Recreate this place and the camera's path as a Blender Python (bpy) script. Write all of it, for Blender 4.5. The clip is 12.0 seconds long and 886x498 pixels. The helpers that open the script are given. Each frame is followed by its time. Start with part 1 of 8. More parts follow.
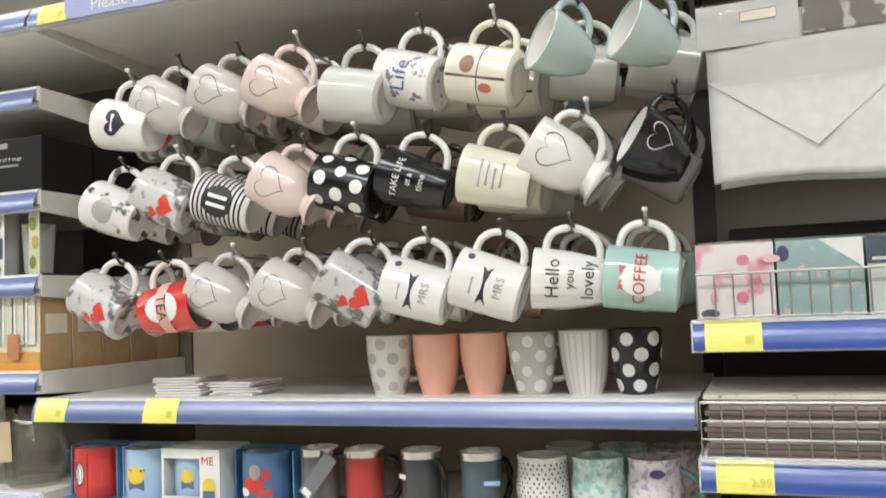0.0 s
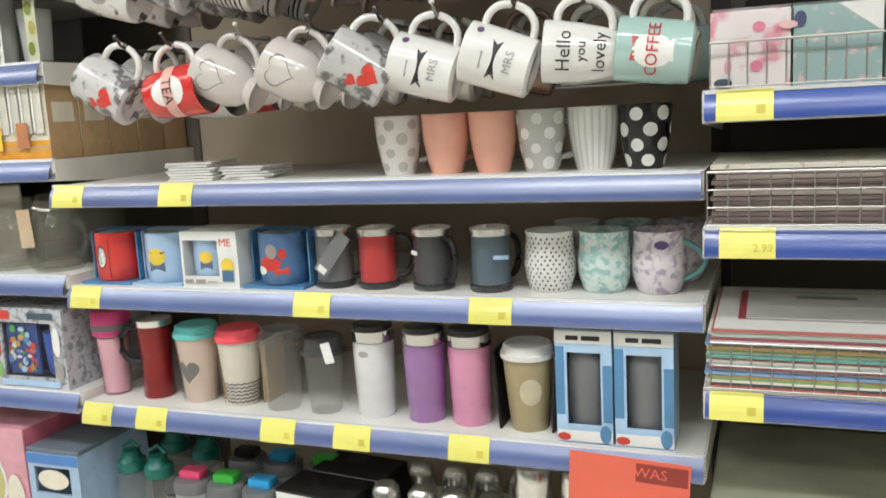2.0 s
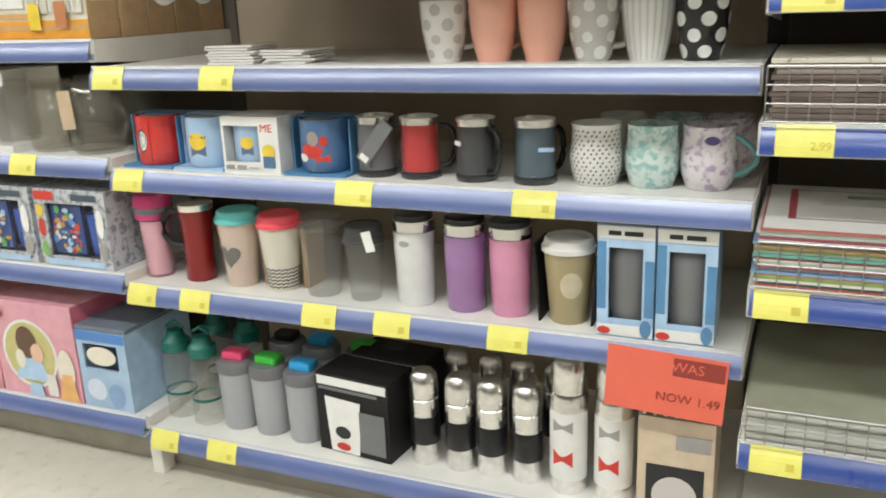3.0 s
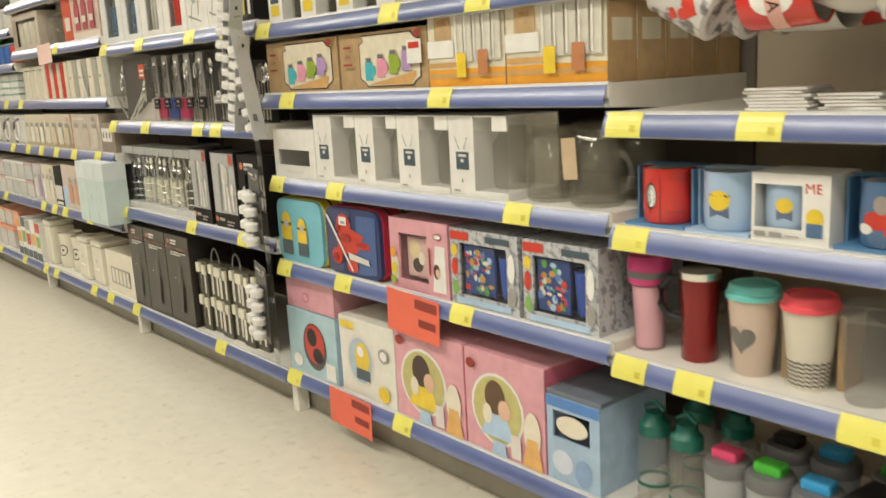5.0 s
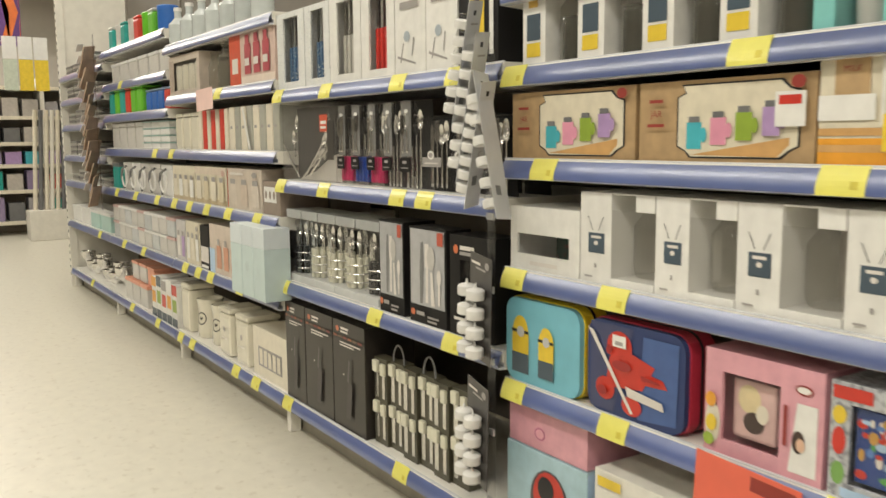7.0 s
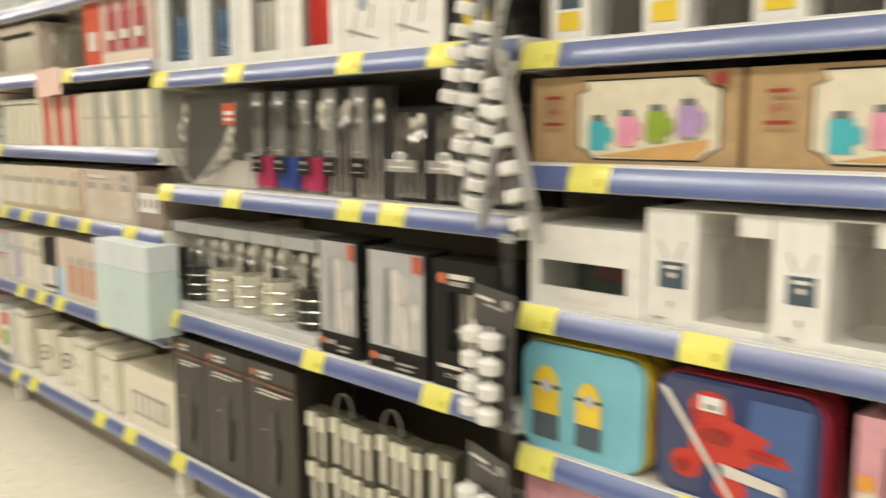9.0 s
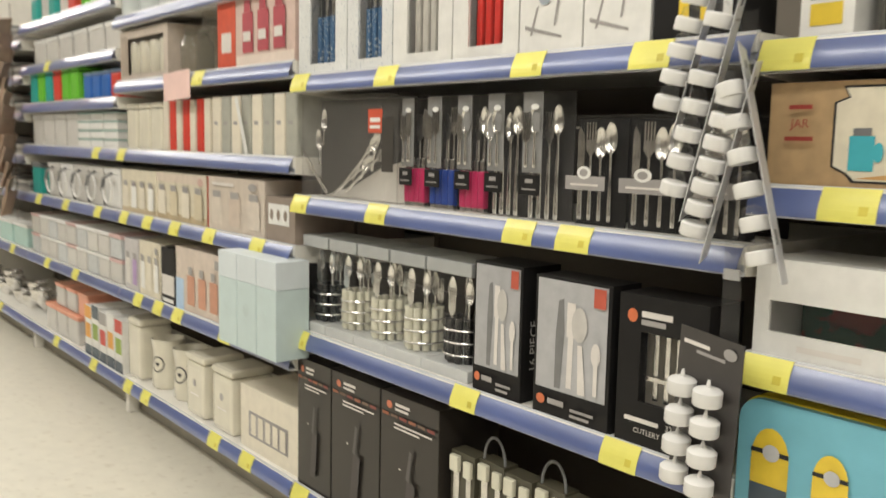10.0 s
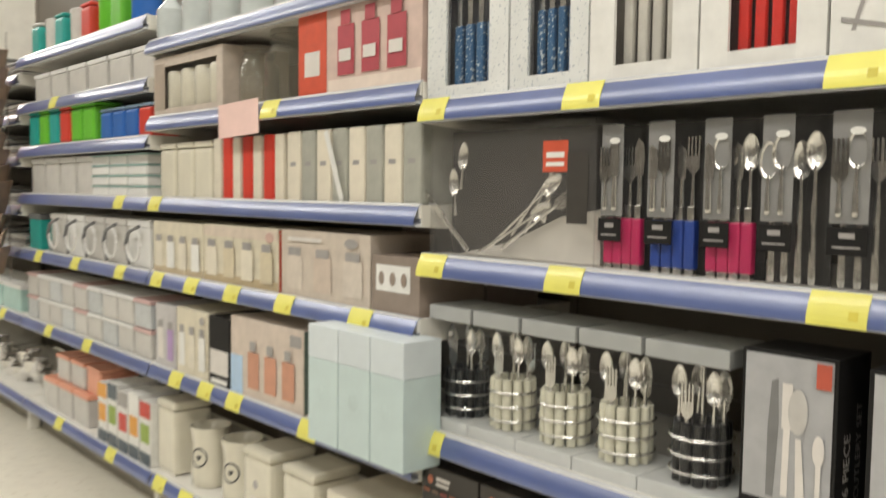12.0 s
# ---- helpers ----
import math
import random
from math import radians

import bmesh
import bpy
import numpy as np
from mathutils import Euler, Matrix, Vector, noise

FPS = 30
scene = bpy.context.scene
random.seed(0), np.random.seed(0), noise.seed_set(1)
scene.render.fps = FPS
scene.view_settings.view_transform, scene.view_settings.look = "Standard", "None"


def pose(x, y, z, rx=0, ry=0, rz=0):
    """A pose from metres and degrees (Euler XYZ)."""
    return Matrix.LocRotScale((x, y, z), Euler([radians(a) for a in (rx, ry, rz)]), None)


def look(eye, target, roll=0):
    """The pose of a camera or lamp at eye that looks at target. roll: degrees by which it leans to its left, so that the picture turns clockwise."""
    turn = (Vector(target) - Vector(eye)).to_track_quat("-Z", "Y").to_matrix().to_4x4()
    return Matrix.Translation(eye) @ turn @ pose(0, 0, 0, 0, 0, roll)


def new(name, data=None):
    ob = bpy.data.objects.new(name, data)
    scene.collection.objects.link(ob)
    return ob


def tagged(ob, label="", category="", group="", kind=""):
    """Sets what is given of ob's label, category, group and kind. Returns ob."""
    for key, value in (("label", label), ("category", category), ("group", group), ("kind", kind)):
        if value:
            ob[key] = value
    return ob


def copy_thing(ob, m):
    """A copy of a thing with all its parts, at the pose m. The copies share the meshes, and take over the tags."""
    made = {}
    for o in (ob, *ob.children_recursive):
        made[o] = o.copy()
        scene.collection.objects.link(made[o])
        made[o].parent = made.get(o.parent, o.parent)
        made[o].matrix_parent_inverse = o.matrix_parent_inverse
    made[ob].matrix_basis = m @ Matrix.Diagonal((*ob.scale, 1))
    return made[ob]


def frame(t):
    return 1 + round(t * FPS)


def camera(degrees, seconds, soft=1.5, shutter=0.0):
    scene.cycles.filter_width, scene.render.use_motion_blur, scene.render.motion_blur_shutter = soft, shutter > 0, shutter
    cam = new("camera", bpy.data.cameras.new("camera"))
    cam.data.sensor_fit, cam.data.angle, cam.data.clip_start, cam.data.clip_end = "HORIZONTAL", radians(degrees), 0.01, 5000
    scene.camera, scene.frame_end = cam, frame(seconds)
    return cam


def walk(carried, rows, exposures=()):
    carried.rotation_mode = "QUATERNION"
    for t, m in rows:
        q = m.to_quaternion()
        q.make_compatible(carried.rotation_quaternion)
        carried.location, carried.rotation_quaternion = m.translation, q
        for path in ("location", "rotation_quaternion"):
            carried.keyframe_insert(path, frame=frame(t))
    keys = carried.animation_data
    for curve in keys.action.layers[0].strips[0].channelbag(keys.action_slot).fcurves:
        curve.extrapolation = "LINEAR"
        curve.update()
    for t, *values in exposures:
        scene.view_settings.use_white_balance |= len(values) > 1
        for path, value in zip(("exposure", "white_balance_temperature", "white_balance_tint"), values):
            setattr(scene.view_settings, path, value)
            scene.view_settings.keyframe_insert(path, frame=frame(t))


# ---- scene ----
cam = camera(54.3, 12.0, shutter=0.6)
PATH = [
    (0, (1.349, -1.33, 1.068), (0.661, 0.544, 1.202), -2.2),
    (0.5, (1.347, -1.342, 1.024), (0.682, 0.541, 1.135), -1.8),
    (1, (1.341, -1.353, 1.021), (0.701, 0.541, 0.998), -2.2),
    (1.5, (1.339, -1.352, 1.025), (0.683, 0.526, 0.819), -2.6),
    (2, (1.341, -1.341, 1.027), (0.634, 0.503, 0.711), -3.0),
    (2.5, (1.324, -1.347, 1.029), (0.607, 0.47, 0.599), -2.5),
    (2.7, (1.318, -1.345, 1.033), (0.594, 0.444, 0.507), -2.5),
    (4.3, (1.18, -1.276, 1.004), (0.014, 0.254, 0.455), -2.8),
    (4.5, (1.115, -1.258, 1.003), (-0.171, 0.185, 0.488), -3.1),
    (5, (1.001, -1.236, 1.005), (-0.502, 0.021, 0.604), -3.1),
    (5.5, (0.849, -1.197, 0.966), (-0.602, 0.131, 0.604), -0.3),
    (6, (0.603, -1.204, 1.018), (-0.73, 0.245, 0.666), -0.2),
    (6.5, (0.456, -1.189, 1.009), (-1.004, 0.123, 0.625), 0.7),
    (7, (0.246, -1.139, 1.014), (-1.41, -0.046, 0.761), -0.5),
    (7.2, (0.192, -1.12, 1.018), (-1.45, -0.004, 0.779), -1.1),
    (8.8, (-0.269, -1.156, 1.035), (-1.568, 0.345, 0.79), 0.2),
    (9, (-0.327, -1.111, 1.029), (-1.72, 0.297, 0.751), -0.3),
    (9.5, (-0.478, -1.084, 1.026), (-2.05, 0.138, 0.836), -0.2),
    (10, (-0.598, -1.086, 1.016), (-2.124, 0.184, 0.776), 1.2),
    (10.5, (-0.795, -1.152, 1.016), (-2.14, 0.307, 0.766), 0.5),
    (11, (-0.922, -1.199, 1.016), (-2.329, 0.188, 0.705), 0.6),
    (11.5, (-1.093, -1.136, 1.016), (-2.621, 0.131, 0.768), -1.0),
    (12, (-1.232, -1.079, 1.004), (-2.712, 0.26, 0.871), 0.7),
]
walk(cam, [(t, look(eye, target, roll)) for t, eye, target, roll in PATH],
     [(0, -0.30, 5750, 10), (2.7, -0.34, 5800, 9), (4.5, -0.38, 6950, 8), (5.5, -0.64, 6700, 9), (7.0, -0.66, 6700, 9),
      (9.0, -0.40, 6800, 10), (10.0, -0.53, 6400, 11), (11.0, -0.42, 6250, 11), (12.0, -0.58, 6350, 11)])

# ---- world and lamps ----
world = bpy.data.worlds.new("shop_interior")
scene.world = world
world.use_nodes = True
world.node_tree.nodes["Background"].inputs[0].default_value = (0.9, 0.95, 1.0, 1)
world.node_tree.nodes["Background"].inputs[1].default_value = 0.005

CEILING = 3.3
LAMP_X = (2.6, 0.75, -1.1, -2.95, -4.8, -6.65, -8.5)
LAMP_X_2 = (2.4, 0.2, -2.0, -4.2)
LAMP_X_3 = (1.6, -1.4, -4.4)
LAMP_Y = -2.0
LAMP_SHELF_Y = 0.12
LAMP_POWER = 36.0


def ceiling_lamp(x, y, share=1.0):
    lamp = bpy.data.lights.new("ceiling_lamp", "AREA")
    lamp.shape, lamp.size, lamp.size_y = "RECTANGLE", 1.5, 0.4
    lamp.energy, lamp.color = LAMP_POWER * share, (1.0, 0.96, 0.86)
    ob = new("ceiling_lamp", lamp)
    ob.matrix_world = pose(x, y, CEILING - 0.07)
    return ob


for lx in LAMP_X:
    ceiling_lamp(lx, LAMP_Y, 1.50 if lx > 0 else 1.10 if lx > -4 else 1.1)
    ceiling_lamp(lx, LAMP_SHELF_Y, 0.40 if lx > 0 else 0.46 if lx > -4 else 0.7)
for lx in LAMP_X_2:
    ceiling_lamp(lx, -4.0, 1.25 if lx > 0 else 0.5)
for lx in LAMP_X_3:
    ceiling_lamp(lx, -6.0, 0.3 if lx > 0 else 0.2)
for lx in (-10.5, -12.5):
    ceiling_lamp(lx, -0.6, 3.4)

# ---- materials ----
MATS = {}


def mat(name, col, rough=0.5, metal=0.0, var=0.08, scale=18.0, bump=0.0, bscale=300.0, coat=0.0, spec=0.5, emit=0.0, coat_rough=0.08, coat_ior=1.5):
    """Painted, printed, plastic or metal surface with grain at two scales."""
    if name in MATS:
        return MATS[name]
    m = bpy.data.materials.new(name)
    m.use_nodes = True
    nt = m.node_tree
    b = nt.nodes["Principled BSDF"]
    b.inputs["Roughness"].default_value = rough
    b.inputs["Metallic"].default_value = metal
    b.inputs["Specular IOR Level"].default_value = spec
    b.inputs["Coat Weight"].default_value = coat
    b.inputs["Coat Roughness"].default_value = coat_rough
    b.inputs["Coat IOR"].default_value = coat_ior
    co = nt.nodes.new("ShaderNodeTexCoord")
    n1 = nt.nodes.new("ShaderNodeTexNoise")
    n1.inputs["Scale"].default_value = scale
    n1.inputs["Detail"].default_value = 6
    nt.links.new(co.outputs["Object"], n1.inputs["Vector"])
    ramp = nt.nodes.new("ShaderNodeMapRange")
    ramp.inputs[1].default_value, ramp.inputs[2].default_value = 0.3, 0.7
    ramp.inputs[3].default_value, ramp.inputs[4].default_value = 1 - var, 1 + var
    nt.links.new(n1.outputs["Fac"], ramp.inputs[0])
    info = nt.nodes.new("ShaderNodeObjectInfo")
    ri = nt.nodes.new("ShaderNodeMapRange")
    ri.inputs[3].default_value, ri.inputs[4].default_value = 1 - var * 0.6, 1 + var * 0.6
    nt.links.new(info.outputs["Random"], ri.inputs[0])
    mul = nt.nodes.new("ShaderNodeMath")
    mul.operation = "MULTIPLY"
    nt.links.new(ramp.outputs[0], mul.inputs[0])
    nt.links.new(ri.outputs[0], mul.inputs[1])
    mix = nt.nodes.new("ShaderNodeVectorMath")
    mix.operation = "SCALE"
    mix.inputs[0].default_value = col[:3]
    nt.links.new(mul.outputs[0], mix.inputs["Scale"])
    nt.links.new(mix.outputs[0], b.inputs["Base Color"])
    rr = nt.nodes.new("ShaderNodeMapRange")
    rr.inputs[3].default_value, rr.inputs[4].default_value = max(0.02, rough * 0.8), min(1, rough * 1.2)
    nt.links.new(n1.outputs["Fac"], rr.inputs[0])
    nt.links.new(rr.outputs[0], b.inputs["Roughness"])
    if bump:
        n2 = nt.nodes.new("ShaderNodeTexNoise")
        n2.inputs["Scale"].default_value = bscale
        n2.inputs["Detail"].default_value = 3
        nt.links.new(co.outputs["Object"], n2.inputs["Vector"])
        bp = nt.nodes.new("ShaderNodeBump")
        bp.inputs["Strength"].default_value = bump
        bp.inputs["Distance"].default_value = 0.002
        nt.links.new(n2.outputs["Fac"], bp.inputs["Height"])
        nt.links.new(bp.outputs[0], b.inputs["Normal"])
    if emit:
        b.inputs["Emission Color"].default_value = (*col[:3], 1)
        b.inputs["Emission Strength"].default_value = emit
    MATS[name] = m
    return m


def film(name, col=(0.9, 0.9, 0.9), clear=0.86, rough=0.06, haze=0.12):
    """Thin clear plastic or glass wall: see-through with a Fresnel gloss."""
    if name in MATS:
        return MATS[name]
    m = bpy.data.materials.new(name)
    m.use_nodes = True
    nt = m.node_tree
    nt.nodes.remove(nt.nodes["Principled BSDF"])
    out = nt.nodes["Material Output"]
    tr = nt.nodes.new("ShaderNodeBsdfTransparent")
    tr.inputs[0].default_value = (*[1 - (1 - c) * (1 - clear) for c in col], 1)
    df = nt.nodes.new("ShaderNodeBsdfDiffuse")
    df.inputs[0].default_value = (*col, 1)
    gl = nt.nodes.new("ShaderNodeBsdfGlossy")
    gl.inputs["Roughness"].default_value = rough
    n = nt.nodes.new("ShaderNodeTexNoise")
    n.inputs["Scale"].default_value = 25
    co = nt.nodes.new("ShaderNodeTexCoord")
    nt.links.new(co.outputs["Object"], n.inputs["Vector"])
    bp = nt.nodes.new("ShaderNodeBump")
    bp.inputs["Strength"].default_value = 0.25
    bp.inputs["Distance"].default_value = 0.01
    nt.links.new(n.outputs["Fac"], bp.inputs["Height"])
    nt.links.new(bp.outputs[0], gl.inputs["Normal"])
    m1 = nt.nodes.new("ShaderNodeMixShader")
    m1.inputs[0].default_value = (1 - clear) * haze
    nt.links.new(tr.outputs[0], m1.inputs[1])
    nt.links.new(df.outputs[0], m1.inputs[2])
    lw = nt.nodes.new("ShaderNodeLayerWeight")
    lw.inputs["Blend"].default_value = 0.5
    pw = nt.nodes.new("ShaderNodeMath")
    pw.operation = "POWER"
    pw.inputs[1].default_value = 4.0
    nt.links.new(lw.outputs["Facing"], pw.inputs[0])
    fr = nt.nodes.new("ShaderNodeMapRange")
    fr.inputs[3].default_value, fr.inputs[4].default_value = 0.018, 0.8
    nt.links.new(pw.outputs[0], fr.inputs[0])
    m2 = nt.nodes.new("ShaderNodeMixShader")
    nt.links.new(fr.outputs[0], m2.inputs[0])
    nt.links.new(m1.outputs[0], m2.inputs[1])
    nt.links.new(gl.outputs[0], m2.inputs[2])
    nt.links.new(m2.outputs[0], out.inputs[0])
    MATS[name] = m
    return m


def speckle(name, base, spot, scale, lo, hi, rough=0.5, coat=0.0):
    """Base colour with scattered spots: terrazzo floor, printed flowers, speckled glaze."""
    if name in MATS:
        return MATS[name]
    m = mat(name, base, rough, var=0.05, coat=coat)
    nt = m.node_tree
    b = nt.nodes["Principled BSDF"]
    co = nt.nodes.new("ShaderNodeTexCoord")
    n = nt.nodes.new("ShaderNodeTexNoise")
    n.inputs["Scale"].default_value = scale
    n.inputs["Detail"].default_value = 4
    nt.links.new(co.outputs["Object"], n.inputs["Vector"])
    r = nt.nodes.new("ShaderNodeMapRange")
    r.inputs[1].default_value, r.inputs[2].default_value = lo, hi
    nt.links.new(n.outputs["Fac"], r.inputs[0])
    mx = nt.nodes.new("ShaderNodeMix")
    mx.data_type = "RGBA"
    old = b.inputs["Base Color"].links[0].from_socket
    nt.links.new(r.outputs[0], mx.inputs[0])
    nt.links.new(old, mx.inputs[6])
    mx.inputs[7].default_value = (*spot, 1)
    nt.links.new(mx.outputs[2], b.inputs["Base Color"])
    return m


WHITE_PAINT = mat("white_enamel_paint", (0.78, 0.75, 0.68), 0.4, var=0.05, bump=0.05)
SHELF_TOP = mat("cream_shelf_enamel", (0.80, 0.78, 0.73), 0.35, var=0.06, scale=9, bump=0.04)
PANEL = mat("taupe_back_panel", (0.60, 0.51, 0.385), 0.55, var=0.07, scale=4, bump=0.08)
# darker copy of the taupe panel: the shade behind full shelves, put into its colour
PANEL_SHADED = mat("shaded_taupe_back_panel", (0.15, 0.13, 0.105), 0.6, var=0.12, scale=4, bump=0.08)
POST = mat("taupe_upright_steel", (0.20, 0.175, 0.145), 0.5, var=0.12)
DARKP = mat("dark_upright_steel", (0.06, 0.055, 0.05), 0.5, var=0.15)
BLUE = mat("blue_shelf_strip", (0.095, 0.135, 0.34), 0.34, var=0.14, scale=5, coat=1.0, coat_rough=0.28, coat_ior=1.85)
BLUE_R = mat("deep_blue_shelf_strip", (0.045, 0.085, 0.34), 0.28, var=0.10, scale=7, coat=0.8, coat_rough=0.2)
RAIL = mat("clear_grey_rail_plastic", (0.62, 0.63, 0.66), 0.25, var=0.06)
YELLOW = mat("yellow_paper_ticket", (0.82, 0.77, 0.17), 0.45, var=0.06, coat=0.3)
RED_SIGN = mat("red_orange_card", (0.80, 0.155, 0.095), 0.5, var=0.05)
PINK_SIGN = mat("pale_pink_card", (0.85, 0.6, 0.55), 0.5, var=0.05)
INK = mat("black_ink", (0.02, 0.02, 0.022), 0.5, var=0.1)
INK_Y = mat("olive_ticket_ink", (0.66, 0.57, 0.08), 0.5, var=0.1)
INK_R = mat("dark_red_ink", (0.30, 0.04, 0.03), 0.5, var=0.1)
FLOOR = speckle("cream_speckled_vinyl", (0.60, 0.57, 0.49), (0.52, 0.48, 0.40), 30, 0.58, 0.72, 0.35)
CEIL = mat("ceiling_tile", (0.75, 0.74, 0.7), 0.8, var=0.05, bump=0.2)
KICK = mat("grey_beige_kickplate", (0.36, 0.33, 0.27), 0.5, var=0.1)
WALL_S = mat("dark_shelving_run", (0.20, 0.18, 0.16), 0.6, var=0.2, scale=2)
WALLM = mat("shop_wall_paint", (0.52, 0.48, 0.42), 0.7, var=0.06, scale=3)

# ---- mesh helpers ----


def link(name, bm, material, parent=None, label=""):
    me = bpy.data.meshes.new(name)
    bm.to_mesh(me)
    bm.free()
    for p in me.polygons:
        p.use_smooth = False
    if material:
        me.materials.append(material)
    ob = new(name, me)
    if parent:
        ob.parent = parent
    if label:
        ob["label"] = label
    return ob


def part(name, bm, material, parent, label=""):
    return link(name, bm, material, parent, label)


def smooth(ob, angle=40):
    """Soft shading that keeps edges sharper than the angle."""
    me = ob.data
    bm = bmesh.new()
    bm.from_mesh(me)
    for f in bm.faces:
        f.smooth = True
    for e in bm.edges:
        if len(e.link_faces) == 2 and e.calc_face_angle(0) > radians(angle):
            e.smooth = False
    bm.to_mesh(me)
    bm.free()
    return ob


def thing(name, label, category, group="", at=(0, 0, 0), rz=0, m=None):
    ob = new(name)
    ob.empty_display_size = 0.05
    ob.matrix_basis = m if m is not None else pose(*at, 0, 0, rz)
    return tagged(ob, label, category, group)


def bx(x0, x1, y0, y1, z0, z1, bevel=0.0, bm=None):
    bm = bm or bmesh.new()
    v = [bm.verts.new(p) for p in ((x0, y0, z0), (x1, y0, z0), (x1, y1, z0), (x0, y1, z0), (x0, y0, z1), (x1, y0, z1), (x1, y1, z1), (x0, y1, z1))]
    fs = [bm.faces.new([v[i] for i in f]) for f in ((3, 2, 1, 0), (4, 5, 6, 7), (0, 1, 5, 4), (1, 2, 6, 5), (2, 3, 7, 6), (3, 0, 4, 7))]
    if bevel:
        es = list({e for f in fs for e in f.edges})
        bmesh.ops.bevel(bm, geom=es, offset=bevel, segments=2, affect="EDGES", profile=0.6)
    return bm


def lathe(profile, n=32, bm=None, at=(0, 0, 0)):
    """Turn (radius, z) pairs round the z axis."""
    bm = bm or bmesh.new()
    rings = []
    for r, z in profile:
        if r < 1e-5:
            rings.append([bm.verts.new((at[0], at[1], at[2] + z))])
        else:
            rings.append([bm.verts.new((at[0] + r * math.cos(2 * math.pi * i / n), at[1] + r * math.sin(2 * math.pi * i / n), at[2] + z)) for i in range(n)])
    for a, b in zip(rings, rings[1:]):
        for i in range(n):
            j = (i + 1) % n
            if len(a) == 1 and len(b) == 1:
                continue
            if len(a) == 1:
                bm.faces.new((a[0], b[j], b[i]))
            elif len(b) == 1:
                bm.faces.new((a[i], a[j], b[0]))
            else:
                bm.faces.new((a[i], a[j], b[j], b[i]))
    bmesh.ops.recalc_face_normals(bm, faces=bm.faces)
    return bm


def tube(path, r, n=8, bm=None, closed=False):
    """A round bar along a list of points."""
    bm = bm or bmesh.new()
    pts = [Vector(p) for p in path]
    rings = []
    up = Vector((0, 0, 1))
    for i, p in enumerate(pts):
        a = pts[i - 1] if i or closed else p
        b = pts[(i + 1) % len(pts)] if i + 1 < len(pts) or closed else p
        d = (b - a).normalized()
        s = d.cross(up)
        if s.length < 1e-3:
            s = d.cross(Vector((0, 1, 0)))
        s.normalize()
        u = s.cross(d)
        rings.append([bm.verts.new(p + r * (math.cos(2 * math.pi * k / n) * s + math.sin(2 * math.pi * k / n) * u)) for k in range(n)])
    pairs = list(zip(rings, rings[1:])) + ([(rings[-1], rings[0])] if closed else [])
    for a, b in pairs:
        for k in range(n):
            bm.faces.new((a[k], a[(k + 1) % n], b[(k + 1) % n], b[k]))
    if not closed:
        bm.faces.new(rings[0][::-1])
        bm.faces.new(rings[-1])
    bmesh.ops.recalc_face_normals(bm, faces=bm.faces)
    return bm


def poly(points, y, depth=0.0006, bm=None):
    """A flat printed shape in the x-z plane that faces -y."""
    bm = bm or bmesh.new()
    f = [bm.verts.new((x, y, z)) for x, z in points]
    face = bm.faces.new(f)
    bm.normal_update()
    if face.normal.y > 0:
        face.normal_flip()
    return bm


def ellipse(cx, cz, rx, rz, n=20):
    return [(cx + rx * math.cos(2 * math.pi * i / n), cz + rz * math.sin(2 * math.pi * i / n)) for i in range(n)]


def rect(x0, x1, z0, z1):
    return [(x0, z0), (x1, z0), (x1, z1), (x0, z1)]


def heart(cx, cz, w, n=28):
    pts = []
    for i in range(n):
        t = 2 * math.pi * i / n
        pts.append((cx + w * math.sin(t) ** 3 / 2, cz + w / 32 * (13 * math.cos(t) - 5 * math.cos(2 * t) - 2 * math.cos(3 * t) - math.cos(4 * t))))
    return pts


TEXTS = {}


def text_mesh(body, size):
    """Letters as a flat bmesh in the x-y plane, centred."""
    key = (body, size)
    if key not in TEXTS:
        cu = bpy.data.curves.new("letters", "FONT")
        cu.body, cu.size, cu.align_x, cu.align_y = body, size, "CENTER", "CENTER"
        cu.resolution_u = 2
        tmp = bpy.data.objects.new("letters", cu)
        scene.collection.objects.link(tmp)
        bpy.context.view_layer.update()
        TEXTS[key] = bpy.data.meshes.new_from_object(tmp.evaluated_get(bpy.context.evaluated_depsgraph_get()))
        bpy.data.objects.remove(tmp)
    bm = bmesh.new()
    bm.from_mesh(TEXTS[key])
    return bm


def letters(body, size, x, z, y, turn=0.0, material=None, parent=None, name="lettering"):
    """Letters that face -y."""
    bm = text_mesh(body, size)
    m = Matrix.Translation((x, y, z)) @ Matrix.Rotation(radians(turn), 4, "Y") @ Matrix.Rotation(radians(90), 4, "X")
    bmesh.ops.transform(bm, matrix=m, verts=bm.verts)
    return part(name, bm, material, parent)

# ---- the setting ----


def structure(name, bm, material, label, category):
    return tagged(link(name, bm, material), label, category, kind="structure")


structure("floor", bx(-15, 6, -7.5, 6, -0.1, 0.0), FLOOR, "cream speckled vinyl shop floor with scuffs", "floor")
structure("ceiling", bx(-15, 6, -7.5, 6, CEILING, CEILING + 0.1), CEIL, "off-white tiled shop ceiling", "ceiling")
structure("wall_south", bx(-15, 6, -7.6, -7.5, 0, CEILING), WALL_S, "plain dark shop wall", "wall")
structure("wall_north", bx(-15, 6, 6, 6.1, 0, CEILING), WALLM, "plain beige shop wall", "wall")
structure("wall_east", bx(6, 6.1, -7.5, 6, 0, CEILING), WALLM, "plain beige shop wall", "wall")
structure("wall_west", bx(-15.1, -15, -7.5, 6, 0, CEILING), WALLM, "plain beige shop wall", "wall")

W = 1.25        # width of one shelving bay
BACK = 0.47     # the back panels' front face
LIP = 0.046     # height of a price rail
TOP = 2.05



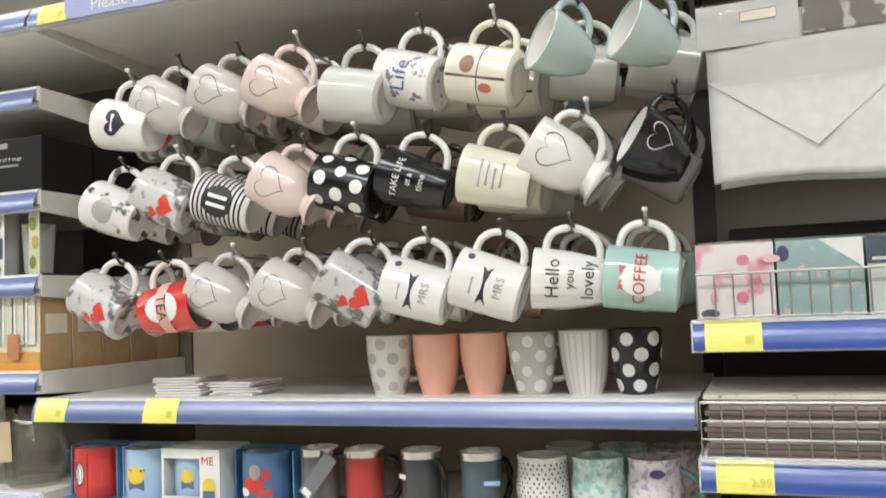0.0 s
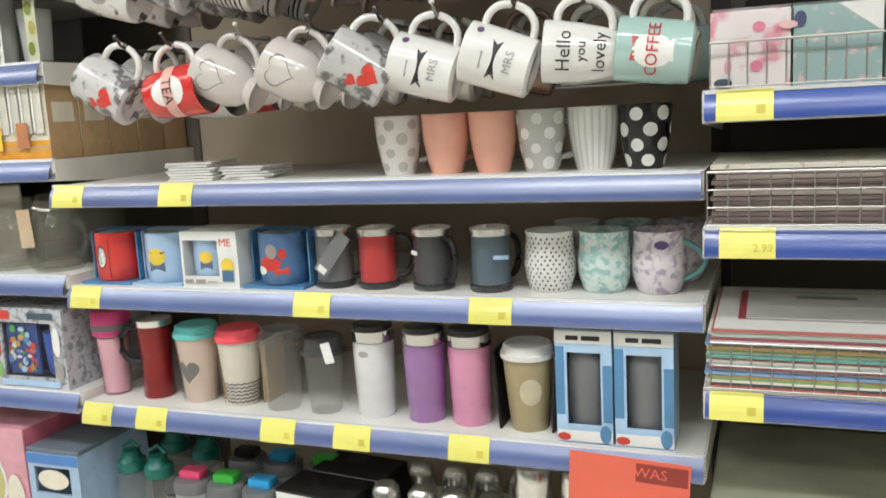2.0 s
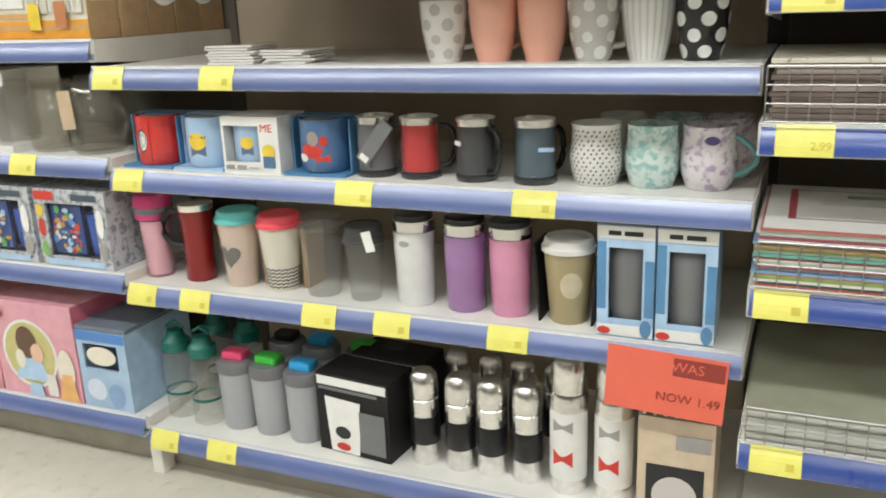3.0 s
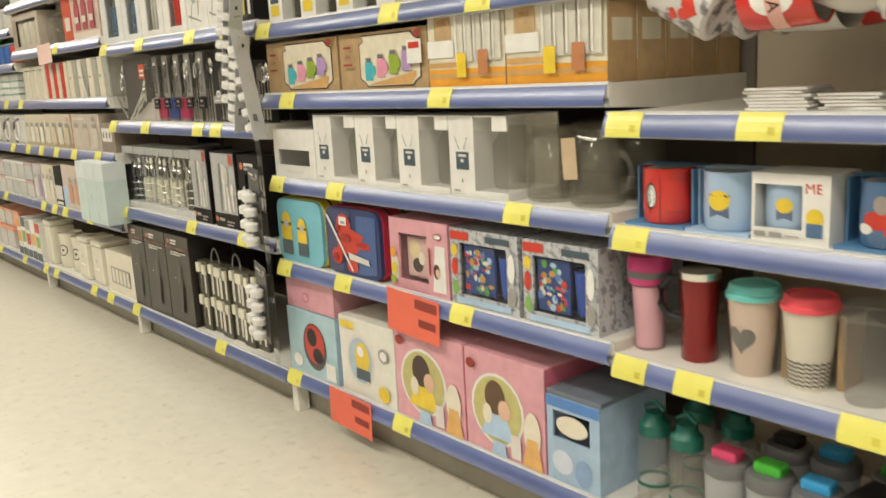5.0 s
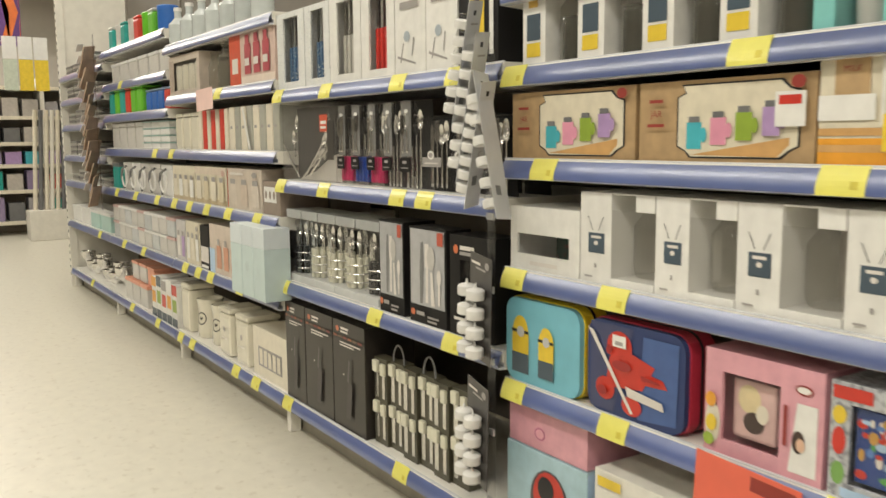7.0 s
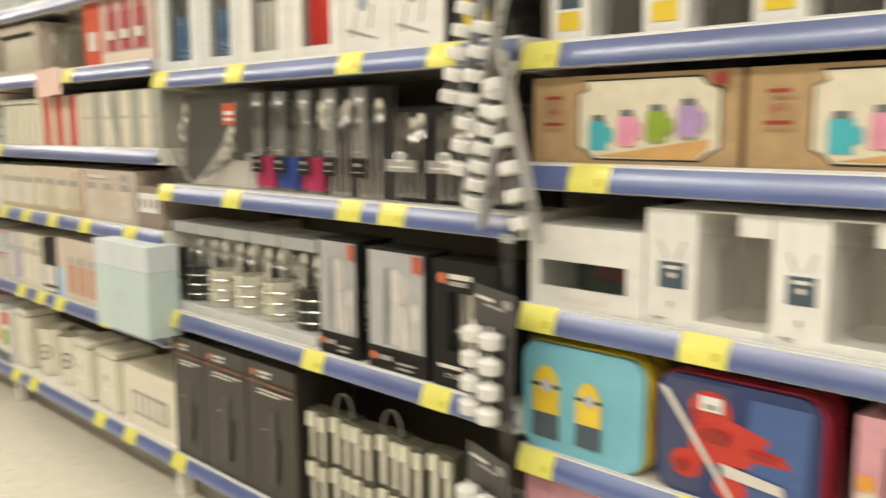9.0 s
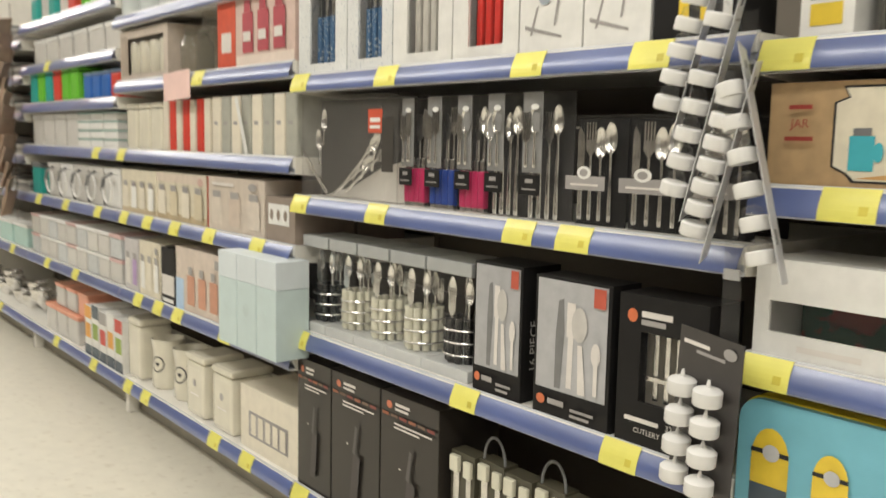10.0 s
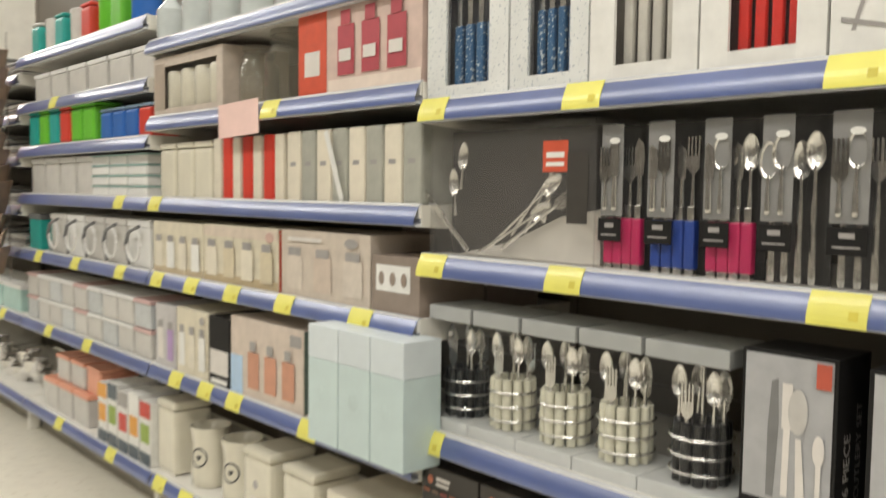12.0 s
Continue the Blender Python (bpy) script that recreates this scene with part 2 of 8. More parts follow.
def strip_y(k):
    """Profile of the price strip: how far it stands back at the share k of its height, from above."""
    return 0.0130 - 0.0185 * math.sin(math.pi * (0.06 + 0.48 * k))


def price_ticket(shelf, x, y, z, wide=0.075, high=0.044, big=""):
    rows = [i / 6 for i in range(7)]
    bm = bmesh.new()
    grid = [[bm.verts.new((xx, y + strip_y(k * (high - 0.001) / LIP) - off, z - 0.001 - k * (high - 0.001))) for xx in (x, x + wide)] for off in (0.0015, 0.0006) for k in rows]
    for a, b in zip(grid[:6], grid[1:7]):
        bm.faces.new((a[0], b[0], b[1], a[1]))
    for a, b in zip(grid[7:13], grid[8:14]):
        bm.faces.new((a[1], b[1], b[0], a[0]))
    for a, b, c, d in zip(grid[:6], grid[1:7], grid[7:13], grid[8:14]):
        bm.faces.new((a[0], c[0], d[0], b[0]))
        bm.faces.new((b[1], d[1], c[1], a[1]))
    t = part("price_ticket", bm, YELLOW, shelf, "yellow paper price ticket")
    k0, k1 = 0.52 * high, 0.78 * high
    if big:
        letters(big, 0.016, x + wide * 0.78, z - high * 0.66, y - 0.0085, 0, INK_Y, t, "price")
    else:
        bm = bmesh.new()
        a = [bm.verts.new((x + wide * u, y + strip_y(k / LIP) - 0.0022, z - k)) for u, k in ((0.70, k0), (0.70, k1), (0.86, k1), (0.86, k0))]
        bm.faces.new(a)
        part("price", bm, INK_Y, t)
    return t


def shelf_in(bay, x0, z, y=0.0, tickets=(), blue=None, wide=W, plain=False, arms=True):
    """One shelf: a steel tray, its blue price rail and tickets. z is the rail's upper edge."""
    s = part("shelf", bx(x0 + 0.004, x0 + wide - 0.004, y + 0.008, BACK - 0.004, z - 0.030, z - 0.003, 0.002), SHELF_TOP, bay)
    x1 = x0 + wide
    prof = ((0.014, 0.0), (0.0095, -0.0005), (0.0085, -0.003), (0.0135, -0.0045), (0.0135, -LIP + 0.006), (-0.002, -LIP + 0.005), (-0.002, -LIP + 0.001), (0.008, -LIP), (0.014, -LIP))
    bm = bmesh.new()
    ends = [[bm.verts.new((xx, y + a, z + b)) for a, b in prof] for xx in (x0 + 0.002, x1 - 0.002)]
    for i in range(len(prof)):
        j = (i + 1) % len(prof)
        bm.faces.new((ends[0][i], ends[1][i], ends[1][j], ends[0][j]))
    bm.faces.new(ends[0])
    bm.faces.new(ends[1][::-1])
    bmesh.ops.recalc_face_normals(bm, faces=bm.faces)
    part("price_rail", bm, RAIL, s, "grey plastic price rail")
    bm = bmesh.new()
    rows = []
    for i in range(9):
        k = i / 8
        yy = y + strip_y(k)
        rows.append([bm.verts.new((xx, yy, z - 0.0035 - (LIP - 0.007) * k)) for xx in (x0 + 0.004, x1 - 0.004)])
    for a, b in zip(rows, rows[1:]):
        bm.faces.new((a[0], b[0], b[1], a[1]))
    smooth(part("rail_strip", bm, blue or BLUE, s, "glossy blue paper strip"), 60)
    if arms:
        for xx in (x0 + 0.0005, x1 - 0.0035):
            bm = bmesh.new()
            pts = ((y + 0.012, z - 0.003), (y + 0.012, z - LIP), (BACK, z - 0.075), (BACK, z - 0.003))
            a = [bm.verts.new((xx, p, q)) for p, q in pts]
            b = [bm.verts.new((xx + 0.003, p, q)) for p, q in pts]
            bm.faces.new(a)
            bm.faces.new(b[::-1])
            for i in range(4):
                j = (i + 1) % 4
                bm.faces.new((a[i], b[i], b[j], a[j]))
            bmesh.ops.recalc_face_normals(bm, faces=bm.faces)
            part("bracket", bm, WHITE_PAINT, s, "cream painted steel bracket")
    for t in tickets:
        if isinstance(t, tuple):
            price_ticket(s, t[0], y, z, big=t[1])
        else:
            price_ticket(s, t, y, z)
    return s


def bay_at(x0, label, back=PANEL, post=POST, slots=False):
    b = thing("shelving_bay", label, "shelving", "shop shelving run", at=(0, 0, 0))
    for z0, z1 in ((0.14, 0.60), (0.604, 1.06), (1.064, 1.52), (1.524, TOP)):
        part("back_panel", bx(x0 + 0.02, x0 + W - 0.02, BACK, BACK + 0.02, z0, z1, 0.002), back, b)
    part("upright", bx(x0 - 0.019, x0 + 0.019, BACK - 0.006, BACK + 0.05, 0, TOP), post, b)
    part("kickplate", bx(x0 + 0.004, x0 + W - 0.004, 0.07, 0.082, 0.0, 0.088), KICK, b)
    part("foot", bx(x0 - 0.016, x0 + 0.016, 0.02, 0.06, 0.0, 0.095, 0.003), WHITE_PAINT, b, "cream steel foot")
    return b


BAYS = {}
for key, x0, label in (("R", 1.25, "shelving bay of blue-edged shelves with wire-fronted placemat shelves"),
                       ("A", 0.0, "taupe-backed shelving bay hung with rows of mugs over blue-edged shelves"),
                       ("L", -1.25, "blue-edged shelving bay stocked with glassware and lunch boxes"),
                       ("K", -2.5, "blue-edged shelving bay stocked with cutlery sets"),
                       ("M", -3.75, "blue-edged shelving bay stocked with jars and canisters"),
                       ("N", -5.0, "blue-edged shelving bay stocked with plastic food boxes"),
                       ("O", -6.25, "end shelving bay with cream perforated upright")):
    # bays other than A get the panel with shade in its colour
    BAYS[key] = bay_at(x0, label, back=PANEL if key == "A" else PANEL_SHADED, post=DARKP if key == "R" else POST)
part("upright", bx(2.5 - 0.019, 2.5 + 0.019, BACK - 0.006, BACK + 0.05, 0, TOP), DARKP, BAYS["R"])

# shelf heights (upper edge of the price rail) and ticket places, bay by bay
for z, t in ((1.036, (1.270, 1.550)), (0.844, ((1.274, "2.99"),)), (0.604, (1.260,)), (0.352, (1.27,)), (0.125, ())):
    shelf_in(BAYS["R"], 1.25, z, -0.07 if z > 0.2 else -0.02, t, BLUE_R)
for z, y, t in ((0.921, -0.015, (0.012, 0.268)), (0.715, 0.0, (0.012, 0.530, 0.868)), (0.468, 0.0, (0.0065, 0.143, 0.436, 0.592, 0.818)), (0.125, 0.0, (0.012, 0.165))):
    shelf_in(BAYS["A"], 0.0, z, y, t)
for z, t in ((1.547, ()), (1.337, ()), (1.166, (-1.243, -0.66, -0.36)), (0.973, (-1.145, -0.497)), (0.736, (-1.243, -0.943, -0.272)), (0.487, (-1.243, -0.938, -0.461)), (0.148, (-1.243, -0.713))):
    shelf_in(BAYS["L"], -1.25, z, 0.0, t)
for z, t in ((1.180, (-2.495, -2.14, -1.72, -1.46)), (0.886, (-2.495, -2.17, -1.73, -1.600)), (0.546, (-2.495, -1.866, -1.484)), (0.138, (-2.495, -1.735))):
    shelf_in(BAYS["K"], -2.5, z, 0.0, t)
for z, t in ((1.440, ()), (1.217, (-3.08,)), (0.980, (-3.73,)), (0.757, (-3.72, -3.50, -3.27, -3.018, -2.72)), (0.477, (-3.60, -3.42, -3.26, -2.915)), (0.138, (-3.72, -3.55, -3.0, -2.79))):
    shelf_in(BAYS["M"], -3.75, z, 0.0, t)
for z, t in ((1.52, ()), (1.335, (-4.6,)), (1.165, ()), (0.980, (-4.0,)), (0.757, (-4.8, -4.4, -4.0)), (0.477, (-4.7, -4.3)), (0.138, (-4.6, -4.1))):
    shelf_in(BAYS["N"], -5.0, z, 0.0, t)
for z, t in ((1.46, ()), (1.30, ()), (1.13, ()), (0.93, ()), (0.757, ()), (0.477, (-5.3,)), (0.138, (-5.6,))):
    shelf_in(BAYS["O"], -6.25, z, 0.0, t)

# deep top shelf over the bays
for key, x0 in (("A", 0.0), ("L", -1.25), ("R", 1.25)):
    s = shelf_in(BAYS[key], x0, 1.70, -0.02, (0.03,) if key == "A" else ())
ask = thing("shelf_sign", "blue shelf-edge notice asking customers for assistance", "sign", at=(0.0, -0.0245, 1.677))
for k in (0.34, -0.42):
    part("notice_strip", bx(k - 0.24, k + 0.27, -0.001, 0.0, -0.020, 0.020), mat("lavender_notice_paper", (0.36, 0.38, 0.62), 0.35, coat=0.4), ask)
    letters("Please ask for assistance", 0.036, k, 0.0, -0.0018, 0, WHITE_PAINT, ask)
# end of the run
end = thing("end_upright", "cream perforated steel upright at the end of the shelving", "shelving", at=(0, 0, 0))
part("post", bx(-6.30, -6.252, 0.0, 0.05, 0.0, TOP, 0.002), WHITE_PAINT, end)
part("end_panel", bx(-6.29, -6.262, 0.05, BACK + 0.04, 0.0, TOP), WHITE_PAINT, end)
for i in range(38):
    z = 0.08 + i * 0.05
    part("slot", bx(-6.284, -6.268, -0.0015, 0.004, z, z + 0.018), INK, end)

# ---- kit for the goods ----


def ink(r, g, b, rough=0.42, coat=0.25):
    return mat("printed_card_%02d_%02d_%02d" % (r * 99, g * 99, b * 99), (r, g, b), rough, var=0.06 if min(r, g, b) > 0.55 else 0.09, scale=30, coat=coat)


def glaze(name, r, g, b):
    return mat(name, (r, g, b), 0.16, var=0.04, coat=0.5)


CARD_W = ink(0.80, 0.79, 0.76)
CARD_CREAM = ink(0.76, 0.70, 0.58)
CARD_K = mat("black_printed_card", (0.014, 0.013, 0.013), 0.5, var=0.15, spec=0.25)
KRAFT = mat("brown_kraft_card", (0.46, 0.31, 0.16), 0.7, var=0.12, scale=40, bump=0.15)
PVC = film("clear_pvc", (0.9, 0.9, 0.9), 0.90, 0.07)
PVC_DUSTY = film("scuffed_clear_pvc", (0.80, 0.79, 0.77), 0.84, 0.12)
GLASS = film("clear_jar_glass", (0.82, 0.82, 0.77), 0.82, 0.05, 0.42)
GLASS_G = film("smoky_jar_glass", (0.76, 0.72, 0.60), 0.86, 0.05, 0.45)
STEEL = mat("polished_steel", (0.80, 0.785, 0.76), 0.24, metal=1.0, var=0.12, scale=60, bump=0.3, bscale=60)
WIRE = mat("chrome_wire", (0.42, 0.40, 0.38), 0.42, metal=1.0, var=0.06)
BLACKPL = mat("black_plastic", (0.010, 0.010, 0.011), 0.3, var=0.1)
GREYPL = mat("grey_plastic", (0.17, 0.17, 0.175), 0.4, var=0.08)
CER_W = glaze("white_glazed_ceramic", 0.80, 0.78, 0.74)
CER_GREY = glaze("warm_grey_glazed_ceramic", 0.60, 0.555, 0.52)
CER_PINK = glaze("blush_pink_glazed_ceramic", 0.74, 0.60, 0.54)
CER_CREAM = glaze("cream_glazed_ceramic", 0.74, 0.70, 0.58)
CER_BLACK = mat("black_glazed_ceramic", (0.010, 0.010, 0.011), 0.2, var=0.05, coat=0.15)
CER_TEAL = glaze("pale_teal_glazed_ceramic", 0.40, 0.56, 0.52)
CER_BLUE = glaze("duck_egg_blue_glazed_ceramic", 0.45, 0.53, 0.52)
CER_RED = glaze("red_glazed_ceramic", 0.62, 0.035, 0.03)
CER_DOTGREY = glaze("light_grey_glazed_ceramic", 0.53, 0.52, 0.48)


def art(parent, x0, x1, z0, z1, y, shapes):
    """Printed shapes on a front that faces -y, given in fractions of its width and height; later ones lie above."""
    w, h = x1 - x0, z1 - z0
    for i, s in enumerate(shapes):
        yy = y - 0.0005 * (i + 1)
        kind, m = s[0], s[-1]
        if kind == "t":
            letters(s[1], s[4] * h, x0 + s[2] * w, z0 + s[3] * h, yy, s[5], m, parent)
            continue
        if kind == "r":
            pts = rect(x0 + s[1] * w, x0 + s[2] * w, z0 + s[3] * h, z0 + s[4] * h)
        elif kind == "e":
            pts = ellipse(x0 + s[1] * w, z0 + s[2] * h, s[3] * w, s[4] * h)
        elif kind == "h":
            pts = heart(x0 + s[1] * w, z0 + s[2] * h, s[3] * w)
        else:
            pts = [(x0 + a * w, z0 + b * h) for a, b in s[1]]
        part("print", poly(pts, yy), m, parent)


def carton(name, label, category, x0, x1, y0, depth, z, h, material, shapes=(), group="", side=None, turn=0.0, lid=None, bevel=0.0015):
    """A printed card box; its front faces -y."""
    w = x1 - x0
    t = thing(name, label, category, group, at=((x0 + x1) / 2, y0, z), rz=turn)
    part("body", bx(-w / 2, w / 2, 0, depth, 0, h, bevel), material, t)
    if side:
        part("side_print", bx(w / 2 - 0.0004, w / 2 + 0.0006, 0.003, depth - 0.003, 0.003, h - 0.003), side, t)
    if lid:
        part("lid", bx(-w / 2 - 0.001, w / 2 + 0.001, -0.001, depth + 0.001, h * 0.82, h + 0.001, 0.001), lid, t)
    art(t, -w / 2, w / 2, 0, h, -0.0004, shapes)
    return t


def window_box(name, label, category, x0, x1, y0, depth, z, h, material, win, group="", shapes=(), inside=CARD_K, content=None, turn=0.0):
    """A card box with an opening in its front: win is the opening in fractions (u0, u1, v0, v1)."""
    w = x1 - x0
    t = thing(name, label, category, group, at=((x0 + x1) / 2, y0, z), rz=turn)
    u0, u1, v0, v1 = win
    a, b, c, d = -w / 2 + u0 * w, -w / 2 + u1 * w, v0 * h, v1 * h
    part("bottom", bx(-w / 2, w / 2, 0.006, depth, 0, 0.004), material, t)
    part("top", bx(-w / 2, w / 2, 0.006, depth, h - 0.003, h), material, t)
    part("side", bx(-w / 2, -w / 2 + 0.003, 0.006, depth, 0.004, h - 0.003), material, t)
    part("side", bx(w / 2 - 0.003, w / 2, 0.006, depth, 0.004, h - 0.003), material, t)
    part("back", bx(-w / 2 + 0.003, w / 2 - 0.003, depth - 0.003, depth, 0.004, h - 0.003), material, t)
    if a > -w / 2 + 0.001:
        part("front_panel", bx(-w / 2, a, 0, 0.006, 0, h), material, t)
    if b < w / 2 - 0.001:
        part("front_panel", bx(b, w / 2, 0, 0.006, 0, h), material, t)
    if c > 0.001:
        part("front_panel", bx(a, b, 0, 0.006, 0, c), material, t)
    if d < h - 0.001:
        part("front_panel", bx(a, b, 0, 0.006, d, h), material, t)
    part("inner_card", bx(-w / 2 + 0.004, w / 2 - 0.004, depth * 0.8, depth * 0.8 + 0.002, 0.005, h - 0.005), inside, t)
    part("window_film", poly(rect(a, b, c, d), 0.0068), PVC, t, "clear plastic window")
    art(t, -w / 2, w / 2, 0, h, -0.0004, shapes)
    if content:
        content(t, a, b, c, d, depth)
    return t


def radius_at(prof, z):
    for (r0, z0), (r1, z1) in zip(prof, prof[1:]):
        if z0 <= z <= z1 and z1 > z0:
            return r0 + (r1 - r0) * (z - z0) / (z1 - z0)
    return prof[-1][0]


def wrap(points, prof, angle, z, off=0.0006, bm=None):
    """A printed shape laid round a turned body; points are arc length and height."""
    bm = bm or bmesh.new()
    cx = sum(p[0] for p in points) / len(points)
    cz = sum(p[1] for p in points) / len(points)

    def put(u, v):
        zz = min(max(z + v, prof[0][1]), prof[-1][1])
        r = radius_at(prof, zz) + off
        th = angle + u / r
        return bm.verts.new((r * math.cos(th), r * math.sin(th), zz))

    rings = [[put(cx + (u - cx) * k, cz + (v - cz) * k) for u, v in points] for k in (1.0, 0.6, 0.25)]
    n = len(points)
    for a, b in zip(rings, rings[1:]):
        for i in range(n):
            bm.faces.new((a[i], a[(i + 1) % n], b[(i + 1) % n], b[i]))
    bm.faces.new(rings[-1])
    return bm


def wrap_text(body, size, prof, angle, z, turn=0.0, off=0.0009):
    bm = text_mesh(body, size)
    c, s = math.cos(radians(turn)), math.sin(radians(turn))
    for v in bm.verts:
        u, w = v.co.x * c - v.co.y * s, v.co.x * s + v.co.y * c
        zz = min(max(z + w, prof[0][1]), prof[-1][1])
        r = radius_at(prof, zz) + off
        th = angle + u / r
        v.co = (r * math.cos(th), r * math.sin(th), zz)
    return bm


def band(prof, z0, z1, a0, a1, off=0.0005, n=20, rows=4):
    """A strip round part of a turned body."""
    bm = bmesh.new()
    g = []
    for j in range(rows + 1):
        zz = z0 + (z1 - z0) * j / rows
        r = radius_at(prof, zz) + off
        g.append([bm.verts.new((r * math.cos(a0 + (a1 - a0) * i / n), r * math.sin(a0 + (a1 - a0) * i / n), zz)) for i in range(n + 1)])
    for a, b in zip(g, g[1:]):
        for i in range(n):
            bm.faces.new((a[i], a[i + 1], b[i + 1], b[i]))
    return bm


def mug_parts(t, prof, body, handle=None, hz=(0.22, 0.80), reach=0.032, hr=0.0052, angle=0.0, inner=None):
    """Turned cup with wall thickness and a looped handle at the given angle."""
    h = prof[-1][1]
    wall = 0.0035
    full = [(0.0, 0.003)] + [(prof[0][0] * 0.8, 0.002), (prof[0][0] * 0.86, 0.0)] + list(prof)
    full += [(prof[-1][0] - wall * 0.5, h + 0.0012), (prof[-1][0] - wall, h - 0.0005)]
    full += [(max(r - wall, 0.004), max(z, 0.007)) for r, z in reversed(prof[:-1])] + [(0.0, 0.007)]
    smooth(part("body", lathe(full, 36), body, t), 50)
    if inner:
        ip = [(0.0, 0.0078)] + [(max(r - wall - 0.0006, 0.003), max(z, 0.0078)) for r, z in prof[:-1]] + [(prof[-1][0] - wall - 0.0004, h - 0.002)]
        smooth(part("inside", lathe(ip, 36), inner, t, "white glazed inside"), 50)
    if handle:
        z0, z1 = hz[0] * h, hz[1] * h
        r0, r1 = radius_at(prof, z0) - 0.002, radius_at(prof, z1) - 0.002
        pts = []
        for i in range(15):
            k = i / 14
            a = math.pi * k
            bulge = math.sin(a) ** 0.75
            rr = r0 + (r1 - r0) * k + reach * bulge
            pts.append((rr * math.cos(angle), rr * math.sin(angle), z0 + (z1 - z0) * (0.5 - 0.5 * math.cos(a)) * 1.0))
        smooth(part("handle", tube(pts, hr, 8), handle, t), 60)


FRONT = -math.pi / 2
STRAIGHT = [(0.033, 0.0), (0.0355, 0.003), (0.038, 0.02), (0.0405, 0.05), (0.042, 0.08), (0.0425, 0.098)]
BARREL = [(0.034, 0.0), (0.040, 0.004), (0.0415, 0.03), (0.0425, 0.06), (0.0425, 0.097)]
FOOTED = [(0.030, 0.0), (0.031, 0.004), (0.024, 0.012), (0.022, 0.018), (0.033, 0.030), (0.041, 0.05), (0.0425, 0.075), (0.0425, 0.105)]
TULIP = [(0.027, 0.0), (0.0285, 0.003), (0.034, 0.025), (0.039, 0.055), (0.0415, 0.085), (0.0422, 0.103)]
CUP = [(0.020, 0.0), (0.022, 0.004), (0.031, 0.018), (0.039, 0.038), (0.0435, 0.064), (0.0448, 0.076)]
VASE = [(0.033, 0.0), (0.036, 0.003), (0.043, 0.025), (0.0455, 0.05), (0.042, 0.08), (0.041, 0.095), (0.043, 0.103)]


def dots(t, prof, material, size, rows, cols, seed=0, name="dot"):
    rng = random.Random(seed)
    h = prof[-1][1]
    for j in range(rows):
        z = h * (j + 0.6) / (rows + 0.2)
        for i in range(cols):
            a = 2 * math.pi * (i + 0.5 * (j % 2) + rng.uniform(-0.08, 0.08)) / cols
            s = size * rng.uniform(0.85, 1.12)
            zz = min(max(z, s * 1.05), h - s * 1.05)
            part(name, wrap(ellipse(0, 0, s, s * rng.uniform(0.9, 1.05), 14), prof, a, zz), material, t)


def line_heart(t, prof, material, w, angle, z, turn):
    c, s = math.cos(radians(turn)), math.sin(radians(turn))
    pts = [(u * c - v * s, u * s + v * c) for u, v in heart(0, 0, w, 30)]
    bm = bmesh.new()
    n = len(pts)
    mu, mv = sum(p[0] for p in pts) / n, sum(p[1] for p in pts) / n
    rings = []
    for k in (1.0, 1 - 0.0034 / w):
        row = []
        for u, v in pts:
            u, v = mu + (u - mu) * k, mv + (v - mv) * k
            zz = min(max(z + v, prof[0][1]), prof[-1][1])
            r = radius_at(prof, zz) + 0.0006
            row.append(bm.verts.new((r * math.cos(angle + u / r), r * math.sin(angle + u / r), zz)))
        rings.append(row)
    for i in range(n):
        j = (i + 1) % n
        bm.faces.new((rings[0][i], rings[0][j], rings[1][j], rings[1][i]))
    part("heart_outline", bm, material, t, "thin hand-drawn heart outline")


# ---- mugs on the hooks of the taupe bay ----
FOG = ink(0.35, 0.33, 0.32)
PHOTO = speckle("grey_photo_print_glaze", (0.58, 0.56, 0.55), (0.16, 0.15, 0.15), 46, 0.50, 0.60, 0.2, 0.4)
PHOTO_W = speckle("white_photo_print_glaze", (0.75, 0.73, 0.70), (0.10, 0.10, 0.10), 38, 0.55, 0.62, 0.2, 0.4)
FLORAL_SM = speckle("small_flower_glaze", (0.78, 0.76, 0.72), (0.22, 0.17, 0.24), 60, 0.60, 0.66, 0.2, 0.4)
HEART_RED = ink(0.66, 0.05, 0.03)
LINE = ink(0.10, 0.09, 0.09)
PALE = ink(0.72, 0.68, 0.64)


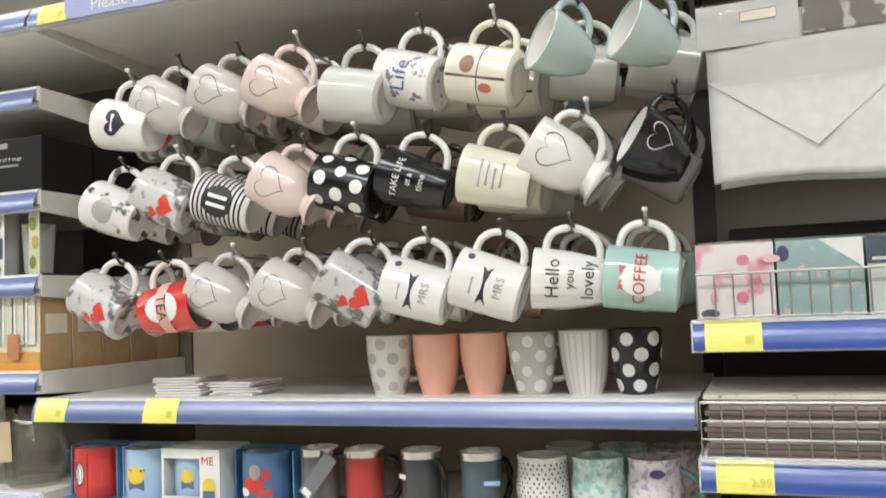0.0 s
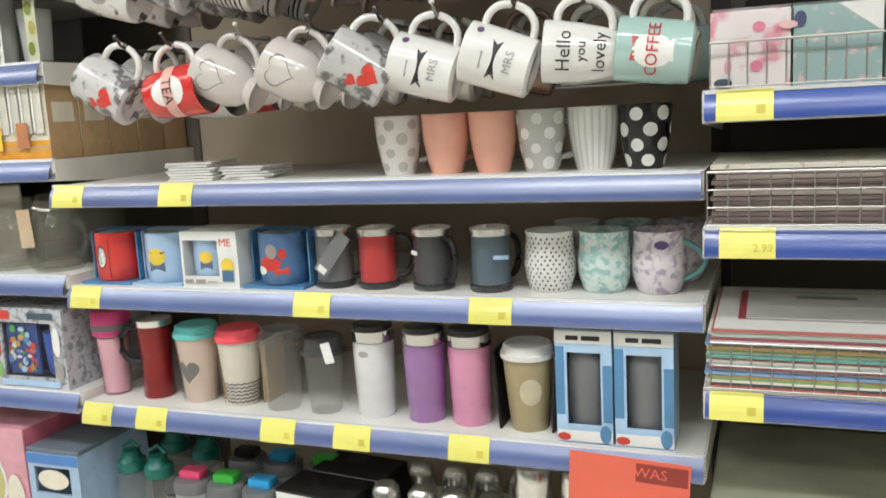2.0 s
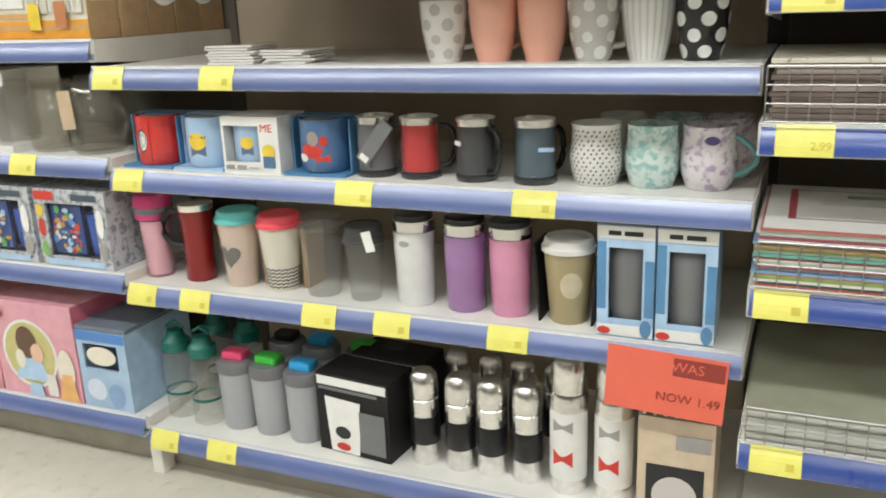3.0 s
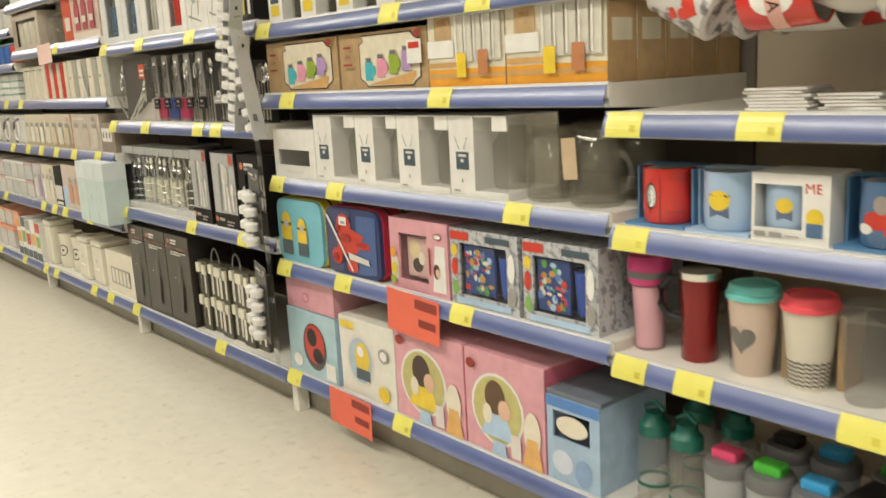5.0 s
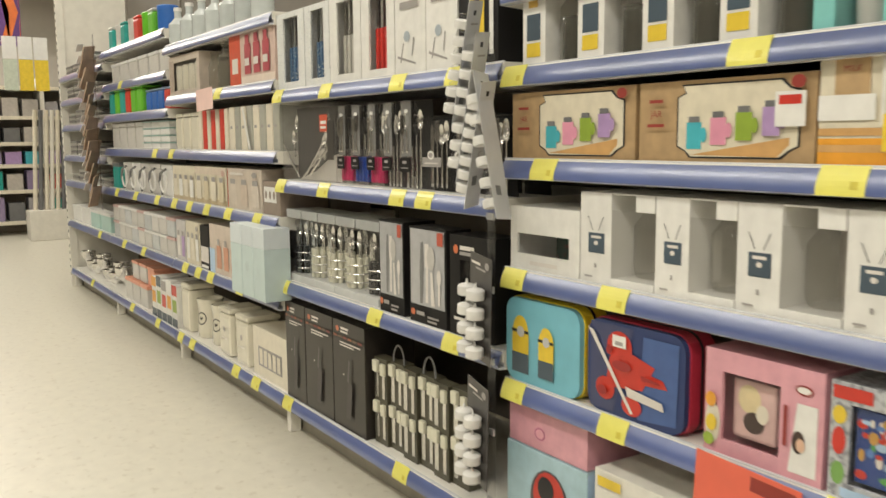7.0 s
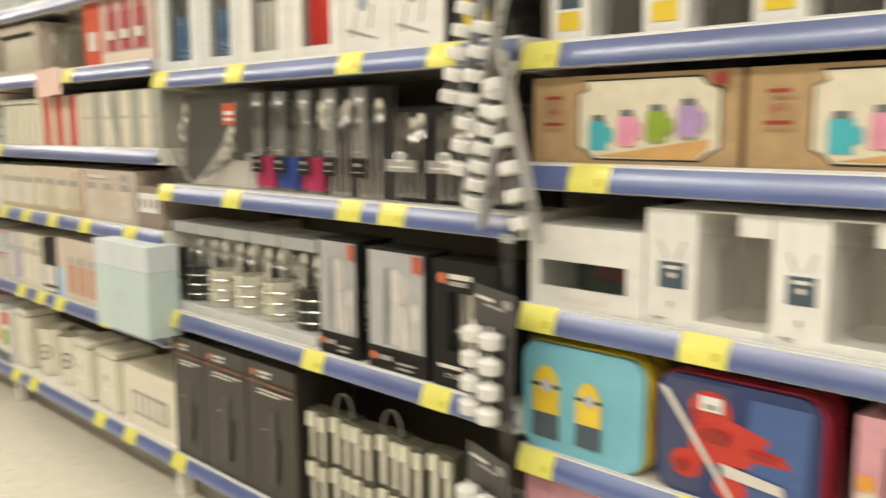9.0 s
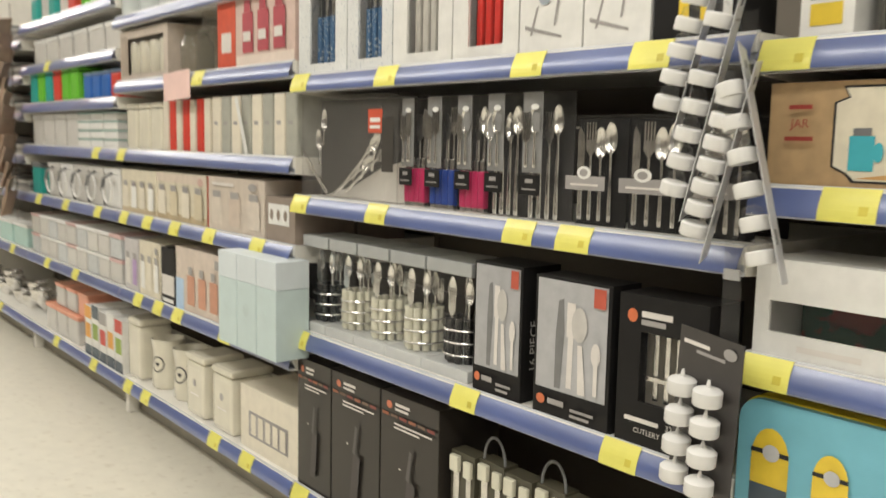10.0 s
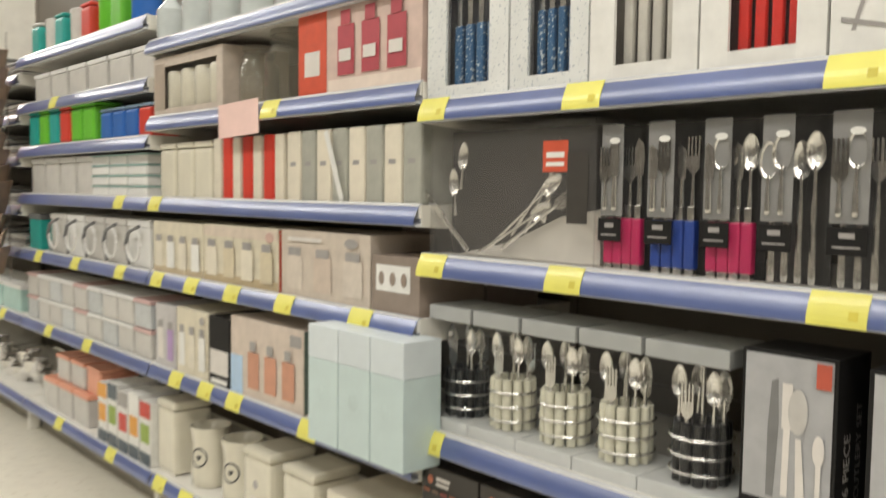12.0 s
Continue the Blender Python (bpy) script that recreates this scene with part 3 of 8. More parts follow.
# printed sides face the aisle when the mug hangs by its handle: local -y
def hung_mug(design):
    spec = {
        "grey_heart": (FOOTED, CER_GREY, "warm grey footed mug with an outlined heart"),
        "pink_heart": (FOOTED, CER_PINK, "blush pink footed mug with an outlined heart"),
        "white_heart": (FOOTED, CER_W, "white footed mug with an outlined heart"),
        "black_heart": (CUP, CER_BLACK, "black mug with a pale outlined heart"),
        "badge": (STRAIGHT, CER_W, "white mug with a black heart badge"),
        "photo": (BARREL, PHOTO, "grey photo-print mug with a red heart"),
        "photo_white": (STRAIGHT, PHOTO_W, "white mug with a black sketch print"),
        "stripe": (STRAIGHT, CER_W, "white mug with black stripes and a black emblem"),
        "dots": (BARREL, CER_BLACK, "black mug with large white dots"),
        "take_life": (TULIP, CER_BLACK, "black mug with white lettering"),
        "cream": (STRAIGHT, CER_CREAM, "cream mug with small grey lettering"),
        "plain": (STRAIGHT, CER_W, "plain white mug"),
        "pale": (BARREL, glaze("pale_sage_glaze", 0.60, 0.60, 0.55), "pale sage green mug"),
        "life": (BARREL, FLORAL_SM, "white mug with small flowers and blue lettering"),
        "owl": (BARREL, CER_CREAM, "cream mug with a brown woodland print"),
        "teal_cup": (CUP, CER_BLUE, "duck egg blue tea cup with white inside"),
        "tea": (STRAIGHT, CER_RED, "red mug with a white oval tea badge"),
        "dream": (BARREL, CER_W, "white mug with black ribbon and grey lettering"),
        "hello": (TULIP, CER_W, "large white mug with black script lettering"),
        "coffee": (BARREL, CER_TEAL, "pale teal mug with red coffee lettering"),
        "brown": (BARREL, glaze("brown_glaze", 0.16, 0.09, 0.06), "dark brown mug"),
    }[design]
    prof, body, label = spec
    t = thing("mug", label + " on a hook", "mug", "mugs on hooks")
    inner = CER_W if design in ("tea", "teal_cup", "coffee", "black_heart") else None
    mug_parts(t, prof, body, reach=0.036, hz=(0.14, 0.86), hr=0.0056, handle=CER_W if design in ("dots", "take_life", "coffee", "tea", "photo") else body, inner=inner)
    h = prof[-1][1]
    m = h * 0.52
    if design in ("grey_heart", "pink_heart", "white_heart"):
        line_heart(t, prof, LINE, 0.052, FRONT, 0.070, 0)
    elif design == "black_heart":
        line_heart(t, prof, PALE, 0.040, FRONT, 0.048, 0)
    elif design == "badge":
        part("badge", wrap(heart(0, 0, 0.046), prof, FRONT, m), INK, t)
        part("lettering", wrap(rect(-0.014, 0.014, -0.003, 0.003), prof, FRONT, m + 0.004, 0.001), CARD_W, t)
    elif design == "photo":
        part("heart", wrap(heart(0, 0, 0.034), prof, FRONT - 0.15, h * 0.30), HEART_RED, t)
        part("heart", wrap(heart(0, 0, 0.020), prof, FRONT - 0.55, h * 0.50), HEART_RED, t)
    elif design == "photo_white":
        part("sketch", wrap(ellipse(0, 0, 0.022, 0.020), prof, FRONT, m), FOG, t)
    elif design == "stripe":
        for i in range(11):
            z = 0.010 + 0.0082 * i
            part("stripe", band(prof, z - 0.0018, z + 0.0018, FRONT - 2.1, FRONT + 2.1, n=30, rows=1), INK, t)
        part("emblem", wrap(ellipse(0, 0, 0.027, 0.027), prof, FRONT, m, 0.0011), INK, t)
        for k in (-0.007, 0.007):
            part("lettering", wrap(rect(-0.003 + k, 0.003 + k, -0.017, 0.017), prof, FRONT, m, 0.0016), CARD_W, t)
    elif design == "dots":
        dots(t, prof, CARD_W, 0.0098, 3, 8, 3)
    elif design == "take_life":
        part("lettering", wrap_text("TAKE LIFE", 0.0145, prof, FRONT, m + 0.018, 0), CARD_W, t)
        part("lettering", wrap_text("at a", 0.013, prof, FRONT, m, 0), CARD_W, t)
        part("lettering", wrap_text("time", 0.014, prof, FRONT, m - 0.018, 0), CARD_W, t)
    elif design == "cream":
        for k in range(4):
            part("lettering", wrap(rect(-0.020 + 0.004 * (k % 2), 0.020 - 0.005 * (k % 3), -0.002, 0.002), prof, FRONT, m + 0.016 - 0.010 * k), FOG, t)
    elif design == "life":
        part("lettering", wrap_text("Life", 0.034, prof, FRONT, m, 0), ink(0.05, 0.10, 0.30), t)
    elif design == "owl":
        part("branch", wrap(rect(-0.002, 0.002, -0.045, 0.045), prof, FRONT - 0.25, m), ink(0.16, 0.07, 0.04), t)
        part("print", wrap(ellipse(0, 0, 0.013, 0.011), prof, FRONT + 0.15, m + 0.014), ink(0.25, 0.13, 0.08), t)
        part("print", wrap(ellipse(0, 0, 0.007, 0.010), prof, FRONT - 0.6, m - 0.016), ink(0.5, 0.12, 0.06), t)
        part("strap", band(prof, m - 0.004, m - 0.0025, FRONT - 1.2, FRONT + 1.2), INK, t)
    elif design == "tea":
        part("badge", wrap(ellipse(0, 0, 0.026, 0.030), prof, -FRONT, m), CARD_W, t)
        part("band", band(prof, m - 0.010, m + 0.010, -FRONT - 1.3, -FRONT + 1.3, 0.0014), ink(0.78, 0.42, 0.36), t)
        part("lettering", wrap_text("TEA", 0.024, prof, -FRONT, m, 0, 0.0022), INK, t)
    elif design == "dream":
        part("ribbon", wrap([(-0.030, -0.006), (-0.022, 0.0), (-0.030, 0.008), (0.026, 0.008), (0.020, 0.001), (0.026, -0.006)], prof, FRONT, m), INK, t)
        part("lettering", wrap_text("MRS", 0.017, prof, FRONT, m - 0.020, 0), FOG, t)
        part("lettering", wrap(rect(-0.018, 0.006, -0.0015, 0.0015), prof, FRONT, m + 0.018), FOG, t)
        part("label", wrap(ellipse(0, 0, 0.006, 0.005), prof, FRONT + 0.85, m + 0.03), ink(0.13, 0.08, 0.16), t)
    elif design == "hello":
        part("lettering", wrap_text("Hello", 0.026, prof, FRONT, m + 0.022, 0), INK, t)
        part("lettering", wrap_text("you", 0.018, prof, FRONT, m, 0), INK, t)
        part("lettering", wrap_text("lovely", 0.024, prof, FRONT, m - 0.024, 0), INK, t)
    elif design == "coffee":
        part("badge", wrap(ellipse(0, 0, 0.022, 0.026), prof, FRONT - 0.05, m), CARD_W, t)
        part("lettering", wrap_text("COFFEE", 0.022, prof, FRONT, m, 0, 0.0016), ink(0.55, 0.03, 0.03), t)
        part("lettering", wrap(rect(-0.016, 0.016, -0.004, 0.004), prof, FRONT, m + 0.024), ink(0.5, 0.1, 0.08), t)
        part("lettering", wrap(rect(-0.014, 0.014, -0.003, 0.003), prof, FRONT, m - 0.024), CARD_W, t)
    t["reach"] = radius_at(prof, h * 0.5) + 0.0275
    t["mid"] = h * 0.5
    return t


PROTO = {}
SIZE = 1.13


def hang(design, x, y, z, tilt=0.0, yaw=0.0, flip=False):
    """Hang a mug so that the top of its handle loop rests on the hook at x, y, z."""
    if design not in PROTO:
        PROTO[design] = [hung_mug(design), False]
    proto, used = PROTO[design]
    turn = Matrix.Rotation(radians(yaw), 4, "Z") @ Matrix.Rotation(radians(-90 + tilt), 4, "Y")
    if flip:
        turn = Matrix.Rotation(radians(yaw), 4, "Z") @ Matrix.Rotation(radians(90 - tilt), 4, "Y") @ Matrix.Rotation(radians(180), 4, "Z")
    m = Matrix.Translation((x, y, z)) @ turn @ Matrix.Scale(SIZE, 4) @ Matrix.Translation((-proto["reach"], 0, -proto["mid"]))
    if not used:
        proto.matrix_basis = m
        PROTO[design][1] = True
    else:
        loc, rot, _ = m.decompose()
        copy_thing(proto, Matrix.LocRotScale(loc, rot, None))


HOOK = mat("dark_hook_steel", (0.10, 0.09, 0.085), 0.35, metal=0.8, var=0.1)
HOOK_TIP = mat("cream_hook_tip", (0.7, 0.67, 0.6), 0.4, var=0.05)


def hook(x, z, y_front, bare=0.0):
    t = thing("display_hook", "thin steel display hook fixed to the back panel", "hook", "mug hooks", at=(x, BACK, z))
    yf = y_front - BACK
    pts = [(0, 0, 0.004), (0, yf * 0.5, 0.0), (0, yf + 0.02, -0.001), (0, yf - 0.004, 0.006), (0, yf - 0.016, 0.020)]
    smooth(part("rod", tube(pts, 0.0028, 6), HOOK if not bare else WIRE, t), 60)
    part("plate", bx(-0.012, 0.012, -0.004, 0, -0.02, 0.02, 0.001), HOOK, t)
    part("tip", lathe([(0, -0.004), (0.004, -0.003), (0.005, 0.0), (0.004, 0.003), (0, 0.004)], 10, at=(0, yf - 0.017, 0.021)), HOOK_TIP if bare else HOOK, t)


FILL = ("grey_heart", "plain", "cream", "pale", "pink_heart", "plain", "photo", "white_heart", "cream", "brown")


def hook_row(specs, z, sway, lift=(0,) * 9):
    for i, s in enumerate(specs):
        x, zz, design, tilt, yaw, flip = s
        y = -0.028 + 0.012 * ((i * 7) % 3)
        x, zz = 1.381 + (x - 1.381) * 0.967, 1.066 + (zz - 1.066) * 0.967
        x, zz = x + sway[i], zz + lift[i]
        tilt = tilt * 1.15 + 3
        hook(x, zz, y - 0.01, bare=(i * 5 + int(z * 10)) % 3 == 0)
        hang(design, x, y, zz - 0.004, tilt, yaw, flip)
        rng = random.Random(i + int(z * 100))
        deep = 3
        for k in range(1, deep):
            d = design if rng.random() < 0.55 else rng.choice(FILL)
            hang(d, x + rng.uniform(-0.004, 0.004), y + 0.108 * k, zz - 0.004, tilt + rng.uniform(-14, 10), yaw * 0.4 + rng.uniform(-12, 12), flip)


hook_row([(0.18, 1.520, "badge", 8, 0, False), (0.305, 1.535, "grey_heart", 22, 0, False), (0.43, 1.540, "grey_heart", 20, 4, False), (0.56, 1.540, "pink_heart", 22, 2, False), (0.70, 1.520, "pale", 8, -4, False), (0.795, 1.538, "life", 12, -8, False), (0.925, 1.532, "owl", 10, -6, False), (1.066, 1.540, "teal_cup", 16, 38, False), (1.19, 1.532, "teal_cup", 18, 34, False)], 1.5, (0.055, 0.037, 0.034, 0.040, 0.020, 0.030, 0.038, 0.030, 0.038), (0, 0.003, 0.009, 0, 0.006, 0.006, -0.003, 0.006, 0.014))
hook_row([(0.175, 1.352, "photo_white", 15, 0, False), (0.305, 1.353, "photo", 20, 4, False), (0.43, 1.352, "stripe", 14, 2, False), (0.562, 1.355, "pink_heart", 26, 4, False), (0.675, 1.353, "dots", 12, 0, False), (0.804, 1.357, "take_life", 14, 4, False), (0.927, 1.354, "cream", 10, 6, False), (1.055, 1.364, "white_heart", 26, 14, False), (1.214, 1.375, "black_heart", 22, 26, False)], 1.3, (0.042, 0.030, 0.023, 0.048, 0.027, 0.023, 0.046, 0.050, 0.026), (0, 0.012, 0.002, 0, 0.015, 0.002, 0, -0.002, 0))
hook_row([(0.174, 1.170, "photo", 24, 2, False), (0.303, 1.166, "tea", 3, 4, True), (0.426, 1.175, "grey_heart", 20, 4, False), (0.56, 1.173, "grey_heart", 20, 0, False), (0.69, 1.170, "photo", 26, 22, False), (0.796, 1.175, "dream", 12, 6, False), (0.929, 1.181, "dream", 14, 6, False), (1.055, 1.184, "hello", 2, 10, False), (1.189, 1.184, "coffee", 4, 4, False)], 1.1, (0.026, -0.008, 0.020, 0.045, 0.036, 0.026, 0.032, 0.017, -0.003), (0, 0.003, 0, 0, 0.007, 0.004, 0, 0, 0))
ticket = thing("price_card", "small white price card hanging below the mugs", "price tag", at=(0.30, 0.10, 1.165))
part("card", bx(-0.028, 0.028, 0, 0.001, -0.02, 0.02), CARD_W, ticket)
part("writing", bx(-0.02, 0.02, -0.0012, -0.0006, -0.008, 0.004), FOG, ticket)

# ---- mugs standing on the shelf below the hooks ----
SHELF_A, SHELF_B, SHELF_C, SHELF_D = 0.918, 0.712, 0.465, 0.122


def standing(label, x, y, z, prof, body, handle_angle=0.35, handle=True, inner=None, group="mugs on the shelf", name="mug"):
    t = thing(name, label, "mug", group, at=(x, y, z))
    mug_parts(t, prof, body, body if handle else None, angle=handle_angle, inner=inner)
    return t


m = standing("white mug with grey dots standing on the shelf", 0.718, 0.092, SHELF_A, TULIP, CER_W, 0.5)
dots(m, TULIP, CER_DOTGREY, 0.0098, 4, 6, 1)
PEACH_TEX = mat("peach_ribbed_glaze", (0.86, 0.45, 0.33), 0.35, var=0.05, bump=0.5, bscale=500, coat=0.3)
standing("peach textured mug standing on the shelf", 0.808, 0.092, SHELF_A, TULIP, PEACH_TEX, 0.9)
standing("peach textured mug standing on the shelf", 0.895, 0.092, SHELF_A, TULIP, PEACH_TEX, 1.2)
m = standing("light grey mug with white dots standing on the shelf", 0.980, 0.092, SHELF_A, TULIP, CER_DOTGREY, 0.1)
dots(m, TULIP, CARD_W, 0.0100, 4, 6, 2)
m = standing("white mug with raised grey vertical ribs", 1.068, 0.092, SHELF_A, TULIP, CER_W, 1.4)
for i in range(22):
    a = 2 * math.pi * i / 22
    part("rib", band(TULIP, 0.003, 0.100, a - 0.05, a + 0.05, 0.0009, 2, 5), glaze("grey_rib_glaze", 0.60, 0.59, 0.56), m)
m = standing("black mug with large white dots standing on the shelf", 1.152, 0.092, SHELF_A, TULIP, CER_BLACK, 1.3, inner=CER_W)
dots(m, TULIP, CARD_W, 0.0122, 4, 5, 4)

rng = random.Random(11)
for i in range(7):
    c = thing("coaster", "white square coaster in a loose stack", "coaster", "stack of coasters", at=(0.298 + rng.uniform(-0.006, 0.006), 0.09, SHELF_A + 0.0052 * i), rz=rng.uniform(-6, 8))
    part("board", bx(-0.05, 0.05, -0.05, 0.05, 0.0004, 0.0046, 0.001), CER_W, c)
for i in range(5):
    c = thing("coaster", "white square coaster in a loose stack", "coaster", "stack of coasters", at=(0.408 + rng.uniform(-0.005, 0.007), 0.105, SHELF_A + 0.0052 * i), rz=rng.uniform(-5, 9))
    part("board", bx(-0.05, 0.05, -0.05, 0.05, 0.0004, 0.0046, 0.001), CER_W, c)

# second shelf: boxed mugs
BOX_BLUE = ink(0.10, 0.25, 0.46)
LIGHT_BLUE = ink(0.42, 0.58, 0.78)
PAINT_Y = ink(0.80, 0.58, 0.05)
PAINT_R = ink(0.58, 0.04, 0.025)


def boxed_mug(label, x0, x1, box, cup, decals, full=True):
    y, z, h = 0.032, SHELF_B, 0.107
    w = x1 - x0
    t = thing("boxed_mug", label, "mug box", "boxed mugs", at=((x0 + x1) / 2, y, z))
    part("bottom", bx(-w / 2, w / 2, 0, 0.10, 0, 0.006), box, t)
    part("top", bx(-w / 2, w / 2, 0.06, 0.10, h - 0.003, h), box, t)
    part("side", bx(-w / 2, -w / 2 + 0.003, 0.040, 0.10, 0.006, h - 0.003), box, t)
    part("side", bx(w / 2 - 0.003, w / 2, 0.030, 0.10, 0.006, h - 0.003), box, t)
    part("back", bx(-w / 2 + 0.004, w / 2 - 0.004, 0.096, 0.10, 0.006, h - 0.003), box, t)
    cupe = new("cup")
    cupe.parent = t
    cupe.matrix_basis = pose(0.002, 0.0475, 0.0065)
    prof = [(0.043, 0.0), (0.046, 0.004), (0.0475, 0.03), (0.0475, 0.098)]
    mug_parts(cupe, prof, cup, cup, angle=1.2, inner=CER_W)
    for pts, ang, zz, m in decals:
        part("print", wrap(pts, prof, ang, zz), m, cupe)
    return t


boxed_mug("red character mug in an open blue card box", 0.013, 0.138, BOX_BLUE, CER_RED,
          [(ellipse(0, 0, 0.013, 0.024), FRONT - 0.15, 0.05, INK), (ellipse(0.001, 0, 0.010, 0.020), FRONT - 0.15, 0.05, CARD_W), (rect(-0.0008, 0.0008, -0.042, 0.04), FRONT + 0.25, 0.046, INK), (rect(-0.040, 0.040, -0.0006, 0.0006), FRONT + 0.3, 0.022, INK), (rect(-0.040, 0.040, -0.0006, 0.0006), FRONT + 0.3, 0.080, INK)])
LB_MUG = glaze("light_blue_glaze", 0.38, 0.53, 0.74)
yel = [(ellipse(0, 0, 0.020, 0.017), FRONT + 0.05, 0.052, PAINT_Y), (rect(-0.018, 0.018, -0.010, 0.010), FRONT + 0.05, 0.032, ink(0.10, 0.14, 0.24)), (rect(-0.019, 0.019, -0.0025, 0.0025), FRONT + 0.05, 0.060, INK)]
boxed_mug("light blue mug with a yellow print in a pale box", 0.142, 0.262, LIGHT_BLUE, LB_MUG, yel)
boxed_mug("red and blue print mug in an open blue card box", 0.402, 0.534, BOX_BLUE, glaze("mid_blue_glaze", 0.07, 0.15, 0.30),
          [(ellipse(0, 0, 0.024, 0.014), FRONT - 0.1, 0.042, PAINT_R), (ellipse(0, 0, 0.012, 0.014), FRONT, 0.065, ink(0.30, 0.26, 0.24)), (rect(-0.014, 0.014, -0.008, 0.006), FRONT + 0.4, 0.028, PAINT_R), (ellipse(0, 0, 0.014, 0.008), FRONT - 0.55, 0.028, CARD_W), (ellipse(0, 0, 0.008, 0.01), FRONT + 0.45, 0.06, PAINT_R)])


def cup_behind(t, a, b, c, d, depth):
    cupe = new("cup")
    cupe.parent = t
    cupe.matrix_basis = pose((a + b) / 2, 0.050, 0.01)
    prof = [(0.040, 0.0), (0.042, 0.004), (0.043, 0.03), (0.043, 0.094)]
    mug_parts(cupe, prof, LB_MUG, LB_MUG, angle=1.2)
    part("print", wrap(ellipse(0, 0, 0.014, 0.012), prof, FRONT + 0.15, 0.048), PAINT_Y, cupe)
    part("print", wrap(rect(-0.013, 0.013, -0.008, 0.008), prof, FRONT + 0.15, 0.032), ink(0.10, 0.14, 0.24), cupe)


window_box("boxed_mug", "light blue mug in a white windowed card box", "mug box", 0.267, 0.396, 0.032, 0.10, SHELF_B, 0.110, CARD_W, (0.04, 0.66, 0.20, 0.84), "boxed mugs",
           [("t", "ME", 0.80, 0.80, 0.20, 0, PAINT_R), ("e", 0.82, 0.40, 0.11, 0.13, PAINT_Y), ("r", 0.72, 0.92, 0.12, 0.32, ink(0.08, 0.16, 0.30)), ("r", 0.05, 0.2, 0.08, 0.15, FOG), ("r", 0.25, 0.42, 0.08, 0.15, FOG), ("r", 0.46, 0.64, 0.10, 0.12, FOG)], content=cup_behind)


# insulated tumblers with steel rims
def travel_mug(label, x, z, col, handle_angle, tag=0, y=0.085):
    t = thing("travel_mug", label, "travel mug", "clear-walled travel mugs", at=(x, y, z))
    prof = [(0.037, 0.0), (0.0385, 0.003), (0.0385, 0.012), (0.036, 0.016), (0.036, 0.098)]
    smooth(part("liner", lathe([(0, 0.012), (0.0335, 0.013), (0.0335, 0.098), (0, 0.098)], 32), col, t), 40)
    smooth(part("wall", lathe(prof, 32), film("tinted_clear_plastic", (0.75, 0.75, 0.76), 0.85, 0.05, 0.35), t, "clear plastic outer wall"), 40)
    smooth(part("base", lathe([(0, 0.0), (0.037, 0.0), (0.038, 0.004), (0.037, 0.010), (0, 0.010)], 32), BLACKPL, t), 40)
    smooth(part("rim", lathe([(0.0362, 0.098), (0.0368, 0.098), (0.0368, 0.110), (0.035, 0.111), (0.034, 0.104), (0.0, 0.104)], 32), STEEL, t, "bright steel rim"), 40)
    pts = []
    for i in range(11):
        k = math.pi * i / 10
        r = 0.035 + 0.030 * math.sin(k) ** 0.6
        pts.append((r * math.cos(handle_angle), r * math.sin(handle_angle), 0.055 - 0.038 * math.cos(k)))
    smooth(part("handle", tube(pts, 0.0055, 8), BLACKPL, t), 60)
    if tag == 1:
        q = part("swing_tag", bx(-0.014, 0.014, -0.001, 0.0, -0.045, 0.045, 0.0004), GREYPL, t, "grey cardboard swing tag")
        q.matrix_basis = pose(0.022, -0.050, 0.068, 0, 38, 0)
        s = part("tag_label", bx(-0.009, 0.009, -0.0018, -0.0012, -0.042, -0.030), CARD_W, t)
        s.matrix_basis = pose(0.022, -0.050, 0.068, 0, 38, 0)
    if tag == 2:
        q = part("label", bx(-0.010, 0.010, -0.0385, -0.0375, 0.058, 0.066), CARD_W, t)
        q.matrix_basis = pose(0.0, 0, 0.006, 0, 0, -38)
    if tag == 3:
        q = part("label", bx(-0.014, 0.014, -0.0395, -0.0385, 0.058, 0.065), LIGHT_BLUE, t)
        q.matrix_basis = pose(0.0, 0, 0.0, 0, 4, 38)
    return t


travel_mug("dark grey insulated travel mug with a swing tag", 0.575, SHELF_B, GREYPL, 0.2, 1)
travel_mug("red insulated travel mug with steel rim", 0.665, SHELF_B, mat("red_metallic_liner", (0.52, 0.012, 0.010), 0.3, var=0.05), 0.5, 0)
travel_mug("black insulated travel mug with handle facing the aisle", 0.774, SHELF_B, mat("black_liner", (0.035, 0.035, 0.038), 0.3), -0.55, 2)
travel_mug("slate blue insulated travel mug with steel rim", 0.883, SHELF_B, mat("slate_blue_liner", (0.07, 0.115, 0.15), 0.3), 1.0, 3)

SPOT = glaze("speckled_white_glaze", 0.76, 0.74, 0.70)
m = standing("white barrel mug covered in small dark dots", 0.987, 0.098, SHELF_B, VASE, SPOT, 1.2)
SPOT_INK = ink(0.10, 0.10, 0.10)
bm = bmesh.new()
rng = random.Random(5)
for j in range(13):
    for i in range(26):
        wrap(ellipse(0, 0, 0.0019, 0.0023, 6), VASE, 2 * math.pi * (i + 0.5 * (j % 2)) / 26 + rng.uniform(-0.04, 0.04), 0.007 + j * 0.0072 + rng.uniform(-0.001, 0.001), bm=bm)
part("dots", bm, SPOT_INK, m)
TEALFL = speckle("teal_floral_glaze", (0.62, 0.72, 0.68), (0.30, 0.50, 0.48), 85, 0.46, 0.60, 0.2, 0.4)
LILAC = speckle("lilac_floral_glaze", (0.70, 0.65, 0.67), (0.42, 0.34, 0.46), 80, 0.50, 0.62, 0.2, 0.4)
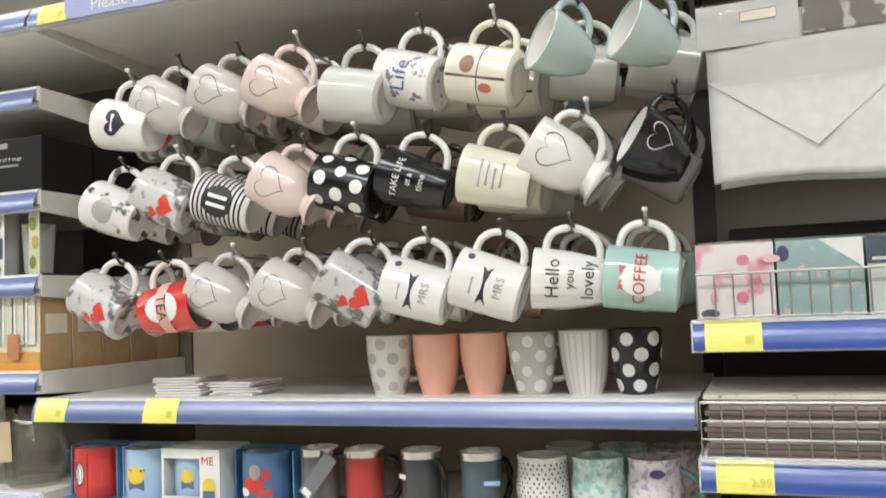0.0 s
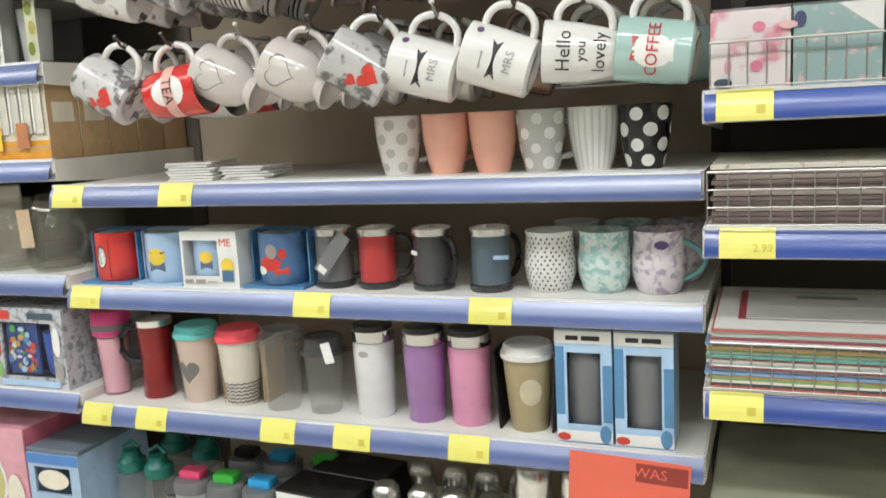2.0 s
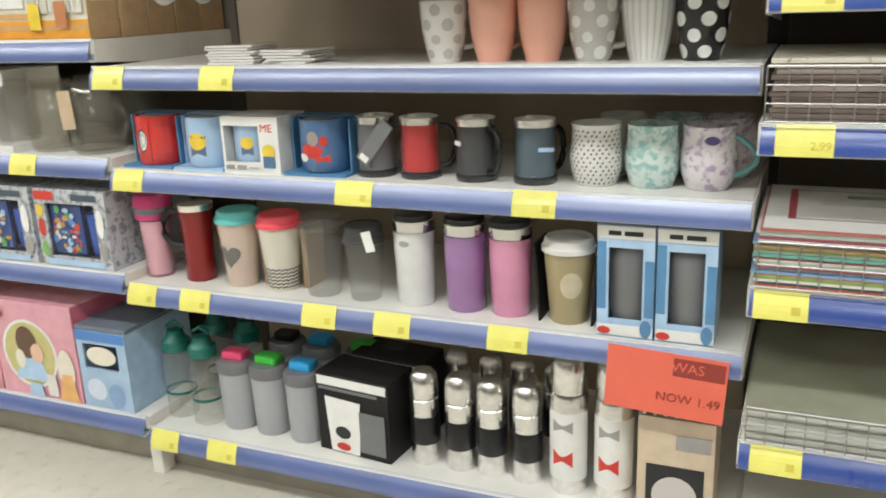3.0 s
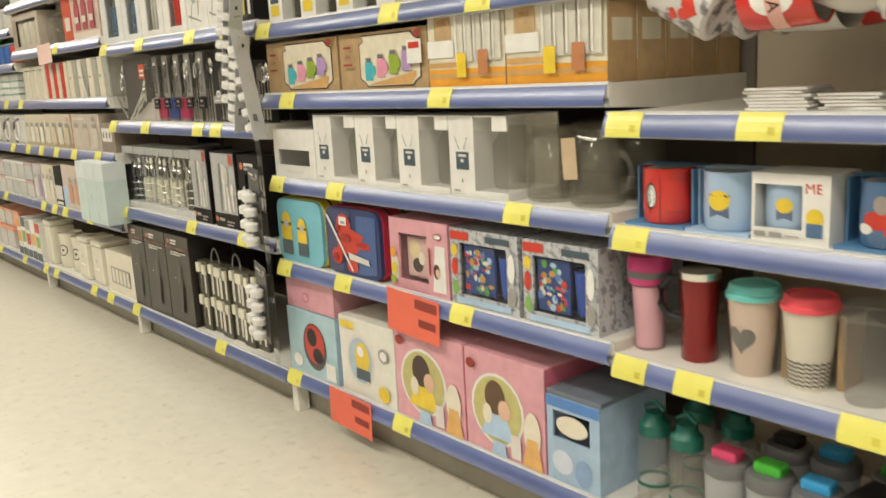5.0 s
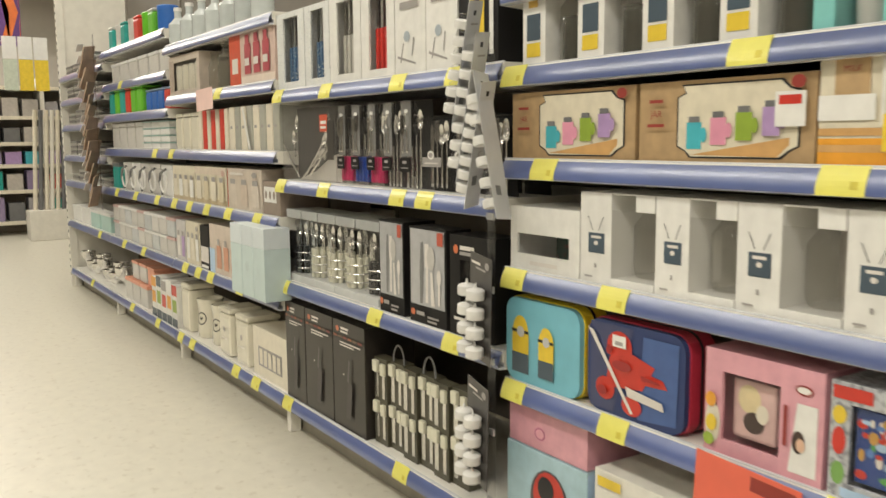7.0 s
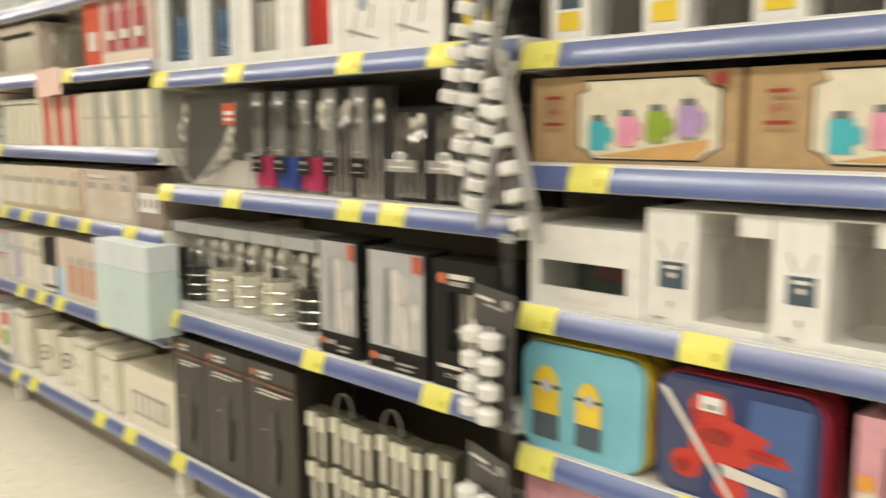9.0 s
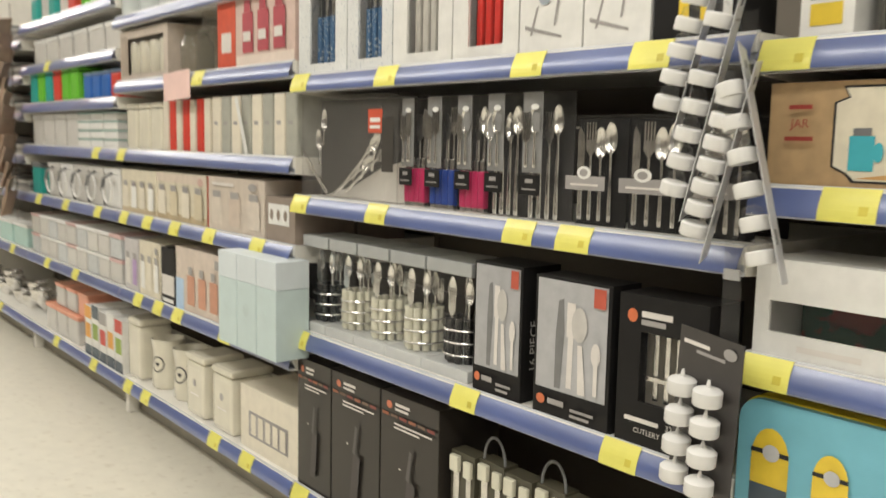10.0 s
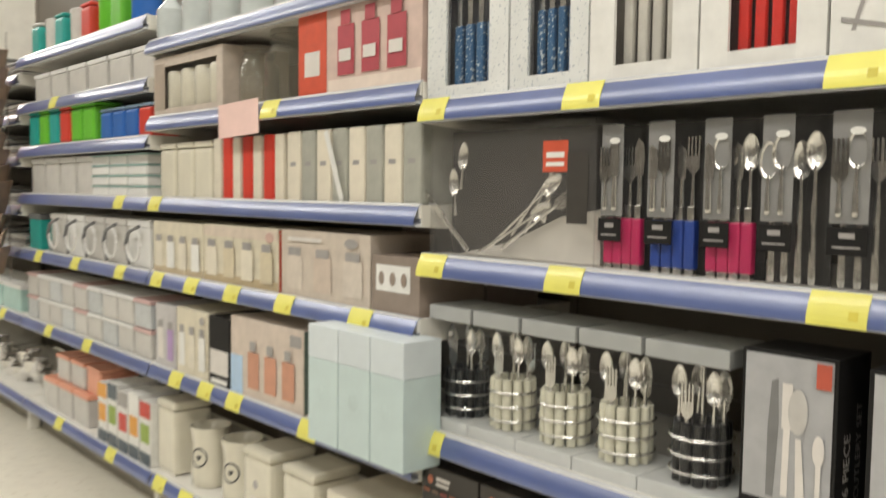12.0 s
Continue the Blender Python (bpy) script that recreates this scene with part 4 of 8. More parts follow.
standing("pale teal floral barrel mug", 1.080, 0.102, SHELF_B, VASE, TEALFL, 1.2)
m = standing("lilac floral barrel mug with a teal handle", 1.170, 0.104, SHELF_B, VASE, LILAC, 0, handle=False)
pts = [(0.040 + 0.036 * math.sin(math.pi * i / 12) ** 0.8, 0.0, 0.022 + 0.064 * i / 12) for i in range(13)]
smooth(part("handle", tube([(p[0] * math.cos(-0.2), p[0] * math.sin(-0.2), p[2]) for p in pts], 0.005, 8), glaze("teal_handle_glaze", 0.10, 0.26, 0.25), m), 60)
part("label", wrap(ellipse(0, 0, 0.012, 0.007), VASE, FRONT + 0.2, 0.083, 0.001), ink(0.10, 0.07, 0.2), m)
for x, bod in ((0.99, SPOT), (1.085, TEALFL), (1.175, LILAC)):
    standing("floral barrel mug in the second row", x + 0.02, 0.21, SHELF_B, VASE, bod, 1.2)


# third shelf: travel cups and tumblers
def coffee_cup(label, x, y, z, h, r0, r1, body, lid, seedshapes=None, sleeve=None, group="travel cups", lid_h=0.02):
    t = thing("travel_cup", label, "travel cup", group, at=(x, y, z))
    prof = [(r0, 0.0), (r0 + 0.001, 0.003), (r1, h - lid_h)]
    smooth(part("cup", lathe([(0, 0.002), (r0 - 0.003, 0.0)] + prof + [(0, h - lid_h)], 32), body, t), 40)
    if lid:
        q = h - lid_h
        smooth(part("lid", lathe([(r1, q - 0.004), (r1 + 0.004, q - 0.004), (r1 + 0.004, q + 0.004), (r1 + 0.001, q + 0.006), (r1 - 0.002, h - 0.002), (r1 - 0.005, h), (r1 - 0.009, h - 0.004), (0, h - 0.004)], 32), lid, t, "moulded silicone lid"), 40)
    for pts, ang, zz, m in (seedshapes or ()):
        part("print", wrap(pts, prof, ang, zz), m, t)
    return t


TURQ = mat("turquoise_silicone", (0.16, 0.58, 0.56), 0.45, var=0.04)
CORAL = mat("coral_silicone", (0.86, 0.10, 0.13), 0.45, var=0.04)
PINKPL = mat("pink_plastic", (0.62, 0.06, 0.22), 0.35, var=0.05)
t = coffee_cup("pink lidded sports cup with clear pink wall", 0.028, 0.085, SHELF_C, 0.182, 0.028, 0.036, film("pink_clear_plastic", (0.85, 0.55, 0.62), 0.7, 0.06, 0.5), None)
smooth(part("lid", lathe([(0.037, 0.128), (0.040, 0.130), (0.041, 0.150), (0.042, 0.170), (0.038, 0.182), (0, 0.183)], 32), PINKPL, t), 40)
smooth(part("band", lathe([(0.0412, 0.142), (0.0422, 0.143), (0.0424, 0.154), (0.0414, 0.155)], 32), GREYPL, t), 40)
smooth(part("liner", lathe([(0, 0.004), (0.025, 0.004), (0.033, 0.125), (0, 0.125)], 24), mat("pale_pink_liner", (0.80, 0.55, 0.60), 0.3, coat=0.5), t), 40)

t = thing("travel_mug", "dark red waisted steel travel mug with black handle", "travel mug", at=(0.136, 0.088, SHELF_C))
prof = [(0.031, 0.0), (0.033, 0.003), (0.031, 0.05), (0.031, 0.07), (0.036, 0.14), (0.037, 0.155)]
smooth(part("body", lathe([(0, 0)] + prof + [(0, 0.155)], 32), mat("dark_red_lacquered_steel", (0.24, 0.012, 0.012), 0.25, metal=0.4, var=0.05, coat=0.4), t), 40)
smooth(part("rim", lathe([(0.0372, 0.153), (0.038, 0.155), (0.0375, 0.166), (0.03, 0.168), (0, 0.168)], 32), STEEL, t), 40)
smooth(part("handle", tube([(-0.033, -0.012, 0.145), (-0.050, -0.022, 0.150), (-0.064, -0.028, 0.130), (-0.064, -0.028, 0.100), (-0.052, -0.024, 0.078), (-0.031, -0.012, 0.072)], 0.0075, 8), BLACKPL, t), 60)

NUDE = mat("nude_pink_bamboo_fibre", (0.66, 0.52, 0.43), 0.55, var=0.05)
IVORY = mat("ivory_bamboo_fibre", (0.76, 0.71, 0.60), 0.55, var=0.05)
coffee_cup("nude pink cup with turquoise lid and grey heart", 0.245, 0.085, SHELF_C, 0.160, 0.030, 0.044, NUDE, TURQ,
           [(heart(0, 0, 0.054), FRONT - 0.08, 0.068, ink(0.16, 0.15, 0.14))])
t = coffee_cup("ivory cup with coral lid and zigzag base", 0.345, 0.085, SHELF_C, 0.157, 0.030, 0.044, IVORY, CORAL)
prof = [(0.030, 0.0), (0.031, 0.003), (0.044, 0.137)]
for j in range(6):
    bm = bmesh.new()
    for i in range(36):
        a0, a1 = 2 * math.pi * i / 36, 2 * math.pi * (i + 1) / 36
        z0, z1 = 0.006 + j * 0.0075 + (0.003 if i % 2 else 0), 0.006 + j * 0.0075 + (0 if i % 2 else 0.003)
        vs = []
        for a, zz in ((a0, z0), (a1, z1), (a1, z1 + 0.0032), (a0, z0 + 0.0032)):
            r = radius_at(prof, zz) + 0.0006
            vs.append(bm.verts.new((r * math.cos(a), r * math.sin(a), zz)))
        bm.faces.new(vs)
    part("zigzag", bm, ink(0.10, 0.09, 0.09), t)
for x in (0.30, 0.395):
    s = thing("cup_sleeve", "brown card sleeve beside the travel cups", "sleeve", at=(x, 0.12, SHELF_C))
    part("card", bx(-0.006, 0.006, -0.03, 0.04, 0, 0.125, 0.001), KRAFT, s)
GREYCLR = film("smoke_grey_plastic", (0.62, 0.62, 0.60), 0.82, 0.06, 0.5)
t = coffee_cup("smoke grey plastic tumbler with a fitted lid", 0.443, 0.080, SHELF_C, 0.160, 0.032, 0.043, GREYCLR, GREYCLR)
t = coffee_cup("clear grey plastic tumbler with a white tag", 0.538, 0.080, SHELF_C, 0.150, 0.029, 0.039, GREYCLR, mat("dark_smoke_lid", (0.06, 0.06, 0.06), 0.35), lid_h=0.03)
q = part("tag", bx(-0.010, 0.010, -0.001, 0, -0.02, 0.02), CARD_W, t, "white paper tag")
q.matrix_basis = pose(0.030, -0.038, 0.125, 0, -15, 0)


def shell(x, h, r0, r1):
    """The clear pack that stands round a travel cup."""
    t = thing("clear_cup_pack", "clear plastic pack round a travel cup", "packaging", "clear cup packs", at=(x, 0.085, SHELF_C))
    smooth(part("wall", lathe([(r0, 0.0), (r1, h)], 28), PVC_DUSTY, t), 40)
    smooth(part("rim", lathe([(r1, h), (r1 + 0.0015, h), (r1 + 0.0015, h + 0.003), (r1, h + 0.003)], 28), PVC_DUSTY, t), 40)


for x in (0.245, 0.345):
    shell(x, 0.132, 0.037, 0.0475)


def tumbler(label, x, col):
    t = thing("travel_tumbler", label, "travel mug", "steel-topped tumblers", at=(x, 0.085, SHELF_C))
    prof = [(0.034, 0.0), (0.036, 0.003), (0.040, 0.14), (0.040, 0.145)]
    smooth(part("body", lathe([(0, 0)] + prof + [(0, 0.145)], 32), col, t), 40)
    smooth(part("collar", lathe([(0.0395, 0.146), (0.0405, 0.148), (0.0405, 0.166), (0.038, 0.168), (0, 0.168)], 32), mat("mirror_steel", (0.62, 0.61, 0.59), 0.06, metal=1.0, var=0.05), t, "polished steel collar"), 40)
    smooth(part("lid", lathe([(0.037, 0.168), (0.037, 0.176), (0.033, 0.178), (0, 0.178)], 32), BLACKPL, t), 40)
    return t


t = tumbler("white travel tumbler with polished steel collar", 0.644, mat("white_lacquer", (0.76, 0.76, 0.75), 0.22, coat=1.0))
part("label", wrap(ellipse(0, 0, 0.011, 0.006), [(0.034, 0), (0.040, 0.14)], FRONT - 0.1, 0.125), FOG, t)
tumbler("purple travel tumbler with polished steel collar", 0.747, mat("purple_lacquer", (0.30, 0.14, 0.36), 0.22, coat=1.0, bump=0.1, bscale=900))
tumbler("rose pink travel tumbler with polished steel collar", 0.835, mat("rose_lacquer", (0.66, 0.26, 0.42), 0.22, coat=1.0, bump=0.1, bscale=900))
GOLD = mat("gold_tan_lacquer", (0.38, 0.31, 0.17), 0.35, var=0.05)
coffee_cup("gold-tan ceramic coffee cup with a white lid", 0.945, 0.080, SHELF_C, 0.155, 0.032, 0.045, GOLD, mat("white_silicone", (0.74, 0.72, 0.68), 0.45),
           [(ellipse(0, 0, 0.020, 0.024), FRONT + 0.35, 0.075, ink(0.55, 0.48, 0.33))])
c = thing("gift_carton", "open black card holder round a coffee cup", "box", at=(0.945, 0.085, SHELF_C))
for s in (-1, 1):
    q = part("side", bx(-0.002, 0.002, -0.03, 0.05, 0, 0.142), CARD_K, c)
    q.matrix_basis = pose(s * 0.047, 0, 0.0, 0, s * 4, 0)


def bottle_inside(col):
    def f(t, a, b, c, d, depth):
        smooth(part("bottle", lathe([(0, 0.006), (0.026, 0.006), (0.032, 0.03), (0.034, 0.12), (0.025, 0.15), (0, 0.155)], 20, at=((a + b) / 2, 0.042, c - 0.02)), GREYPL, t), 40)
        part("cap", lathe([(0.018, 0.15), (0.018, 0.170), (0, 0.172)], 16, at=((a + b) / 2, 0.042, c - 0.02)), col, t)
    return f


for x0, col in ((1.008, PAINT_R), (1.106, GREYPL)):
    window_box("boxed_flask", "blue and white windowed box holding a grey flask", "box", x0, x0 + 0.094, 0.022, 0.085, SHELF_C, 0.196, LIGHT_BLUE, (0.2, 0.8, 0.16, 0.80), "boxed flasks",
               [("r", 0.0, 0.16, 0.25, 0.85, BOX_BLUE), ("r", 0.84, 1.0, 0.2, 0.7, BOX_BLUE), ("r", 0.0, 1.0, 0.88, 0.99, CARD_W), ("r", 0.2, 0.42, 0.91, 0.95, INK), ("r", 0.48, 0.8, 0.91, 0.95, INK), ("r", 0.02, 1.0, 0.02, 0.12, CARD_W), ("e", 0.14, 0.06, 0.12, 0.035, PAINT_R), ("e", 0.88, 0.10, 0.1, 0.08, BOX_BLUE)], inside=ink(0.03, 0.06, 0.12), content=bottle_inside(col))

# red reduction sign on the rail
sg = thing("sale_sign", "red-orange price sign reading was and now 1.49", "sign", at=(1.129, -0.006, 0.405))
q = part("card", bx(-0.097, 0.097, -0.0012, 0, -0.058, 0.054), RED_SIGN, sg)
art(sg, -0.097, 0.097, -0.058, 0.054, -0.0016, [("r", 0.56, 0.98, 0.66, 0.94, INK_R), ("t", "WAS", 0.68, 0.80, 0.22, 0, RED_SIGN), ("t", "NOW 1.49", 0.70, 0.30, 0.20, 0, INK_R)])
sg.matrix_basis = pose(1.129, -0.006, 0.405, 0, 3, 0)


# base shelf: bottles and flasks
def water_bottle(label, x, y):
    t = thing("water_bottle", label, "water bottle", "green-topped bottles", at=(x, y, SHELF_D))
    prof = [(0.030, 0.0), (0.034, 0.004), (0.034, 0.055), (0.032, 0.06), (0.034, 0.066), (0.034, 0.145), (0.024, 0.160)]
    smooth(part("bottle", lathe([(0, 0.002)] + prof, 28), GLASS, t), 40)
    smooth(part("water_line", lathe([(0.0345, 0.057), (0.0355, 0.060), (0.0345, 0.064)], 28), mat("bottle_green_plastic", (0.01, 0.13, 0.10), 0.3), t), 40)
    smooth(part("cap", lathe([(0.026, 0.158), (0.031, 0.160), (0.031, 0.182), (0.022, 0.190), (0.018, 0.205), (0, 0.208)], 24), mat("bottle_green_plastic", (0.01, 0.13, 0.10), 0.3), t), 40)
    smooth(part("loop", tube([(-0.02, 0, 0.188), (-0.022, 0, 0.212), (0.0, 0, 0.226), (0.022, 0, 0.212), (0.02, 0, 0.188)], 0.0045, 8), mat("bottle_green_plastic", (0.01, 0.13, 0.10), 0.3), t), 60)


water_bottle("clear water bottle with a dark green cap", 0.028, 0.10)
water_bottle("clear water bottle with a dark green cap", 0.110, 0.088)
water_bottle("clear water bottle with a dark green cap", 0.05, 0.22)
water_bottle("clear water bottle with a dark green cap", 0.15, 0.20)


def shaker(label, x, y, col):
    t = thing("sports_bottle", label, "sports bottle", "grey sports bottles", at=(x, y, SHELF_D))
    prof = [(0.036, 0.0), (0.038, 0.004), (0.040, 0.06), (0.042, 0.135)]
    smooth(part("bottle", lathe([(0, 0.0)] + prof + [(0, 0.135)], 28), mat("translucent_grey_plastic", (0.38, 0.39, 0.40), 0.35, var=0.04), t), 40)
    smooth(part("collar", lathe([(0.0425, 0.132), (0.0445, 0.134), (0.0445, 0.150), (0.040, 0.158), (0, 0.160)], 28), GREYPL, t), 40)
    q = part("flip_cap", bx(-0.026, 0.026, -0.018, 0.018, 0.158, 0.178, 0.006), mat("cap_" + col[0], col[1], 0.4, var=0.04), t, "bright flip cap")
    return t


shaker("grey sports bottle with a pink flip cap", 0.190, 0.10, ("pink", (0.80, 0.08, 0.20)))
shaker("grey sports bottle with a green flip cap", 0.275, 0.10, ("green", (0.08, 0.55, 0.06)))
shaker("grey sports bottle with a blue flip cap", 0.365, 0.095, ("blue", (0.05, 0.38, 0.75)))
for x, c in ((0.24, ("black", (0.02, 0.02, 0.02))), (0.33, ("blue", (0.05, 0.38, 0.75))), (0.44, ("green", (0.08, 0.55, 0.06))), (0.52, ("black", (0.02, 0.02, 0.02)))):
    shaker("grey sports bottle in the second row", x, 0.23, c)
for i, (x, y) in enumerate(((0.505, 0.10), (0.53, 0.21))):
    c = carton("lunch_set_box", "black and white boxed lunch container set", "box", x - 0.09, x + 0.085, y - 0.05, 0.10, SHELF_D, 0.175, CARD_K,
               [("r", 0.02, 0.98, 0.86, 0.97, CARD_W), ("r", 0.04, 0.86, 0.80, 0.84, GREYPL), ("p", ((0.12, 0.72), (0.62, 0.70), (0.58, 0.02), (0.18, 0.02)), CARD_W), ("e", 0.36, 0.28, 0.11, 0.08, INK), ("r", 0.60, 0.95, 0.08, 0.60, GREYPL), ("e", 0.36, 0.10, 0.10, 0.05, PAINT_R)], "boxed lunch sets", turn=-6)


def flask(label, x, y, tall=False):
    t = thing("vacuum_flask", label, "flask", "steel vacuum flasks", at=(x, y, SHELF_D))
    if not tall:
        smooth(part("body", lathe([(0, 0), (0.028, 0.0), (0.029, 0.003), (0.029, 0.105), (0.028, 0.112), (0, 0.112)], 28), STEEL, t), 40)
        smooth(part("grip", lathe([(0.0294, 0.045), (0.0302, 0.046), (0.0302, 0.104), (0.0294, 0.105)], 28), BLACKPL, t, "black rubber grip"), 40)
        smooth(part("collar", lathe([(0.0292, 0.112), (0.0297, 0.114), (0.0297, 0.140), (0.028, 0.142)], 28), STEEL, t), 40)
        smooth(part("cup", lathe([(0.028, 0.143), (0.0292, 0.146), (0.029, 0.172), (0.026, 0.190), (0.019, 0.198), (0, 0.200)], 28), STEEL, t), 40)
    else:
        smooth(part("body", lathe([(0, 0), (0.034, 0.0), (0.035, 0.003), (0.035, 0.195), (0.033, 0.2), (0, 0.2)], 28), STEEL, t), 40)
        part("wrapper", band([(0.035, 0), (0.035, 0.2)], 0.03, 0.168, FRONT - 1.5, FRONT + 1.5, 0.0008), CARD_W, t, "printed paper wrapper")
        part("print", wrap(rect(-0.02, 0.02, -0.016, 0.016), [(0.035, 0), (0.035, 0.2)], FRONT - 0.1, 0.075, 0.0014), PAINT_R, t)
        part("lettering", wrap(rect(-0.02, 0.02, -0.012, 0.012), [(0.035, 0), (0.035, 0.2)], FRONT - 0.1, 0.14, 0.0014), FOG, t)
        smooth(part("cup", lathe([(0.033, 0.202), (0.0345, 0.204), (0.0335, 0.262), (0.03, 0.268), (0, 0.269)], 28), STEEL, t), 40)


for x in (0.647, 0.723, 0.79, 0.862):
    flask("steel vacuum flask with a black rubber grip", x, 0.09)
    flask("steel vacuum flask with a black rubber grip", x + 0.03, 0.20)
flask("tall steel vacuum flask in a paper wrapper", 0.945, 0.085, True)
flask("tall steel vacuum flask in a paper wrapper", 1.03, 0.085, True)
g = carton("gift_box", "beige box with a slatted top holding a cup", "box", 1.082, 1.212, 0.03, 0.12, SHELF_D, 0.20, ink(0.62, 0.50, 0.36), [("r", 0.12, 0.88, 0.08, 0.55, INK), ("e", 0.5, 0.25, 0.3, 0.2, CER_GREY), ("r", 0.5, 0.95, 0.72, 0.86, FOG)])
for i in range(7):
    part("slat", bx(-0.058 + i * 0.018, -0.053 + i * 0.018, 0.004, 0.116, 0.2005, 0.206), CARD_CREAM, g)

# ---- glassware and lunch box bay ----
L1Z, L2Z, L3Z, L4Z, L5Z = 1.163, 0.970, 0.733, 0.484, 0.145
SLATE = ink(0.06, 0.09, 0.12)
ORANGE = ink(0.80, 0.36, 0.04)
WOOD = ink(0.62, 0.36, 0.14)
AQUA = ink(0.06, 0.42, 0.50)
PINKI = ink(0.72, 0.30, 0.42)
LIME = ink(0.28, 0.40, 0.05)
LILACI = ink(0.42, 0.28, 0.52)
CREAM_P = ink(0.72, 0.66, 0.52)


def jar_cup_box(x0, x1, h, sticker=False):
    shapes = [("p", ((0.28, 0.95), (0.84, 0.95), (0.88, 0.85), (0.93, 0.82), (0.93, 0.20), (0.88, 0.14), (0.84, 0.06), (0.33, 0.06), (0.30, 0.14), (0.25, 0.20), (0.25, 0.80), (0.30, 0.85)), INK),
              ("p", ((0.29, 0.93), (0.83, 0.93), (0.87, 0.84), (0.92, 0.80), (0.92, 0.21), (0.87, 0.15), (0.83, 0.08), (0.34, 0.08), (0.31, 0.15), (0.26, 0.21), (0.26, 0.79), (0.31, 0.84)), CREAM_P),
              ("p", ((0.34, 0.10), (0.88, 0.30), (0.88, 0.22), (0.82, 0.08)), WOOD)]
    for i, c in enumerate((AQUA, PINKI, LIME, LILACI)):
        u = 0.36 + i * 0.145
        v = 0.17 + i * 0.05
        shapes += [("r", u - 0.045, u + 0.045, v, v + 0.32, c), ("r", u - 0.032, u + 0.032, v + 0.32, v + 0.39, GREYPL), ("e", u + 0.06, v + 0.17, 0.018, 0.09, c)]
    shapes += [("t", "JAR", 0.135, 0.60, 0.12, 0, INK_R), ("r", 0.09, 0.18, 0.74, 0.78, INK_R), ("r", 0.08, 0.19, 0.44, 0.48, INK_R), ("e", 0.93, 0.90, 0.035, 0.07, INK_R)]
    if sticker:
        shapes += [("r", 0.82, 0.97, 0.42, 0.80, CARD_W), ("r", 0.84, 0.95, 0.66, 0.76, PAINT_R)]
    return carton("drinking_jar_box", "brown kraft box of coloured drinking jars", "box", x0, x1, 0.02, 0.20, L2Z, h, KRAFT, shapes, "kraft jar boxes")


jar_cup_box(-1.234, -0.876, 0.138)
jar_cup_box(-0.866, -0.517, 0.138, True)


def milk_bottle_box(x0, x1, y0=0.02):
    return carton("bottle_set_box", "orange and cream printed box of glass milk bottles", "box", x0, x1, y0, 0.085, L2Z, 0.180, KRAFT,
                  [("r", 0, 1, 0.0, 1.0, CREAM_P), ("r", 0, 1, 0, 0.22, ORANGE), ("r", 0, 1, 0.11, 0.17, WOOD), ("r", 0.0, 0.4, 0.24, 0.30, WOOD), ("r", 0.1, 0.32, 0.56, 1.0, KRAFT), ("t", "MILK", 0.21, 0.76, 0.07, 0, INK_R), ("r", 0.0, 0.36, 0.36, 0.56, CARD_W)]
                  + [("r", 0.40 + 0.12 * i, 0.49 + 0.12 * i, 0.30, 0.98, ink(0.66, 0.63, 0.55)) for i in range(5)]
                  + [("r", 0.40 + 0.12 * i, 0.42 + 0.12 * i, 0.32, 0.95, CARD_W) for i in range(5)]
                  + [("r", 0.42, 0.54, 0.12, 0.40, PAINT_Y), ("r", 0.70, 0.82, 0.14, 0.42, ink(0.52, 0.22, 0.10)), ("e", 0.82, 0.93, 0.04, 0.04, INK_R)], "milk bottle boxes",
                  side=None)


milk_bottle_box(-0.512, -0.272)
for k in range(5):
    b = milk_bottle_box(-0.268, -0.012, 0.02 + 0.088 * k)
    w = 0.128
    part("side_label", bx(w - 0.0004, w + 0.0008, 0.012, 0.070, 0.075, 0.115), CREAM_P, b)
    part("side_panel", bx(w - 0.0004, w + 0.0006, 0.004, 0.081, 0.003, 0.177), KRAFT if k % 2 else ink(0.50, 0.33, 0.17), b)
for k in range(1, 4):
    milk_bottle_box(-0.512, -0.272, 0.02 + 0.088 * k)


